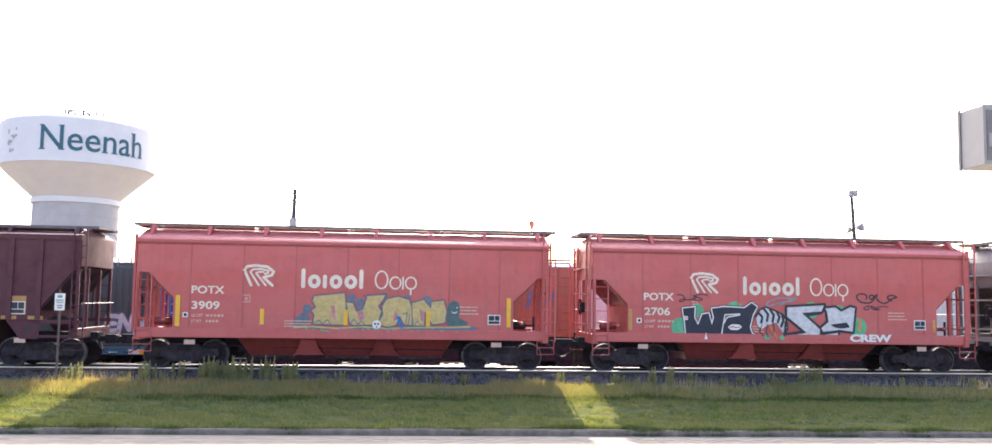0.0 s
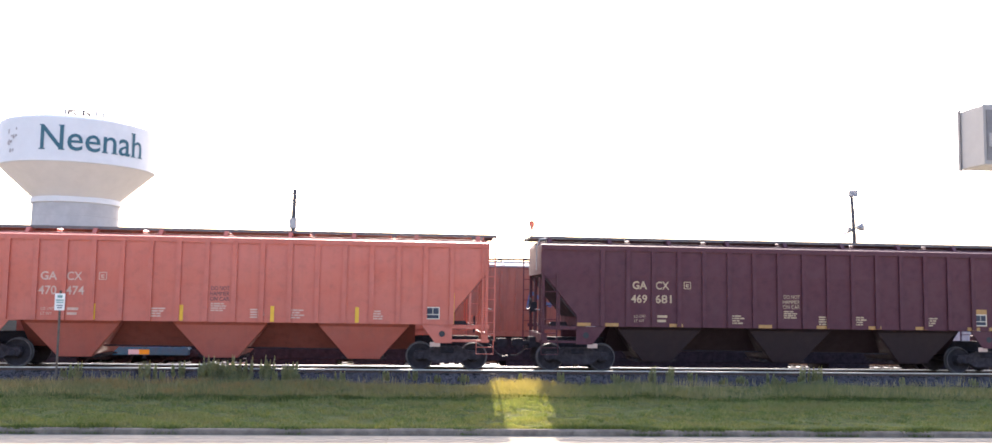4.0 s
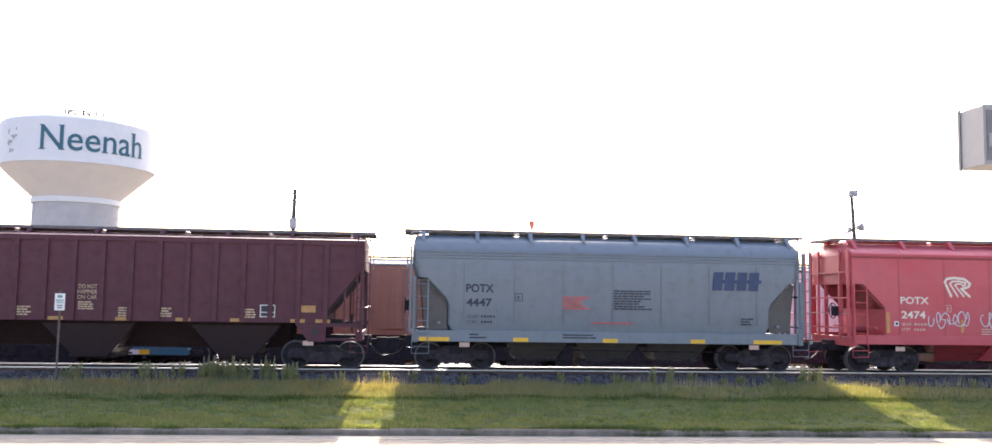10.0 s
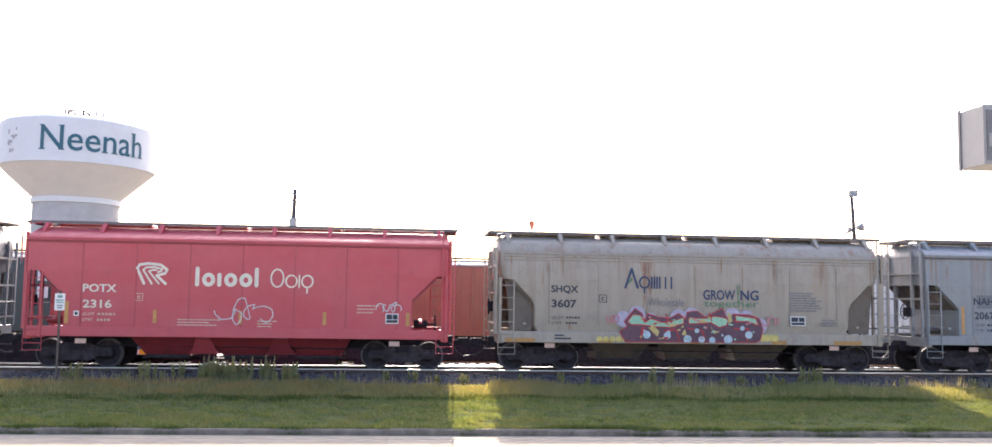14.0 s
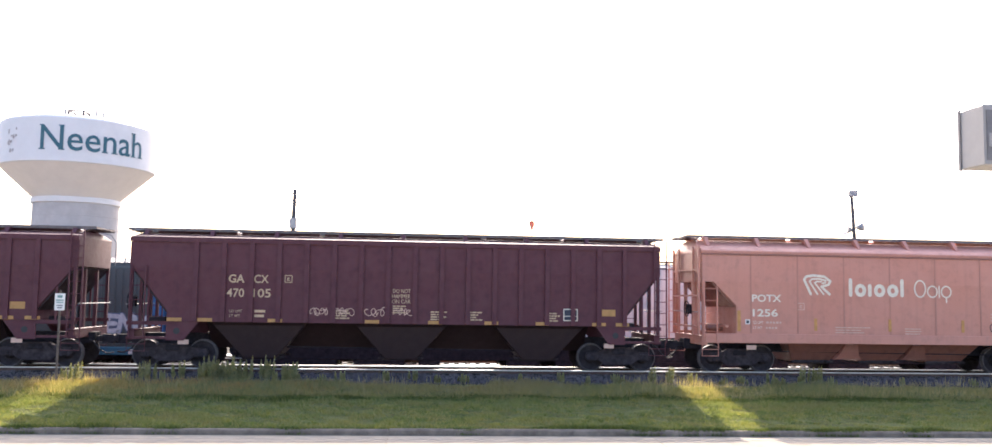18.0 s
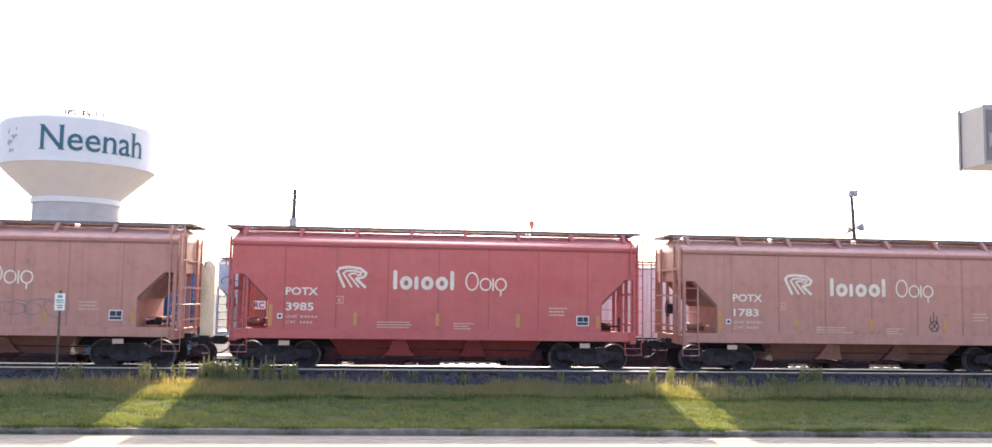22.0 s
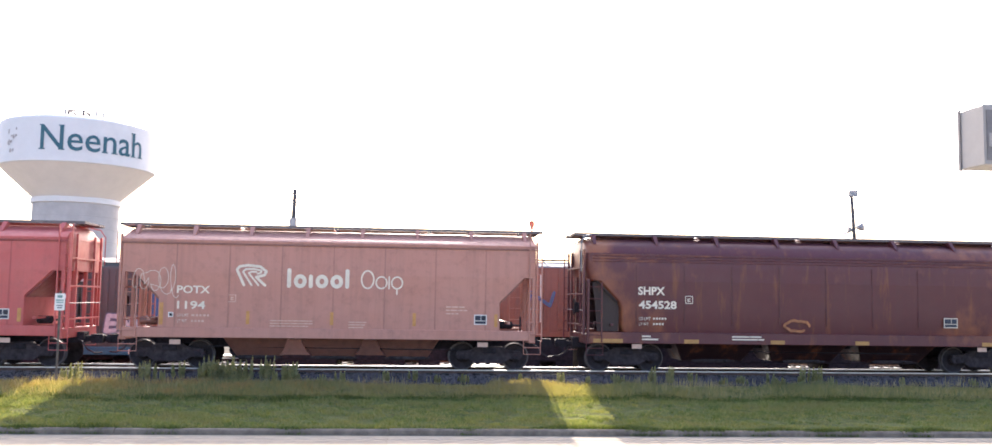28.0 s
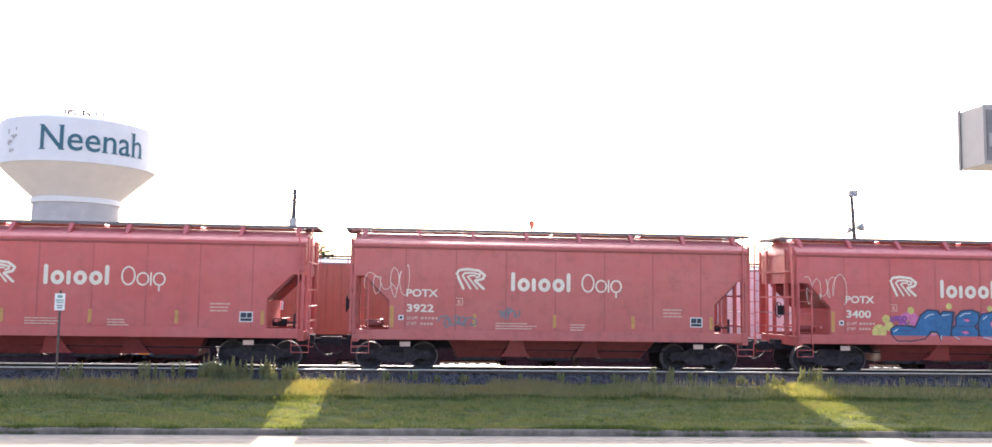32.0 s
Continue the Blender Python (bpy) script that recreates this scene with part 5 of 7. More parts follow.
c, X, y = sign_car(-2.03, "red", "3909", "red covered hopper car with gold street art and yellow bars", 12, ybars="bright")
gold = [[(563, 240), (661, 251), (666, 215), (667, 147), (623, 147), (559, 149), (565, 177), (555, 193), (568, 204), (557, 224)],
        [(666, 222), (689, 219), (700, 192), (720, 199), (732, 237), (725, 242), (793, 248), (784, 227), (770, 210), (781, 193), (769, 149), (687, 146), (677, 158), (671, 195)],
        [(781, 210), (797, 234), (835, 242), (869, 232), (878, 208), (883, 147), (854, 150), (840, 177), (830, 149), (799, 141), (769, 152), (785, 183)],
        [(878, 222), (917, 233), (940, 206), (941, 226), (983, 232), (994, 196), (988, 158), (946, 151), (922, 192), (920, 147), (881, 147)]]
dots(c, "g_slate", [(X(5.32), 1.66, .20), (X(5.42), 1.98, .15), (X(5.12), 1.56, .16), (X(6.82), 2.34, .15), (X(7.10), 2.22, .14), (X(7.12), 2.05, .12), (X(7.88), 2.42, .12), (X(8.62), 2.34, .14), (X(9.28), 2.30, .15), (X(9.4), 2.14, .10)], y)
painted(c, "spray_field", "g_slate", [[(489, 139), (519, 138), (769, 140), (1064, 149), (1095, 144), (1082, 125), (906, 120), (702, 119), (520, 121)]], X, y - 0.003, "grey-blue rock ledge under the letters")
lined(c, "g_gold", [[(500, 137), (560, 141), (640, 136), (720, 142), (800, 137), (900, 142), (1000, 143), (1070, 146)]], X, y - 0.006, 0.05, False)
painted(c, "spray_field", "g_teal", [[(993, 182), (997, 220), (1014, 231), (1031, 226), (1037, 203), (1032, 176), (1064, 159), (1060, 149), (995, 148)]], X, y - 0.004)
lined(c, "white", [[(1010, 194), (1018, 190), (1026, 194)], [(1024, 208), (1028, 207)]], X, y - 0.008, 0.025, False)
lined(c, "g_plum", gold, X, y - 0.006, 0.06)
painted(c, "spray_field", "g_gold", gold, X, y - 0.009, "worn gold block letters")
lined(c, "g_slate", gold, X, y - 0.0115, 0.035)
painted(c, "spray_field", "g_rose", [[(617, 208), (630, 209), (634, 162), (623, 171)], [(701, 189), (718, 197), (727, 172), (713, 158)], [(825, 197), (836, 180), (831, 166), (819, 163)], [(904, 205), (920, 188), (917, 161), (908, 164)]], X, y - 0.012)
lined(c, "g_slate", [[(560, 152), (580, 162), (592, 150), (606, 164), (618, 150)], [(680, 152), (692, 166), (706, 150), (716, 160), (728, 150)], [(890, 152), (898, 164), (908, 150)], [(860, 154), (864, 190), (850, 184)], [(868, 150), (872, 182)]], X, y - 0.013, 0.03, False)
dots(c, "white", [(X(7.66), 1.50, .14)], y - 0.016)
dots(c, "g_black", [(X(7.61), 1.52, .035), (X(7.71), 1.52, .035), (X(7.66), 1.42, .025)], y - 0.018)
layer(c, "spray_accent", "g_blue", 0.09, [[(X(8.34), 1.74), (X(8.46), 1.42)]], y - 0.016)
flecks(c, ("g_ash", "g_leaf"), X(5.2), X(10.4), 1.27, 1.40, 12, 0.04, y - 0.014, 7)

ribbed_car(-19.02, "brown", "469613", "dark brown ribbed covered hopper car with yellow lettering", 13)
ribbed_car(-38.14, "brown", "469681", "dark brown ribbed covered hopper car with worn lettering", 14)

c, X, y = ribbed_car(-57.17, "orange_red", "470474", "orange-red ribbed covered hopper car with yellow bars", 15, ink="cream_faint")
for fx in (1.52, 4.75, 7.45, 10.3, 13.0, 16.1):
    reflector(c, X(fx), 1.55, 0.12, 1.0 if fx in (1.52, 16.1) else 0.5, y - 0.01, "yellow")

c, X, y = curved_car(-75.30, "grey_white", "SHPX", "454646", "pale grey curved-side covered hopper car with street art and rust streaks", 16, 15.65)
rust_runs(c, [X(0.35 + 14.95 * k / 7) for k in range(8)], -1.592, 3.84, 5, 0.9)
fat_letters(c, "CRY", X(5.18), X(7.6), 1.02, 2.04, 0.27, "grey_white", "g_navy", y - 0.018, 0.075, seed=3)
for mat, grow, off in (("g_navy", 0.04, 0.031), ("g_pink", 0.0, 0.034)):
    g = Geo()
    ring = [(7.80 + (0.40 + grow) * math.sin(a) ** 3, 1.60 + (0.34 + grow) * (13 * math.cos(a) - 5 * math.cos(2 * a) - 2 * math.cos(3 * a) - math.cos(4 * a)) / 16) for a in [2 * math.pi * k / 28 for k in range(28)]]
    part("spray_fill", g.add([(X(px), y - off, pz) for px, pz in ring], [tuple(range(28))]).mesh("heart", mat), c, label="pink heart with a dark crack" if mat == "g_pink" else "")
layer(c, "spray_accent", "g_navy", 0.045, [[(X(7.78), 1.86), (X(7.86), 1.72), (X(7.74), 1.62), (X(7.86), 1.50), (X(7.76), 1.38), (X(7.74), 1.2)]], y - 0.037)
scrawl(c, X(7.2), X(8.45), 1.06, 1.30, "g_slate", y - 0.03, 33, 0.035, 20)
dots(c, "g_mint_pale", [(X(8.35 + .27 * k), 1.50 + .30 * math.sin(k * 1.9), .20) for k in range(10)], y - 0.016)
lined(c, "g_mint_dim", [[(826, 178), (842, 150), (850, 112)], [(842, 190), (872, 182), (884, 120)], [(890, 112), (896, 180), (930, 196), (950, 176), (930, 152), (960, 128), (940, 106)], [(968, 176), (990, 196), (1016, 190), (1000, 160), (968, 150), (980, 116), (1020, 110)], [(1030, 190), (1066, 200), (1086, 178), (1060, 150), (1090, 130), (1066, 108)]], X, y - 0.021, 0.075, False)
lined(c, "g_mint_pale", [[(900, 190), (920, 198)], [(975, 188), (1000, 202)], [(1040, 198), (1070, 206)]], X, y - 0.024, 0.05, False)
lined(c, "g_rose", [[(1080, 150), (1094, 138), (1084, 122)]], X, y - 0.024, 0.05, False)
dots(c, "g_purple_pale", [(X(2.6 + .25 * k), 1.12 + .03 * (k % 2), .14) for k in range(5)], y - 0.016)
scrawl(c, X(2.5), X(3.95), 1.02, 1.30, "g_slate", y - 0.02, 12, 0.05, 16)
layer(c, "spray_accent", "g_blue", 0.035, [[(X(3.05 + .17 * math.cos(k * .785)), 1.45 + .06 * math.sin(k * .785)) for k in range(9)]], y - 0.02)
bars(c, X(12.03), 2.73, print_rows(random.Random(2), 1.35, 8), 0.085, 0.045, y, "grey_ink")
data_plate(c, X(12.56), 1.61, 0.50, 0.30, y)
bars(c, X(4.08), 1.20, [[0.06, 0.05, 0.04], ], 0.1, 0.07, -1.588, "ink")
bars(c, X(4.40), 1.20, [[0.07, 0.06, 0.07, 0.06, 0.07, 0.06, 0.02, 0.07, 0.06, 0.07, 0.07]], 0.1, 0.07, -1.588, "ink")

c, L, X, y = hopper_car("smooth", -91.47, 13.33, "grey_mid", "blue-grey covered hopper car with orange street art", "NAHX", "20711", "ink", 17)
gold = [[(458, 210), (470, 190), (500, 206), (528, 200), (536, 150), (510, 140), (508, 172), (494, 174), (490, 142), (470, 136), (474, 170)],
        [(536, 206), (546, 198), (572, 204), (594, 190), (594, 170), (576, 166), (594, 150), (590, 138), (556, 138), (546, 150)]]
dots(c, "g_gold", [(X(4.72), 1.22, .12), (X(5.0), 1.18, .12), (X(5.3), 1.19, .12), (X(5.6), 1.20, .11), (X(5.88), 1.19, .10)], y)
lined(c, "g_red", gold, X, y - 0.003, 0.10)
painted(c, "spray_field", "g_gold", gold, X, y - 0.006, "dull yellow letters with a red edge")
lined(c, "g_red", [gold[0][:4], gold[1][:4]], X, y - 0.009, 0.05, False)
painted(c, "spray_field", "g_gold", [[(616, 196), (656, 200), (654, 160), (620, 164)]], X, y - 0.003)
lined(c, "g_red", [[(616, 196), (656, 200), (654, 160), (620, 164)]], X, y - 0.006, 0.05)
lined(c, "g_red", [[(628, 188), (644, 190)], [(636, 188), (630, 174), (644, 172)], [(610, 182), (594, 172)]], X, y - 0.008, 0.03, False)
scrawl(c, X(7.0), X(8.2), 1.44, 1.94, "g_red", y, 14, 0.045, 22)
for fx in (1.38, 9.0, 11.9):
    reflector(c, X(fx), 1.42, 0.12, 0.9 if fx != 9.0 else 0.4, y, "amber")

c, X, y = sign_car(-106.36, "red_fresh", "2474", "bright red covered hopper car with white and green tags", 18)
scrawl(c, X(2.75), X(4.3), 1.60, 2.20, "g_silver", y, 15, 0.035, 24)
scrawl(c, X(4.7), X(6.3), 1.55, 2.25, "g_silver", y, 16, 0.035, 26)
dots(c, "g_haze", [(X(6.5 + .36 * k), 1.45 + .25 * math.sin(k * 2.1), .34) for k in range(11)], y)
green = [[(667, 116), (678, 146), (707, 172), (732, 175), (710, 186), (711, 210), (732, 218), (751, 200), (758, 165), (783, 151), (813, 155), (838, 148), (831, 118), (739, 117), (730, 137), (714, 138), (708, 117)], [(780, 183), (784, 215), (806, 227), (830, 219), (828, 205), (802, 205), (798, 180)]]
painted(c, "spray_field", "g_moss", green, X, y - 0.004, "hazy green letters")
painted(c, "spray_field", "g_moss", [[(866, 216), (931, 229), (938, 203), (905, 185), (982, 200), (982, 178), (875, 142), (869, 156), (919, 178), (868, 184)], [(889, 118), (919, 134), (1012, 159), (1017, 147), (963, 119)]], X, y - 0.005)
painted(c, "spray_field", "g_red_faint", [[(842, 230), (872, 234), (871, 118), (839, 118), (842, 159), (813, 166), (813, 191), (842, 194)]], X, y - 0.007)
dots(c, "g_haze", [(X(7.52), 1.62, .10), (X(7.0), 1.24, .10), (X(9.0), 1.58, .08)], y - 0.008)


def grey_blue_car(middle, number, label, seed):
    c, X, y = curved_car(middle, "grey_blue", "POTX", number, label, seed)
    def blocks(g):
        for k in range(4):
            x = 0.42 * k
            g.add([(x, 0, 0), (x + 0.34, 0, 0), (x + 0.40, 0, 0.62), (x + 0.06, 0, 0.62)], [(0, 1, 2, 3)])
            g.add([(x + 0.30, -0.002, 0.25), (x + 0.46, -0.002, 0.25), (x + 0.48, -0.002, 0.36), (x + 0.32, -0.002, 0.36)], [(0, 1, 2, 3)])
    part("trade_sign", shared("trade_blocks", "navy", blocks), c, (X(10.1), y, 2.78), "dark blue sign of four leaning blocks")
    bars(c, X(5.0), 2.5, print_rows(random.Random(seed), 1.0, 5), 0.09, 0.06, y, "red_ink")
    bars(c, X(6.72), 2.73, print_rows(random.Random(seed + 1), 1.4, 8), 0.085, 0.045, y, "ink")
    bars(c, X(6.0), 1.66, print_rows(random.Random(seed + 2), 2.0, 1), 0.085, 0.05, y, "red_ink")
    bars(c, X(11.1), 1.85, print_rows(random.Random(seed + 3), 0.45, 3), 0.09, 0.045, y, "ink")


grey_blue_car(-121.40, "4447", "grey-blue curved-side covered hopper car with dark block sign", 19)
ribbed_car(-138.27, "brown", "470077", "dark brown ribbed covered hopper car with clear lettering", 20)

c, L, X, y = hopper_car("smooth", -155.22, 13.33, "grey_stained", "grey covered hopper car with rust stains below its hatches", "NAHX", "20673", "ink", 21)
rust_runs(c, [X(0.35 + 12.63 * k / 7) for k in range(8)] + [X(4.60), X(4.70), X(6.78), X(8.90)], -1.5665, 3.98, 6, 1.5)
part("paint_patch", shared("paint_patch", "patch_grey", lambda g: g.plate(0, 1.26, 0, 0.46, 0, 0.002)), c, (X(1.87), y + 0.004, 2.30))
part("paint_patch", shared("paint_patch_cream", "beige_pale", lambda g: g.plate(0, 4.1, 0, 2.0, 0, 0.002)), c, (X(4.72), y + 0.005, 1.92), "cream repainted panels")
part("paint_patch", shared("paint_patch_long", "grey_mid", lambda g: g.plate(0, 4.3, 0, 0.58, 0, 0.002)), c, (X(4.54), y + 0.003, 1.34))
bars(c, X(4.8), 1.72, print_rows(random.Random(8), 2.0, 2), 0.12, 0.06, y, "grey_ink")
bars(c, X(7.1), 1.78, print_rows(random.Random(9), 1.0, 3), 0.12, 0.06, y, "grey_ink")
rz = random.Random(4)
for fx in (1.35, 4.54, 6.75, 8.9, 12.0):
    reflector(c, X(fx), 1.40, 0.10, 0.65 if fx not in (1.35, 12.0) else 0.95, y, "amber")

c, X, y = curved_car(-170.11, "beige", "SHQX", "3607", "beige curved-side covered hopper car with bright street art", 22)
slogan_marks(c, X, y)
rust_runs(c, [X(0.35 + 12.63 * k / 7) for k in range(8)] + [X(9.5)], -1.592, 3.84, 7, 1.1)
dots(c, "g_lilac", [(X(4.2 + .47 * k), 1.78 + .18 * math.sin(k * 1.7), .27) for k in range(11)], y - 0.015)
scrawl(c, X(3.65), X(4.0), 1.60, 1.95, "g_rose", y - 0.014, 45, 0.05, 8)
scrawl(c, X(9.05), X(9.6), 1.55, 1.95, "g_rose", y - 0.014, 46, 0.05, 10)
dots(c, "g_lemon", [(X(3.4 + .22 * k), 1.10, .10) for k in range(5)] + [(X(9.0 + .15 * k), 1.2, .12) for k in range(4)], y - 0.017)
plum = [[(410, 136), (435, 153), (425, 170), (447, 197), (460, 212), (483, 198), (494, 171), (503, 196), (540, 185), (580, 182), (610, 198), (634, 179), (640, 203), (673, 207), (701, 187), (734, 202), (760, 217), (778, 181), (801, 198), (856, 196), (890, 183), (901, 149), (892, 114), (878, 106), (428, 104)]]
mint = [[(435, 170), (454, 194), (480, 191), (494, 167), (514, 181), (554, 168), (594, 175), (627, 186), (627, 166), (581, 152), (528, 154), (505, 157), (481, 160), (448, 160)],
        [(644, 183), (707, 184), (734, 191), (761, 188), (782, 181), (775, 161), (749, 154), (721, 170), (674, 166), (644, 165)], [(805, 195), (876, 186), (887, 162), (849, 175), (809, 175)]]
lined(c, "g_red", plum, X, y - 0.019, 0.055)
painted(c, "spray_field", "g_plum", plum, X, y - 0.022, "dark plum field of interlocked letters")
painted(c, "spray_field", "g_mint", mint, X, y - 0.026, "mint green band across the letters")
lined(c, "g_red", mint, X, y - 0.029, 0.035)
painted(c, "spray_field", "g_gold", [[(505, 151), (528, 154), (543, 138), (537, 121), (519, 137)], [(619, 128), (631, 149), (637, 125)], [(574, 164), (607, 165), (594, 155), (578, 155)], [(671, 173), (694, 181), (711, 170), (681, 168)], [(777, 205), (791, 200), (795, 175), (782, 168)], [(718, 160), (729, 143), (752, 140), (732, 133)]], X, y - 0.031)
lined(c, "g_red", [[(566, 196), (570, 176), (586, 168)], [(716, 200), (724, 176)], [(640, 150), (690, 142), (700, 112)], [(560, 140), (600, 146), (612, 110)], [(800, 150), (850, 150), (846, 110)], [(486, 150), (480, 112)]], X, y - 0.032, 0.045, False)
flecks(c, ("g_gold", "g_mint", "g_red", "g_rose"), X(4.5), X(8.7), 1.12, 1.90, 9, 0.06, y - 0.0335, 44)
dots(c, "g_ice", [(X(5.0), 1.27, .13), (X(4.92), 1.36, .07), (X(5.7), 1.25, .12), (X(5.75), 1.36, .06), (X(6.4), 1.13, .14), (X(6.88), 1.13, .11), (X(7.25), 1.11, .11), (X(7.80), 1.14, .15), (X(8.52), 1.30, .13), (X(8.3), 1.52, .08), (X(6.72), 1.42, .08), (X(7.6), 1.28, .04)], y - 0.036)

c, X, y = sign_car(-185.06, "red_fresh", "2316", "bright red covered hopper car with a thin white tag", 23)
scrawl(c, X(6.0), X(7.6), 1.35, 2.3, "g_silver", y, 21, 0.03)
scrawl(c, X(11.0), X(11.8), 1.9, 2.2, "g_silver", y, 22, 0.03)
grey_blue_car(-200.00, "4403", "grey-blue curved-side covered hopper car with faded side", 24)
c, X, y = sign_car(-214.90, "salmon", "1256", "salmon-coloured covered hopper car with small black tag", 25)
scrawl(c, X(10.35), X(11.1), 1.45, 1.8, "g_black", y, 23, 0.03)
scrawl(c, X(10.8), X(11.5), 1.95, 2.2, "g_silver", y, 24, 0.03)
c, X, y = ribbed_car(-231.63, "brown", "470105", "dark brown ribbed covered hopper car with faint chalk tags", 26)
for k, fx in enumerate((5.7, 6.5, 7.5, 8.4)):
    scrawl(c, X(fx), X(fx + 0.6), 1.75, 2.05, "cream_faint", y, 25 + k, 0.02)
ribbed_car(-250.50, "brown", "469751", "dark brown ribbed covered hopper car with dim side", 27)
c, X, y = sign_car(-267.43, "tan", "1783", "tan covered hopper car with a small black face drawing", 28)
g = Geo().stroke([(0, 0.15), (0.1, 0.0), (0.28, 0.0), (0.36, 0.15), (0.28, 0.32), (0.1, 0.32), (0, 0.15)], 0.03, 0).stroke([(0.08, 0.3), (0.3, 0.05)], 0.03, 0).stroke([(0.3, 0.3), (0.08, 0.05)], 0.03, 0)
for fx in (0.05, 0.17, 0.29):
    g.stroke([(fx, 0.32), (fx, 0.66 if fx == 0.17 else 0.5)], 0.025, 0)
part("doodle", g.mesh("doodle", "g_black"), c, (X(8.75), y, 1.5), "small black line drawing of a face")
sign_car(-282.32, "red", "3985", "red covered hopper car with clean sides", 29)
c, X, y = sign_car(-297.31, "tan", "1904", "tan covered hopper car with a faint chalk scrawl", 30)
scrawl(c, X(4.5), X(6.2), 1.75, 2.2, "grey_ink", y, 41, 0.02)
scrawl(c, X(6.8), X(9.9), 1.6, 2.2, "grey_ink", y, 42, 0.02, 22)

c, X, y = ribbed_car(-314.40, "grey_pale", "165367", "pale blue-grey ribbed covered hopper car with lettering patches", 31, "ECNX", "ink", 17.38)
for fx, w in ((2.36, .4), (3.07, .44), (3.96, .54), (4.77, .58)):
    part("paint_patch", shared(("number_patch", w), "cream", lambda g: g.plate(-0.03, w + 0.03, -0.04, 0.33, 0, 0.002)), c, (X(fx), y + 0.004, 2.26), "pale patch behind the lettering")
for fx in (1.2, 4.6, 7.3, 10.1, 12.6, 15.9):
    reflector(c, X(fx), 1.6, 0.11, 0.6, y, "amber")
for fx in (6.5, 10.6, 11.4):
    part("paint_patch", shared("worn_patch", "beige", lambda g: g.plate(0, 0.42, 0, 0.46, 0, 0.002)), c, (X(fx), y + 0.003, 2.24))

c, X, y = curved_car(-331.43, "grey_warm", "SHQX", "3917", "clean pale grey curved-side covered hopper car with wordmarks", 32)
slogan_marks(c, X, y)
bars(c, X(6.1), 2.02, print_rows(random.Random(6), 0.95, 5), 0.085, 0.045, y, "red_ink")
bars(c, X(7.9), 1.22, [[0.42, 0.34]], 0.1, 0.11, -1.588, "navy")
c, X, y = curved_car(-347.60, "rusty", "SHPX", "454528", "dark maroon curved-side covered hopper car covered with rust", 33, 15.75, "cream")
layer(c, "spray_accent", "rust_ring", 0.09, [[(X(7.3 + rz.uniform(.40, .48) * math.cos(k * .262)), 1.62 + rz.uniform(.15, .2) * math.sin(k * .262)) for k in range(21)]], y, "round rusty smear")
data_plate(c, X(12.56), 1.61, 0.50, 0.34, y, "cream")
c, X, y = sign_car(-363.82, "tan", "1194", "tan covered hopper car with white chalk loops", 34)
scrawl(c, X(0.35), X(1.75), 2.3, 3.4, "cream", y, 51, 0.016, 22)
c, X, y = sign_car(-378.83, "red", "2451", "red covered hopper car with blue and white street art", 35)
dots(c, "g_haze", [(X(4.0 + .3 * k), 1.6 + .3 * math.sin(k * 2.3), .22) for k in range(10)], y)
steel = [[(431, 227), (470, 221), (474, 165), (492, 207), (521, 207), (506, 179), (525, 151), (542, 204), (575, 205), (568, 173), (589, 152), (589, 198), (665, 209), (654, 174), (669, 157), (720, 175), (716, 125), (622, 128), (600, 121), (543, 118), (521, 130), (485, 119), (460, 117), (453, 130), (400, 136), (407, 157), (435, 164)]]
lined(c, "g_sky", steel, X, y - 0.003, 0.12)
lined(c, "g_ice", steel, X, y - 0.006, 0.06)
painted(c, "spray_field", "g_steel", steel, X, y - 0.009, "steel blue letters with a pale edge")
lined(c, "g_plum", [[(410, 150), (450, 150)], [(440, 200), (466, 200)], [(500, 140), (540, 140)], [(560, 170), (580, 170)], [(610, 190), (650, 194)], [(650, 140), (706, 146)]], X, y - 0.012, 0.12, False)
lined(c, "g_ice", [[(474, 210), (460, 117)], [(521, 207), (503, 179), (525, 144), (514, 127)], [(546, 208), (535, 180), (571, 155), (564, 127)], [(589, 198), (578, 156), (600, 121)], [(614, 205), (607, 152), (629, 132)], [(665, 213), (636, 156), (672, 153)]], X, y - 0.015, 0.045, False)
scrawl(c, X(7.1), X(8.2), 1.30, 1.50, "g_silver", y, 58, 0.025, 18)
layer(c, "spray_accent", "g_orange", 0.05, [[(X(4.3), 1.22), (X(4.8), 1.16)], [(X(6.2), 1.3), (X(6.6), 1.2)], [(X(5.3), 1.15), (X(5.6), 1.2)]], y - 0.016)
layer(c, "spray_accent", "g_silver", 0.03, [[(X(7.2), 1.72), (X(8.15), 1.76)], [(X(7.3), 1.64), (X(8.0), 1.66)]], y - 0.004)
scrawl(c, X(0.3), X(1.7), 2.3, 3.5, "cream", y, 52, 0.016, 22)
scrawl(c, X(7.6), X(8.3), 1.4, 1.75, "cream", y, 53, 0.03)
for fx in (3.95, 6.65):
    reflector(c, X(fx), 1.42, 0.12, 0.5, y - 0.016, "yellow")
c, X, y = sign_car(-393.79, "red", "3400", "red covered hopper car with large blue street art", 36)
dots(c, "g_pink", [(X(3.6 + .45 * k), 1.45 + .32 * math.sin(k * 2.0), .42 if 0 < k < 14 else .25) for k in range(15)], y)
dots(c, "g_lemon", [(X(2.95), 1.45, .26), (X(2.85), 1.2, .2), (X(3.2), 1.9, .14), (X(3.3), 1.65, .16), (X(4.1), 2.2, .12), (X(5.5), 2.36, .11), (X(7.0), 2.3, .10), (X(8.1), 2.32, .10), (X(10.0), 1.25, .28), (X(10.4), 1.16, .2)], y - 0.003)
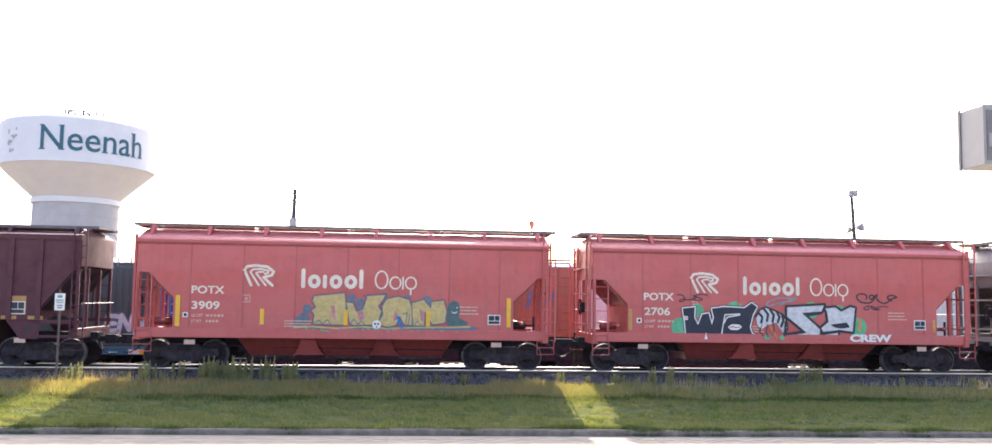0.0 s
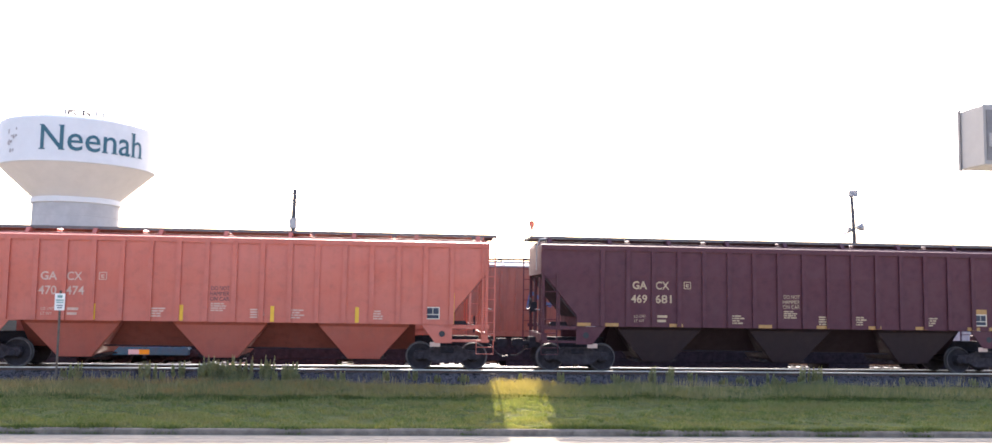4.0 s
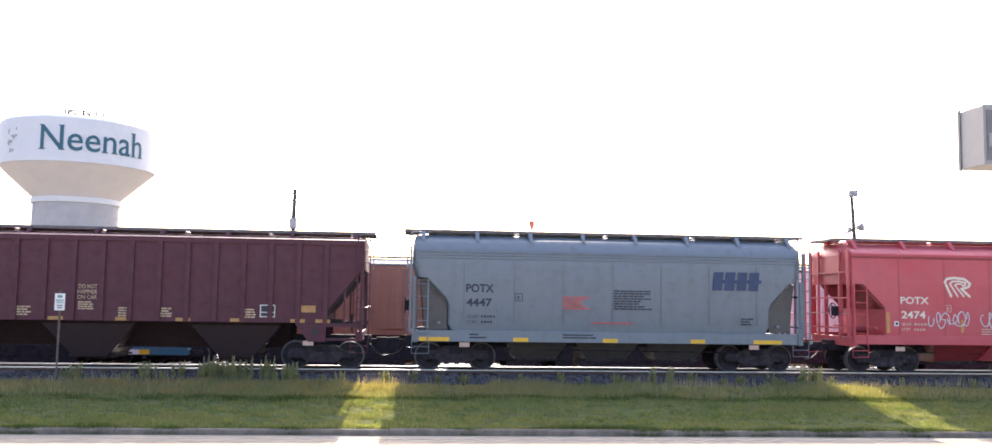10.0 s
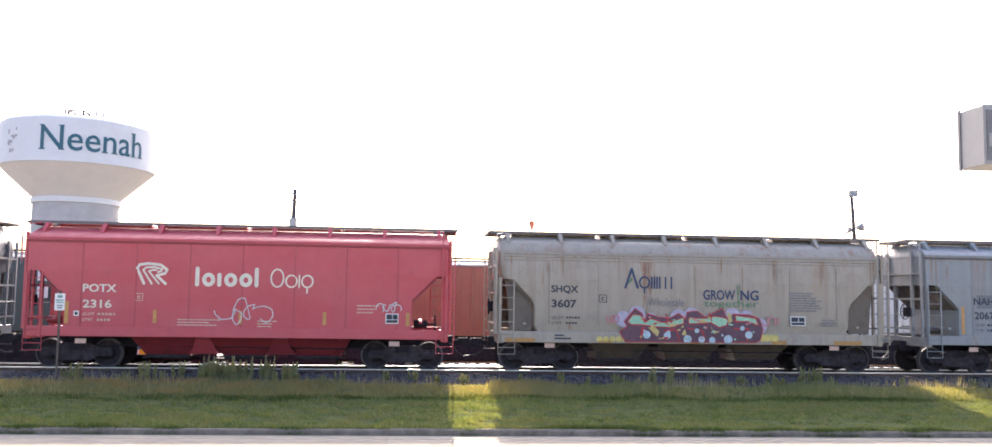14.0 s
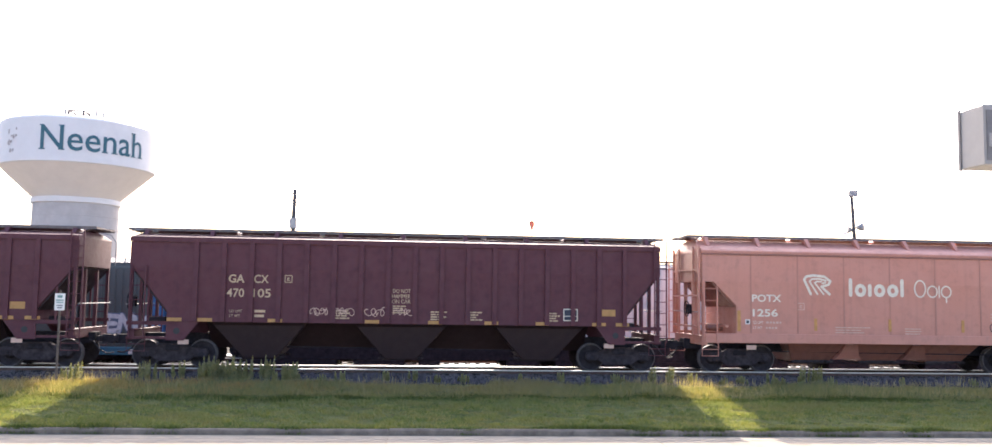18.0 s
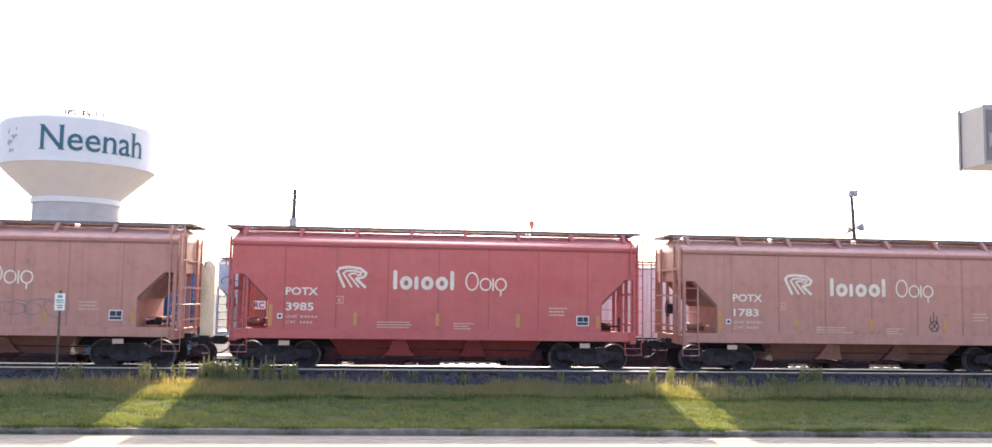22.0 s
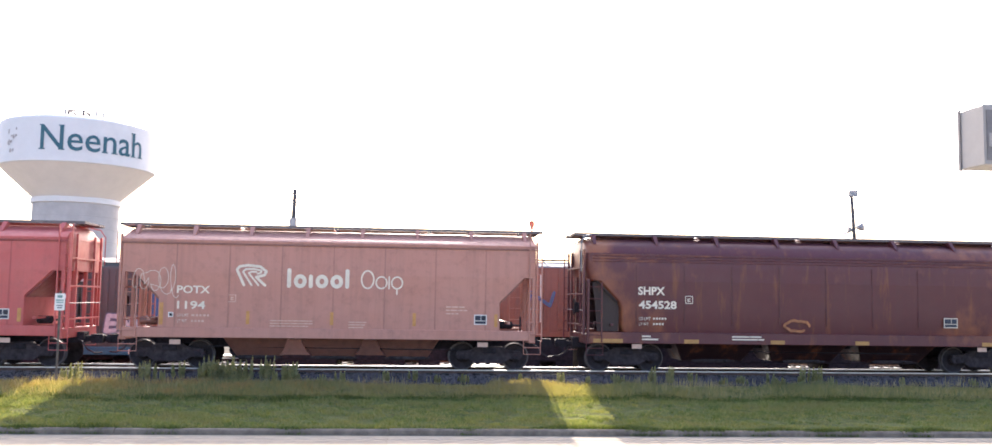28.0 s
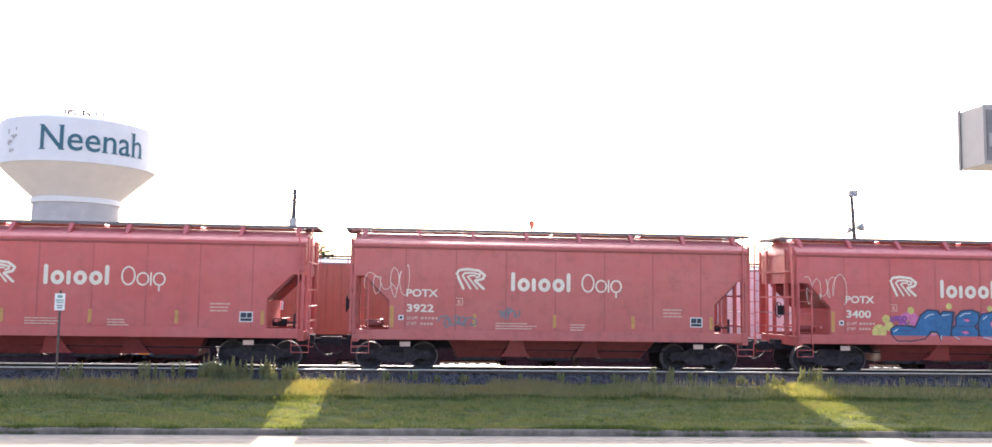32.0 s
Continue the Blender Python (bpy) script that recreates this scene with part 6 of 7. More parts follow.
blue = [[(336, 154), (355, 167), (397, 167), (425, 162), (446, 204), (471, 222), (503, 220), (517, 205), (527, 218), (563, 216), (560, 184), (550, 118), (518, 118), (507, 145), (482, 149), (461, 124), (412, 115), (359, 115), (341, 133)],
        [(574, 199), (595, 220), (631, 224), (658, 214), (660, 186), (642, 168), (656, 151), (653, 126), (624, 117), (582, 119), (557, 136), (556, 157), (574, 171)], [(656, 186), (670, 210), (710, 218), (742, 208), (752, 173), (742, 138), (717, 119), (681, 120), (658, 140)],
        [(757, 198), (782, 219), (818, 212), (829, 188), (818, 167), (829, 146), (818, 121), (775, 119), (753, 138), (749, 166)], [(836, 199), (876, 203), (887, 215), (985, 220), (978, 190), (959, 120), (923, 121), (912, 147), (898, 120), (854, 120), (843, 153)]]
painted(c, "spray_field", "g_plum", [[(u + 9, max(106, v + 3)) for u, v in ring] for ring in blue], X, y - 0.005)
lined(c, "g_navy", blue, X, y - 0.007, 0.065)
painted(c, "spray_field", "g_bright_blue", blue, X, y - 0.010, "swollen blue letters with pale shines")
lined(c, "g_night", blue, X, y - 0.0125, 0.04)
painted(c, "spray_field", "g_pink", [[(599, 192), (617, 196), (627, 187), (613, 183)], [(588, 150), (613, 154), (624, 145), (606, 140)], [(699, 183), (710, 188), (717, 169), (706, 162)], [(785, 191), (807, 195), (811, 182), (789, 182)]], X, y - 0.014)
lined(c, "g_navy", [[(599, 192), (617, 196), (627, 187)], [(580, 168), (610, 166), (640, 168)], [(588, 150), (613, 154), (624, 145)], [(785, 191), (807, 195), (811, 182)], [(770, 158), (800, 166), (818, 167)], [(372, 152), (400, 150), (430, 158)], [(699, 183), (710, 188), (717, 169)]], X, y - 0.016, 0.03, False)
lined(c, "g_ice", [[(460, 194), (476, 206), (492, 208)], [(524, 205), (549, 207)], [(588, 202), (606, 212), (627, 213)], [(567, 132), (585, 123)], [(674, 193), (688, 204)], [(766, 198), (785, 208)], [(898, 203), (941, 209)], [(851, 188), (861, 157)], [(348, 147), (361, 156)], [(674, 130), (703, 125)], [(519, 135), (518, 121)]], X, y - 0.018, 0.035, False)
scrawl(c, X(3.38), X(3.95), 1.75, 2.02, "g_purple", y - 0.012, 60, 0.06, 12)
scrawl(c, X(10.0), X(11.2), 1.10, 1.30, "g_purple", y - 0.006, 61, 0.03, 16)
scrawl(c, X(1.8), X(2.6), 1.14, 1.30, "g_black", y, 62, 0.03, 12)
scrawl(c, X(0.3), X(1.7), 2.3, 3.5, "cream", y, 54, 0.016, 22)
c, X, y = sign_car(-408.79, "red_dull", "3922", "red covered hopper car with faint grey tags", 37)
scrawl(c, X(0.4), X(1.8), 2.3, 3.5, "cream", y, 55, 0.016, 22)
scrawl(c, X(2.9), X(4.0), 1.45, 1.85, "grey_ink", y, 56, 0.05)
scrawl(c, X(4.8), X(5.5), 1.7, 2.1, "grey_ink", y, 57, 0.05)
sign_car(-423.62, "red", "3560", "red covered hopper car with rust runs below the roof", 38)

# ---- parked cars on the siding ----


def parked_box(x0, x1, colour, label, ribs, blocks=((0.22, 0.78),), roof_mat="roof_grey", trucks=True):
    """An old box car with pressed ribs, a sliding door and a ridged roof."""
    L, m = (x1 - x0) / 2, (x0 + x1) / 2
    car = thing("box_car", (m, SIDING, SRAIL + LIFT), label, "freight car", "parked box cars")
    part("body", Geo().box(-L, L, -1.45, 1.45, 1.02, 3.90, 0.02).mesh("box_body", colour), car)
    part("roof", Geo().loft([ring_plan(L + 0.02, 1.50, 3.90, .03), ring_plan(L + 0.02, 1.50, 3.96, .03), ring_plan(L, 0.15, 4.22, .03)]).mesh("box_roof", roof_mat), car)
    part("ridge_board", Geo().box(-L, L, -0.35, 0.35, 4.27, 4.33).mesh("ridge_board", "dusty_iron"), car)
    for s in range(-3, 4):
        part("roof_batten", shared("roof_batten", roof_mat, lambda g: g.loft([[(-0.03, -1.5, 3.97), (0.03, -1.5, 3.97), (0.03, -1.5, 4.0), (-0.03, -1.5, 4.0)], [(-0.03, -0.2, 4.22), (0.03, -0.2, 4.22), (0.03, -0.2, 4.27), (-0.03, -0.2, 4.27)]])), car, (s * L / 3.6, 0, 0))
    for a, b in blocks:
        part("underframe_gear", Geo().box(-L + 2 * L * a, -L + 2 * L * b, -1.3, 0.9, -0.60, -0.22, 0.03).mesh("underframe_gear", "iron"), car)
    part("underframe", Geo().box(-L, L, -1.30, 0.9, -0.24, 0.86, 0.03).mesh("underframe", "iron"), car)
    n = int(2 * L / 0.62)
    rib = shared("box_rib", colour, lambda g: g.prism([(-0.09, 1.12), (0.09, 1.12), (0.05, 3.85), (-0.05, 3.85)], -0.05, 0.0))
    for k in range(1, n):
        x = -L + 2 * L * k / n
        if ribs and abs(x) > 1.6:
            part("side_rib", rib, car, (x, -1.45, 0))
    door = part("door", Geo().box(-1.5, 1.5, -1.53, -1.46, 1.12, 3.75, 0.01).mesh("box_door", colour), car)
    for x in (-1.1, -0.4, 0.4, 1.1):
        part("door_post", shared("door_post", colour, lambda g: g.box(-0.04, 0.04, -1.57, -1.53, 1.2, 3.7)), door, (x, 0, 0))
    part("side_sill", Geo().box(-L, L, -1.48, -1.40, 0.86, 1.06).mesh("box_sill", colour), car)
    for s in (-1, 1):
        part("ladder", shared("box_ladder", colour, lambda g: [g.tube([(-.22, 0, 1.2 + .38 * k), (.22, 0, 1.2 + .38 * k)], 0.016, 5) for k in range(7)]), car, (s * (L - 0.35), -1.54, 0))
        cp = part("coupler", shared("coupler", "iron", b_coupler), car, (s * L, 0, -0.4), turn=0.0 if s > 0 else 180.0)
        if trucks:
            add_truck(car, s * (L - 2.0), [], -LIFT)
    part("centre_sill", Geo().box(-L, L, -0.3, 0.3, 0.72, 1.02).mesh("box_centre_sill", "iron"), car)
    return car, L


car, L = parked_box(-6.90, 7.30, "box_orange", "rusty orange ribbed box car parked on the siding", True, ((0.0, 0.27), (0.32, 0.475), (0.52, 0.585), (0.79, 0.895), (0.945, 1.0)))
tag_art(car, 4.9, 6.2, 2.1, 2.9, 1, "g_slate", "g_blue", -1.60, 61, "", (), 0.1)
for fx, w, words in ((-6.86, 0.54, "RC"), (-6.12, 0.54, "PE")):
    part("paint_patch", shared("mark_patch", "white", lambda g: g.plate(0, 0.54, 0, 0.36, -1.60)), car, (fx, 0, 1.90), "white patch with black lettering")
    put_text(car, words, "ink", fx + 0.06, fx + 0.48, 1.96, 2.20, -1.606, 0.02)
for fx in (-6.22, -4.8, 5.6):
    reflector(car, fx, 1.5, 0.10, 2.1, -1.56, "cream")
car, L = parked_box(7.55, 26.9, "box_white", "off-white ribbed box car parked on the siding", True, ((0.0, 0.50), (0.60, 0.70), (0.84, 1.0)))
car, L = parked_box(28.0, 44.5, "box_orange", "faded orange box car parked further along the siding", True, ((0.0, 1.0),))
car, L = parked_box(-28.0, -13.9, "box_green", "dark green-grey box car with pale slogan, parked on the siding", False, ((0.0, 1.0),))
bars(car, 5.4, 3.45, [[0.5, 0.4, 0.45], [0.45, 0.5]], 0.72, 0.48, -1.56, "white")
car, L = parked_box(-44.0, -29.1, "box_dark", "dark box car parked at the end of the siding", True, ((0.0, 1.0),))

# blue well car with a low deck, end ladders and a dark container on it
well = thing("well_car", (-11.2, SIDING, SRAIL + LIFT), "blue well car with a dark container, parked on the siding", "freight car")
part("deck", Geo().box(-2.5, 1.9, -1.35, 1.45, -0.10, 0.20, 0.03).mesh("well_deck", "teal_blue"), well)
part("side_beam", Geo().box(-2.5, 1.9, -1.50, -1.40, -0.10, 0.24, 0.02).mesh("well_beam", "teal_blue"), well)
part("bulkhead", Geo().box(0.33, 0.83, -1.48, 1.40, 0.2, 4.0, 0.03).mesh("bulkhead", "blue"), well, label="bright blue end bulkhead")
for x in (1.05, 1.70):
    part("bulkhead_post", shared("bulkhead_post", "blue", lambda g: g.box(-0.07, 0.07, -1.45, -1.35, 0.2, 3.70)), well, (x, 0, 0))
part("end_panel", Geo().box(0.85, 1.8, -0.6, -0.5, 0.2, 3.4).mesh("end_panel", "blue"), well)
for k in range(8):
    part("rung", shared("well_rung", "white", lambda g: g.tube([(-0.24, 0, 0), (0.24, 0, 0)], 0.02, 5)), well, (1.36, -1.46, 0.55 + 0.38 * k))
part("reflector", Geo().plate(-0.1, 0.32, -0.06, 0.14, -1.505).mesh("well_reflector", "yellow"), well, label="orange reflective panel")
part("reflector", Geo().plate(-0.54, -0.1, -0.06, 0.14, -1.505).mesh("well_reflector_white", "white"), well)
for s in (-1, 1):
    add_truck(well, s * 1.6 - 0.3, [], -LIFT)
box = thing("shipping_container", (-12.2, SIDING, SRAIL + LIFT + 0.2), "dark green container with scrawled white tags, on the well car", "container")
part("shell", Geo().box(-1.6, 1.25, -1.45, 1.22, 0, 3.42, 0.02).mesh("container_shell", "box_green"), box)
for k in range(10):
    part("corrugation", shared("corrugation", "box_green", lambda g: g.prism([(-0.09, 0.12), (0.09, 0.12), (0.09, 3.30), (-0.09, 3.30)], -0.03, 0.0)), box, (-1.42 + 0.28 * k, -1.45, 0))
tag_art(box, -0.6, 1.1, 0.6, 1.45, 3, "g_silver", "g_slate", -1.485, 62, "", (), 0.22)
# cars on a track further back, seen in the gap
BACK = SIDING + 4.6
back = thing("box_car", (-11.9, BACK, SRAIL + LIFT), "dark slate box car with pink and white tags, behind the siding", "freight car")
part("body", Geo().box(-3.5, 2.0, -1.45, 1.45, -0.56, 3.95, 0.02).mesh("back_body", "box_dark"), back)
part("roof", Geo().loft([ring_plan(2.75, 1.5, 3.95, .03), ring_plan(2.75, 0.2, 4.2, .03)]).mesh("back_roof", "box_dark"), back, (-0.75, 0, 0))
tag_art(back, 0.3, 1.8, 2.3, 3.3, 2, "g_pink", "g_silver", -1.47, 63, "", (), 0.2)
pale = thing("covered_hopper_car", (-9.18, BACK, SRAIL + LIFT), "pale grey covered hopper car with a black tag", "freight car")
part("body", Geo().prism([(0.04, 3.95), (0.04, 2.95), (1.35, 1.60), (1.35, 0.95), (11.0, 0.95), (11.0, 3.95)], -1.45, 1.45).mesh("pale_body", "box_white"), pale)
part("roof", Geo().loft([ring_plan(5.55, 1.5, 3.95, .03), ring_plan(5.55, 0.7, 4.22, .03)]).mesh("pale_roof", "roof_grey"), pale, (5.52, 0, 0))
part("running_board", Geo().box(-0.2, 11.2, -0.75, 0.75, 4.27, 4.32).mesh("pale_board", "galvanised"), pale)
# dark plate carries the shade under the white car's slope
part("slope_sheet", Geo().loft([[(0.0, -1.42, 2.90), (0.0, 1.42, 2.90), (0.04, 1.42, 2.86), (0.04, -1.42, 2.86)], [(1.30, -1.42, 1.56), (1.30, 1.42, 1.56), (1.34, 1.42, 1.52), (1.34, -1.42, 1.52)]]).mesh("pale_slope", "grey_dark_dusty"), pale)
part("end_panel", Geo().prism([(0.42, 0.75), (1.36, 0.75), (1.36, 1.5), (0.42, 2.4)], -0.3, 0.3).mesh("pale_panel", "box_white"), pale)
part("end_sill", Geo().box(0.0, 1.5, -1.45, 1.45, 0.55, 0.75, 0.02).mesh("pale_sill", "box_white"), pale)
for px in (0.05, 0.62):
    part("end_post", shared("pale_post", "box_white", lambda g: g.box(-0.05, 0.05, -1.46, -1.36, 0.7, 2.9)), pale, (px, 0, 0))
for k in range(6):
    part("rung", shared("pale_rung", "box_white", lambda g: g.tube([(0.05, -1.47, 0), (0.62, -1.47, 0)], 0.02, 5)), pale, (0, 0, 0.95 + 0.36 * k))
for k in range(3):
    part("hopper_bay", shared("pale_bay", "grey_dark_dusty", b_bay(2.6, 1.0, 0.6)), pale, (3.0 + 2.7 * k, 0, 0))
scrawl(pale, 0.30, 1.05, 2.75, 3.55, "g_black", -1.452, 91, 0.035, 14)
for s in (1.9, 9.2):
    add_truck(pale, s, [], -LIFT)

# ---- water tower ----
TW = Vector((-43.55, 120.0, 0.5))
tower = thing("water_tower", TW, "white water tower with blue-green town name on a ribbed grey shaft", "water tower")
part("shaft", Geo().lathe_z([(5.2, 0), (5.2, 14.1)], 64).mesh("tower_shaft", "tower_shaft", 30), tower)
for k in range(8):
    part("shaft_band", shared("shaft_band", "tower_shaft", lambda g: g.lathe_z([(5.15, 0), (5.24, 0.02), (5.24, 0.08), (5.15, 0.10)], 64, caps=False), 30), tower, (0, 0, 1.2 + 1.6 * k))
part("collar", Geo().lathe_z([(5.15, 14.05), (5.40, 14.1), (5.40, 14.7), (5.15, 14.8)], 64).mesh("tower_collar", "tower_white", 30), tower)
part("cone", Geo().lathe_z([(5.15, 14.7), (9.25, 18.55)], 72).mesh("tower_cone", "tower_cone", 30), tower)
part("tank", Geo().lathe_z([(9.25, 18.5), (9.42, 18.62), (9.42, 18.85), (9.36, 23.95), (9.1, 24.2), (8.0, 24.55), (5.5, 24.95), (3.0, 25.2), (0.3, 25.3)], 72).mesh("tower_tank", "tower_white", 30), tower)
rail = part("roof_railing", Geo().tube([(-0.9, -2.0, 26.25), (0.95, -2.0, 26.25), (0.95, 0.2, 26.25), (-0.9, 0.2, 26.25), (-0.9, -2.0, 26.25)], 0.11, 6).mesh("roof_railing", "pole_dark"), tower, label="dark steel railing round the roof hatch")
for px, py in ((-0.9, -2.0), (0.95, -2.0), (0.95, 0.2), (-0.9, 0.2)):
    part("rail_post", shared("rail_post", "pole_dark", lambda g: g.box(-0.11, 0.11, -0.11, 0.11, 25.1, 26.3)), rail, (px, py, 0))
for px, top in ((-1.6, 0.5), (2.3, 1.0), (3.2, 0.7)):
    part("antenna", shared(("antenna", top), "galvanised", lambda g: g.box(-0.10, 0.10, -0.10, 0.10, 25.0, 26.0 + top)), tower, (px, -1.2, 0))


def tower_name(words, turn0, span, z0, z1):
    me, _ = text_mesh(words, "tower_teal", 0, 1, 0, 1, 0, 0.006)
    me = me.copy()
    bm = bmesh.new()
    bm.from_mesh(me)
    feet = []  # ends of the upright strokes get serifs
    for e in bm.edges:
        a, b = e.verts[0].co, e.verts[1].co
        if abs(a.z - b.z) < 0.005 and 0.012 < abs(a.x - b.x) < 0.06 and (a.z < 0.03 or a.z > 0.93):
            feet.append((min(a.x, b.x), max(a.x, b.x), a.z))
    for x0, x1, z in feet:
        lo, hi = (z, z + 0.045) if z < 0.5 else (z - 0.045, z)
        left, right = 0.013, (0.013 if z < 0.5 else 0.004)
        bm.faces.new([bm.verts.new((px, -0.002, pz)) for px, pz in ((x0 - left, lo), (x1 + right, lo), (x1 + right, hi), (x0 - left, hi))])
    bmesh.ops.triangulate(bm, faces=bm.faces)
    for _ in range(2):
        bmesh.ops.subdivide_edges(bm, edges=[e for e in bm.edges if abs(e.verts[0].co.x - e.verts[1].co.x) > 0.03], cuts=1)
        bmesh.ops.triangulate(bm, faces=bm.faces)
    for v in bm.verts:
        a = turn0 + span * v.co.x
        z = z0 + (z1 - z0) * v.co.z
        v.co = Vector((9.46 * math.sin(a), -9.46 * math.cos(a), z))
    bm.to_mesh(me)
    bm.free()
    part("town_name", me, tower, label="blue-green lettering of the town's name")


tower_name("Neenah", radians(-7.5), radians(76.6), 19.9, 23.0)
rm = random.Random(12)
for k in range(14):
    a, z = rm.uniform(-0.66, -0.50), rm.uniform(19.8, 22.7)
    w, h = rm.uniform(0.012, 0.03), rm.uniform(0.10, 0.28)
    part("stain", Geo().add([(9.43 * math.sin(a + dx * w), -9.43 * math.cos(a + dx * w), z + dz * h) for dx, dz in ((-1, -.4), (-.2, -1), (.9, -.5), (1, .6), (.1, 1), (-.8, .7))], [(0, 1, 2, 3, 4, 5)]).mesh("tower_mark", "tower_stain"), tower)

# ---- poles, sign, lamp cabinet, flag, tree ----
pa = thing("light_pole", (-7.82, 60.0, 0.6), "slim dark pole with a small lamp arm", "pole", turn=0)
part("shaft", Geo().tube([(0, 0, 0), (0.0, 0, 7.9), (0.04, 0, 9.85)], [0.20, 0.15, 0.11], 8).mesh("pole_shaft", "pole_dark"), pa)
part("box", Geo().box(-0.24, 0.20, -0.2, 0.2, 7.2, 7.9, 0.02).mesh("pole_box", "galvanised"), pa)
part("arm", Geo().box(-0.32, 0.05, -0.04, 0.04, 9.5, 9.6).mesh("pole_arm", "pole_wood"), pa)
pb = thing("siren_pole", (31.35, 60.0, 0.6), "weathered wooden pole with pale horn speakers", "pole")
part("shaft", Geo().tube([(0.05, 0, 0), (0, 0, 7.5), (-0.16, 0, 10.7)], [0.16, 0.14, 0.11], 8).mesh("pole_shaft", "pole_dark"), pb)
part("lamp", Geo().box(-0.35, 0.25, -0.15, 0.15, 10.35, 10.8, 0.04).mesh("pole_lamp", "galvanised"), pb)
for s in (-1, 1):
    part("horn", Geo().tube([(s * 0.18, 0, 8.05 + 0.1 * s), (s * 0.35, 0, 8.05 + 0.1 * s), (s * 0.62, 0, 8.10 + 0.1 * s)], [0.12, 0.2, 0.42 if s < 0 else 0.3], 10).mesh("horn", "galvanised"), pb)

post = thing("no_parking_sign", (-10.30, 27.5, 0.70), "small white sign on a dark steel post in the weeds", "street sign")
part("post", Geo().box(-0.028, 0.028, -0.02, 0.02, 0, 2.72).mesh("sign_post", "pole_wood"), post)
part("panel", Geo().box(-0.145, 0.145, -0.032, -0.022, 2.13, 2.63, 0.002).mesh("sign_panel", "white"), post)
part("print", Geo().plate(-0.07, 0.07, 2.50, 2.58, -0.034).plate(-0.11, 0.11, 2.41, 2.45, -0.034).plate(-0.10, 0.10, 2.35, 2.38, -0.034).mesh("sign_print", "sign_green"), post)
part("print", Geo().plate(-0.09, 0.09, 2.26, 2.29, -0.034).plate(-0.07, 0.07, 2.19, 2.23, -0.034).mesh("sign_print_low", "grey_ink"), post)

cab = thing("sign_cabinet", (5.79, 8.40, -0.012), "grey metal sign cabinet on a post beside the street", "sign cabinet")
part("shell", Geo().box(0.0, 1.7, 0.0, 0.40, 4.83, 5.46, 0.012).mesh("cabinet_shell", "cabinet_grey"), cab)
part("face", Geo().box(0.03, 1.67, -0.008, 0.0, 4.88, 5.40).mesh("cabinet_face", "cabinet_dark"), cab)
part("band", Geo().box(0.05, 1.65, -0.014, -0.008, 5.02, 5.16).mesh("cabinet_band", "cabinet_grey"), cab)
part("flange", Geo().box(-0.012, 0.0, 0.37, 0.41, 4.82, 5.47).mesh("cabinet_flange", "cabinet_dark"), cab)
part("post", Geo().lathe_z([(0.06, 0), (0.06, 4.84)], 12, 0.95, 0.2).mesh("cabinet_post", "galvanised"), cab)

flag = thing("flag_pole", (8.22, 60.0, 0.6), "thin pole with a small red flag at its top", "flag")
part("pole", Geo().tube([(0, 0, 0), (0, 0, 7.9)], 0.025, 6).mesh("flag_shaft", "galvanised"), flag)
part("cloth", Geo().prism([(0.02, 7.22), (0.11, 7.52), (0.20, 7.80), (0.19, 8.00), (0.08, 8.10), (-0.09, 8.08), (-0.18, 7.96), (-0.15, 7.78), (-0.05, 7.5)], -0.02, 0.02).mesh("flag_cloth", "flag_red"), flag)

tree = thing("tree", (-6.55, 70.0, 0.5), "small leafy tree behind the parked cars", "tree")
rt = random.Random(21)
trunk = Geo().tube([(0, 0, 0), (0.1, 0, 2.0), (0.0, 0.1, 4.5)], [0.2, 0.15, 0.07], 8)
leaves = Geo()
for k in range(26):
    a, z = rt.uniform(0, 6.28), rt.uniform(2.2, 6.25)
    r = rt.uniform(0.3, 1.15) * (1.0 - abs(z - 4.2) / 4.5)
    tip = Vector((r * math.cos(a), r * math.sin(a), z + rt.uniform(0.2, 0.9)))
    trunk.tube([(0.05, 0.05, z * 0.75), tip], [0.04, 0.012], 5)
    for j in range(60):
        c0 = tip + Vector((rt.gauss(0, .36), rt.gauss(0, .36), rt.gauss(0, .3)))
        u = Vector((rt.gauss(0, 1), rt.gauss(0, 1), rt.gauss(0, 1))).normalized() * rt.uniform(.05, .11)
        w = u.cross(Vector((rt.gauss(0, 1), rt.gauss(0, 1), rt.gauss(0, 1)))).normalized() * 0.05
        leaves.add([c0 - u, c0 + w, c0 + u, c0 - w], [(0, 1, 2, 3)])
part("trunk", trunk.mesh("trunk", "bark"), tree)
part("crown", leaves.mesh("crown", "tree_leaf"), tree)

# ---- grass, weeds and stones ----


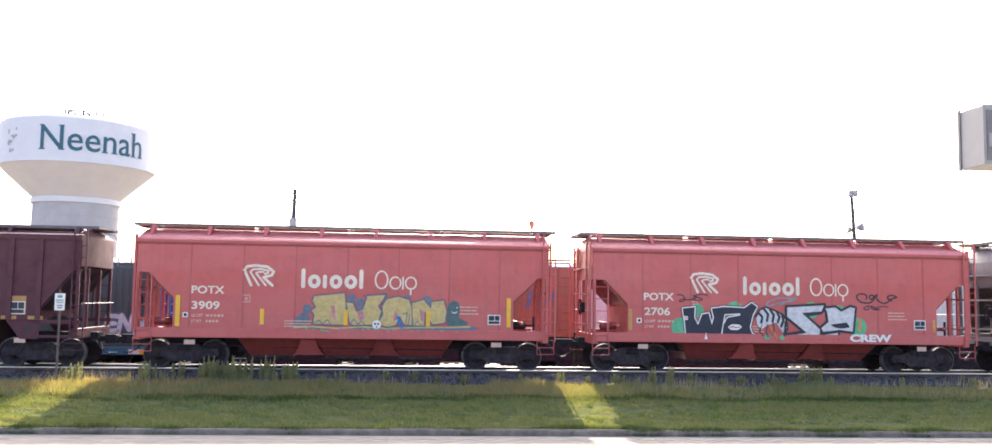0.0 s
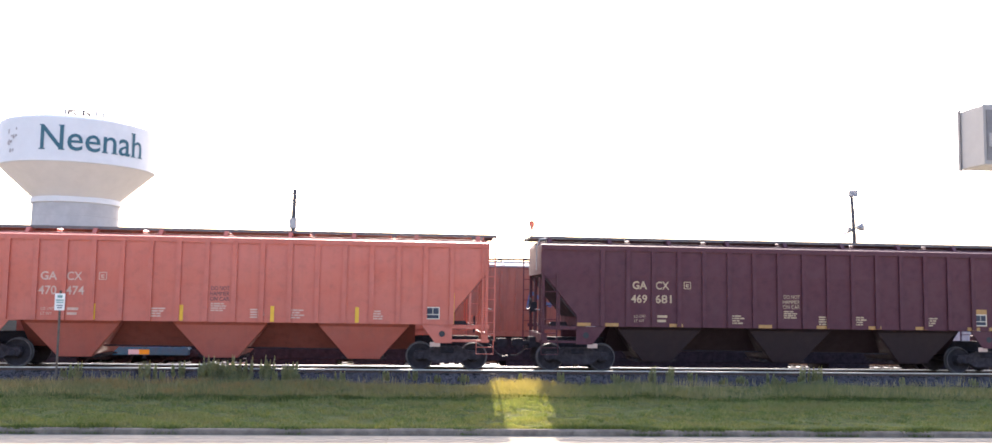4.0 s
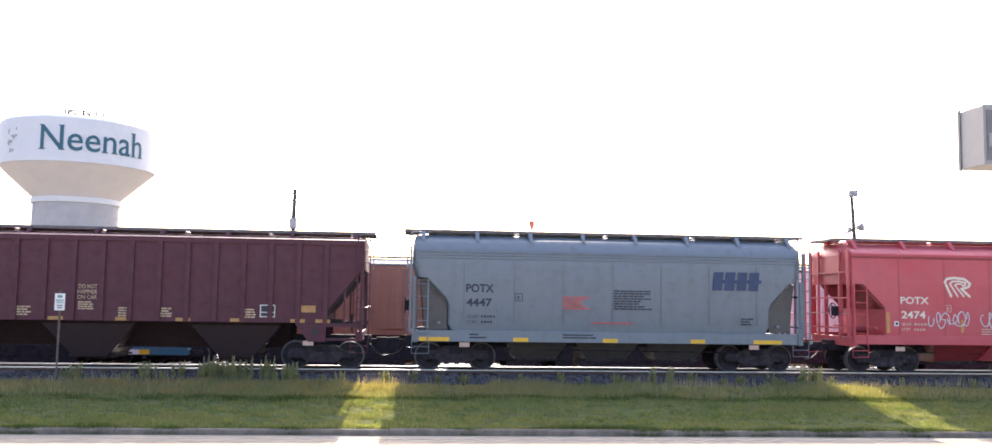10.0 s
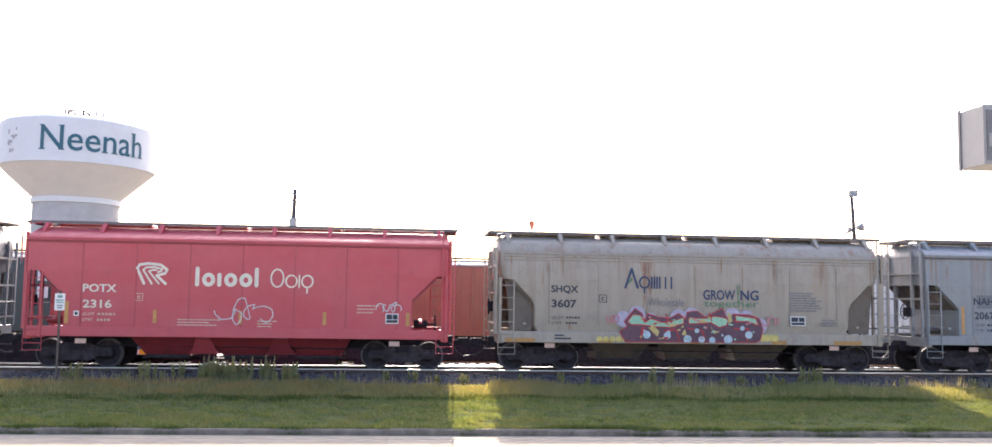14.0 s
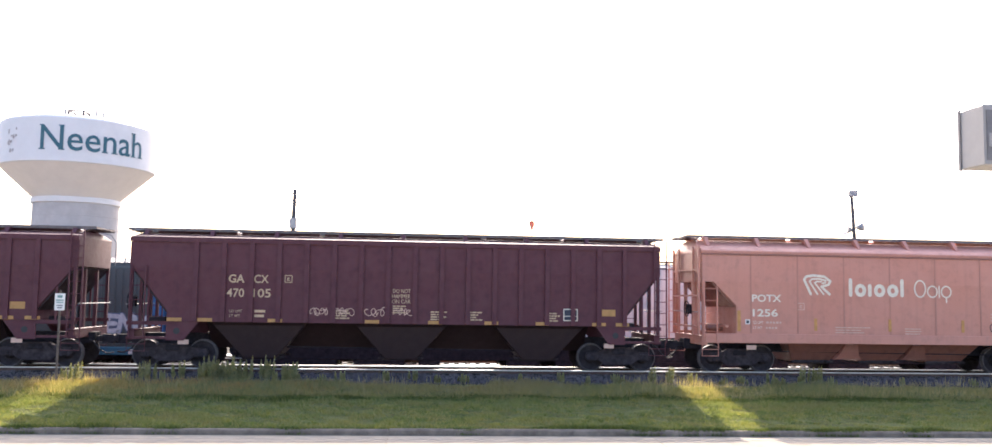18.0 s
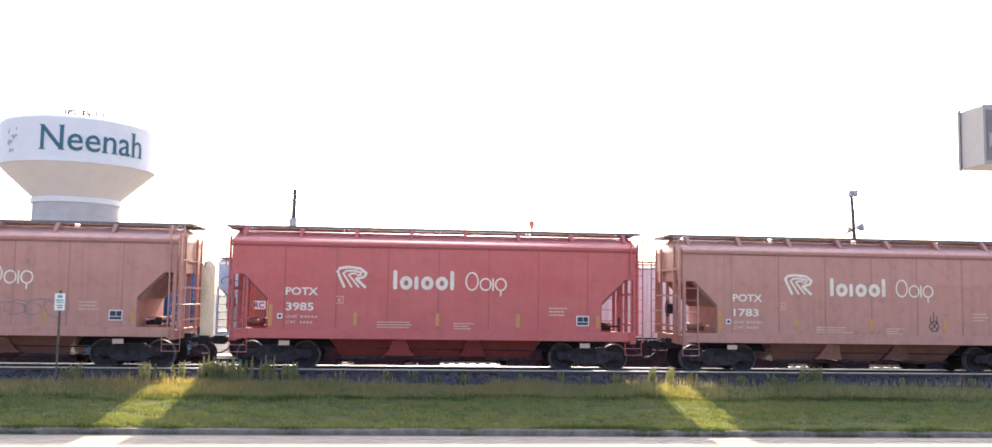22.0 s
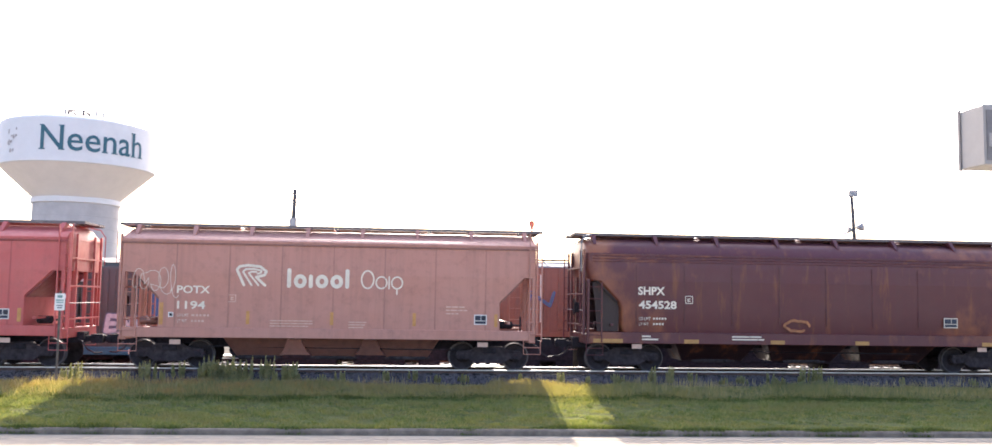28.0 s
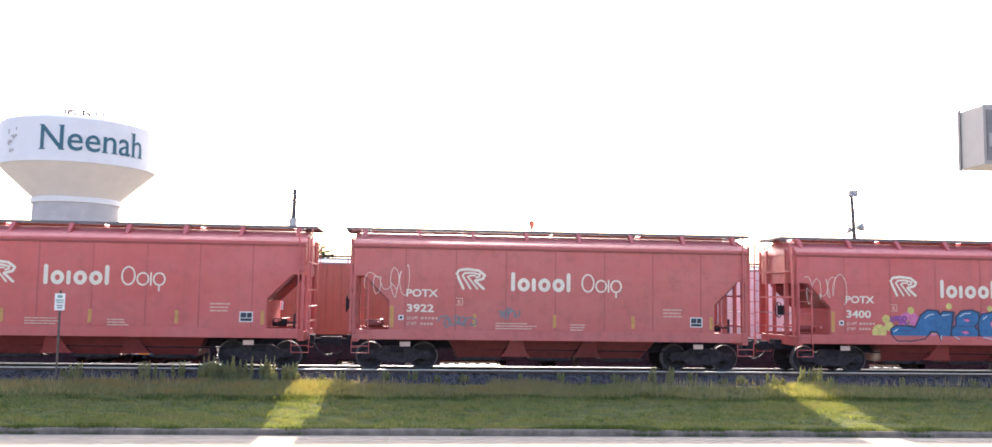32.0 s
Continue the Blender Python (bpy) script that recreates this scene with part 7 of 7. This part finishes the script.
def blades(name, n, field, tall, wide, material, label, seed, spread=0.5):
    """Many single blades of grass as one mesh. field(rng, n) gives places x, y, z."""
    rng = np.random.default_rng(seed)
    x, y, z, h = field(rng, n)
    n = len(x)
    h = h * rng.uniform(0.5, 1.0, n) * tall
    a = rng.uniform(0, 2 * np.pi, n)
    w = wide * rng.uniform(0.6, 1.3, n)
    la, ld = rng.uniform(0, 2 * np.pi, n), rng.uniform(0.1, spread, n) * h
    co = np.empty((n, 3, 3))
    co[:, 0] = np.stack([x - w * np.cos(a), y - w * np.sin(a), z], 1)
    co[:, 1] = np.stack([x + w * np.cos(a), y + w * np.sin(a), z], 1)
    co[:, 2] = np.stack([x + ld * np.cos(la), y + ld * np.sin(la), z + h], 1)
    me = bpy.data.meshes.new(name)
    me.vertices.add(3 * n)
    me.vertices.foreach_set("co", co.ravel())
    me.loops.add(3 * n)
    me.loops.foreach_set("vertex_index", np.arange(3 * n, dtype=np.int32))
    me.polygons.add(n)
    me.polygons.foreach_set("loop_start", np.arange(0, 3 * n, 3, dtype=np.int32))
    me.update()
    me.materials.append(MAT[material])
    return tagged(new(name, me), label, "grass", "", "stuff")


def lumps(x, y, s, seed):
    r = random.Random(seed)
    out = np.zeros_like(x)
    for _ in range(9):
        fx, fy, p = r.gauss(0, s), r.gauss(0, s * 1.6), r.uniform(0, 6.28)
        out += np.sin(fx * x + fy * y + p)
    return out / 3.0


BANK_Y = [22.0, 22.25, 22.9, 24.2, 25.4, 26.6, 27.7, 28.7, 29.3]
BANK_Z = [0.12, 0.13, 0.20, 0.36, 0.50, 0.63, 0.70, 0.79, 0.83]


def bank_x(rng, y):
    return 0.095 * y + rng.uniform(-1, 1, len(y)) * (0.62 * y + 1.0)


def lawn_field(rng, n):
    x0 = rng.uniform(0, 1, n)
    x = bank_x(rng, 22.3 + 3.3 * x0)
    front = KERB + 0.17 - math.tan(radians(SKEW)) * x
    y = front + (25.55 - front) * x0
    return x, y, np.interp(y, BANK_Y, BANK_Z) - 0.005, 0.80 + 0.55 * np.clip(0.8 * lumps(x, y, 2.6, 4) + 0.7 * lumps(x, y, 8.0, 14), -1, 1)


def rough_field(rng, n):
    y = 25.2 + 3.0 * rng.uniform(0, 1, n)
    x = bank_x(rng, y)
    lump = np.clip(lumps(x, y, 1.1, 8), -1, 1)
    keep = (y < 27.65 + 0.35 * lump) & (y > 25.55 + 0.15 * lump)
    x, y, lump = x[keep], y[keep], lump[keep]
    return x, y, np.interp(y, BANK_Y, BANK_Z) - 0.005, 0.65 + 0.3 * lump + 0.30 * np.clip(lumps(x, y, 6.0, 18), -1, 1) + 0.08 * (y - 25.5)


def dry_field(rng, n):
    y = rng.uniform(25.9, 27.8, n)
    x = rng.normal(-7.0, 2.6, n)
    keep = lumps(x, y, 1.7, 71) > rng.uniform(-0.9, 0.9, n)
    x, y = x[keep], y[keep]
    return x, y, np.interp(y, BANK_Y, BANK_Z) - 0.005, 0.8 + 0.3 * np.clip(lumps(x, y, 3.0, 72), -1, 1)


def foot_field(rng, n):
    """Dark blades painted as the shade in the hollow where mown and uncut grass meet."""
    x = bank_x(rng, np.full(n, 25.5))
    y = 25.48 + 0.16 * lumps(x, x * 0, 0.8, 52) + rng.normal(0, 0.14, n)
    return x, y, np.interp(y, BANK_Y, BANK_Z) - 0.005, 0.7 + 0.4 * np.clip(lumps(x, y, 2.2, 53), -1, 1)


def fringe_field(rng, n):
    """The uncut edge of the lawn behind the kerb."""
    x = rng.uniform(-14, 18, n)
    y = KERB + 0.17 - math.tan(radians(SKEW)) * x + rng.uniform(-0.03, 0.20, n)
    return x, y, np.full(n, 0.12), 0.55 + 0.55 * np.clip(lumps(x, x * 0, 2.0, 6), -0.4, 1)


def edge_field(rng, n):
    """Tufts that lean over the kerb, thickest at its joints."""
    mid = np.array([-9.2, -9.0, -7.6, -5.75, -2.75, 1.5, 5.85, 6.1, 7.05, 7.75, 8.95, 10.4, 10.7, 11.25, 13.0])
    k = rng.integers(0, len(mid), n)
    x = mid[k] + rng.normal(0, 0.19, n)
    y = KERB + 0.06 - math.tan(radians(SKEW)) * x + rng.uniform(-0.10, 0.14, n)
    return x, y, np.where(y < KERB - math.tan(radians(SKEW)) * x, 0.02, 0.12), 0.45 + 0.45 * rng.uniform(0, 1, n) * (0.6 + 0.4 * np.sin(k * 2.3))


blades("lawn_grass", 190000, lawn_field, 0.092, 0.0075, "lawn", "mown green grass of the verge", 1, 1.3)
blades("rough_grass", 120000, rough_field, 0.23, 0.007, "rough_grass", "taller uncut grass and dry stems beside the ballast", 2, 1.0)
blades("dry_grass", 17000, dry_field, 0.27, 0.007, "dry_grass", "tan withered grass in the uncut strip", 12, 0.7)
blades("foot_grass", 16000, foot_field, 0.20, 0.008, "foot_grass", "dark grass blades painted as the shade along the mowing line", 13, 0.8)
def clump_field(rng, n):
    """Small broad-leaved plants scattered in the lawn."""
    k = rng.integers(0, 520, n)
    cy = 22.6 + 4.6 * rng.uniform(0, 1, 520)
    cx = bank_x(rng, cy)
    x, y = cx[k] + rng.normal(0, 0.055, n), cy[k] + rng.normal(0, 0.055, n)
    return x, y, np.interp(y, BANK_Y, BANK_Z) + 0.005, 0.6 + 0.5 * np.sin(k * 1.7) ** 2


blades("lawn_clumps", 6000, clump_field, 0.11, 0.015, "clump_leaf", "dark broad-leaved clumps scattered in the lawn", 15, 1.6)
blades("lawn_fringe", 22000, fringe_field, 0.16, 0.008, "edge_leaf", "uncut dark green fringe of grass behind the kerb", 14, 0.9)
blades("kerb_weeds", 4600, edge_field, 0.19, 0.009, "edge_leaf", "tufts of grass leaning over the kerb", 3, 1.3)


def stem_field(rng, n):
    y = rng.uniform(25.8, 28.1, n)
    x = bank_x(rng, y)
    keep = lumps(x, y, 0.7, 31) + 0.5 * (x < -3) > rng.uniform(-0.4, 1.2, n)
    x, y = x[keep], y[keep]
    return x, y, np.interp(y, BANK_Y, BANK_Z) - 0.005, 0.75 + 0.35 * np.clip(lumps(x, y, 1.3, 33), -1, 1)


blades("dry_stems", 11000, stem_field, 0.42, 0.006, "dry_stem", "thin dry grass stems above the rough grass", 6, 0.45)

rs = random.Random(77)
stones = Geo()
for k in range(15000):
    x, y = rs.uniform(-18, 24), rs.uniform(27.75, 30.0)
    z = float(np.interp(y, BANK_Y, BANK_Z)) - 0.004
    s = rs.uniform(0.018, 0.042)
    a, b = rs.uniform(0, 3.1), rs.uniform(0.6, 1.0)
    ca, sa = math.cos(a) * s, math.sin(a) * s
    stones.add([(x + ca, y + sa, z), (x - sa * b, y + ca * b, z), (x - ca, y - sa, z), (x + sa * b, y - ca * b, z), (x + ca * .3, y + sa * .2, z + s * rs.uniform(.9, 1.5))],
               [(0, 1, 4), (1, 2, 4), (2, 3, 4), (3, 0, 4)])
me = bpy.data.meshes.new("ballast_stones")
me.from_pydata(stones.v, [], stones.f)
me.materials.append(MAT["stone"])
tagged(new("ballast_stones", me), "loose grey crushed stones along the track", "gravel", "", "stuff")


def weed(height, seed, label):
    r = random.Random(seed)
    w = thing("weed", (0, 0, 0), label, "weed", "tall weeds by the track")
    stem, leaf = Geo(), Geo()
    for s in range(6):
        root = Vector((r.gauss(0, .09), r.gauss(0, .07), 0))
        top = root + Vector((r.gauss(0, .035), r.gauss(0, .03), height * r.uniform(0.55, 1.0)))
        stem.tube([root, root.lerp(top, 0.5) + Vector((r.gauss(0, .015), 0, 0)), top], [0.008, 0.006, 0.003], 5)
        for k in range(130):
            f = r.uniform(0.10, 1.0)
            p = root.lerp(top, f)
            a = r.uniform(0, 6.28)
            ln = 0.115 * min(1.0, height / 0.75) * math.sin(math.pi * min(1.0, 0.25 + 0.75 * f)) * r.uniform(0.6, 1.2) + 0.015
            d = Vector((math.cos(a), math.sin(a), r.uniform(0.5, 1.8))).normalized() * ln
            side = d.cross(Vector((0, 0, 1))).normalized() * 0.015
            leaf.add([p, p + d * 0.5 + side, p + d, p + d * 0.5 - side], [(0, 1, 2, 3)])
    part("stem", stem.mesh("weed_stems", "weed_leaf"), w)
    part("foliage", leaf.mesh("weed_leaves", "weed_leaf"), w)
    return w


kinds = [weed(0.85, 1, "tall bushy green weed growing at the ballast's edge"), weed(0.65, 2, "leafy weed with grey-green spikes beside the track"), weed(0.40, 3, "low weed with dry seed heads in the rough grass"), weed(0.28, 4, "small pale weed among the stones")]
for k in kinds:
    k.location = (-5.9 + 0.3 * kinds.index(k), 28.1, 0.72)
rw = random.Random(9)
spots = [(-6.35 + 2.2 * rw.random(), rw.uniform(27.7, 28.4), rw.choice((0, 0, 1))) for _ in range(11)]
spots += [(-8.0 + 4.9 * rw.random(), rw.uniform(27.6, 28.4), rw.choice((1, 1, 2))) for _ in range(10)]
spots += [(rw.uniform(-12, 18.5), rw.uniform(27.5, 28.5), rw.choice((2, 3, 3))) for _ in range(30)]
spots += [(x, rw.uniform(27.7, 28.4), 1) for x in (7.7, 8.3, 12.9, 13.3, -9.9)]
for x, y, k in spots:
    copy_thing(kinds[k], pose(x, y, 0.72, 0, 0, rw.uniform(0, 360)))

track("main_track", TRACK, -460.0, 460.0, RAIL)
track("siding_track", SIDING, -90.0, 110.0, SRAIL)
track("back_track", BACK, -60.0, 40.0, SRAIL)

# ---- what moves: the train rolls past, a little faster towards the end ----


def run_of(t):
    return 12.765 * t + 0.0050 * t * t


def motions():
    times = [0.0, 4.0, 8.0, 12.0, 16.0, 20.0, 24.0, 28.0, 32.0]
    for car, middle in CARS:
        walk(car, [(t, pose(middle + run_of(t), TRACK, RAIL)) for t in times])
    rows = []
    for k in range(32 * FPS + 1):
        t = k / FPS
        rows.append((t, Matrix.Rotation(run_of(t) / 0.457, 4, "Y")))
    first = WHEELS[0]
    walk(first, rows)
    for w in WHEELS[1:]:
        w.rotation_mode = "QUATERNION"
        data = w.animation_data_create()
        data.action = first.animation_data.action
        data.action_slot = first.animation_data.action_slot


motions()
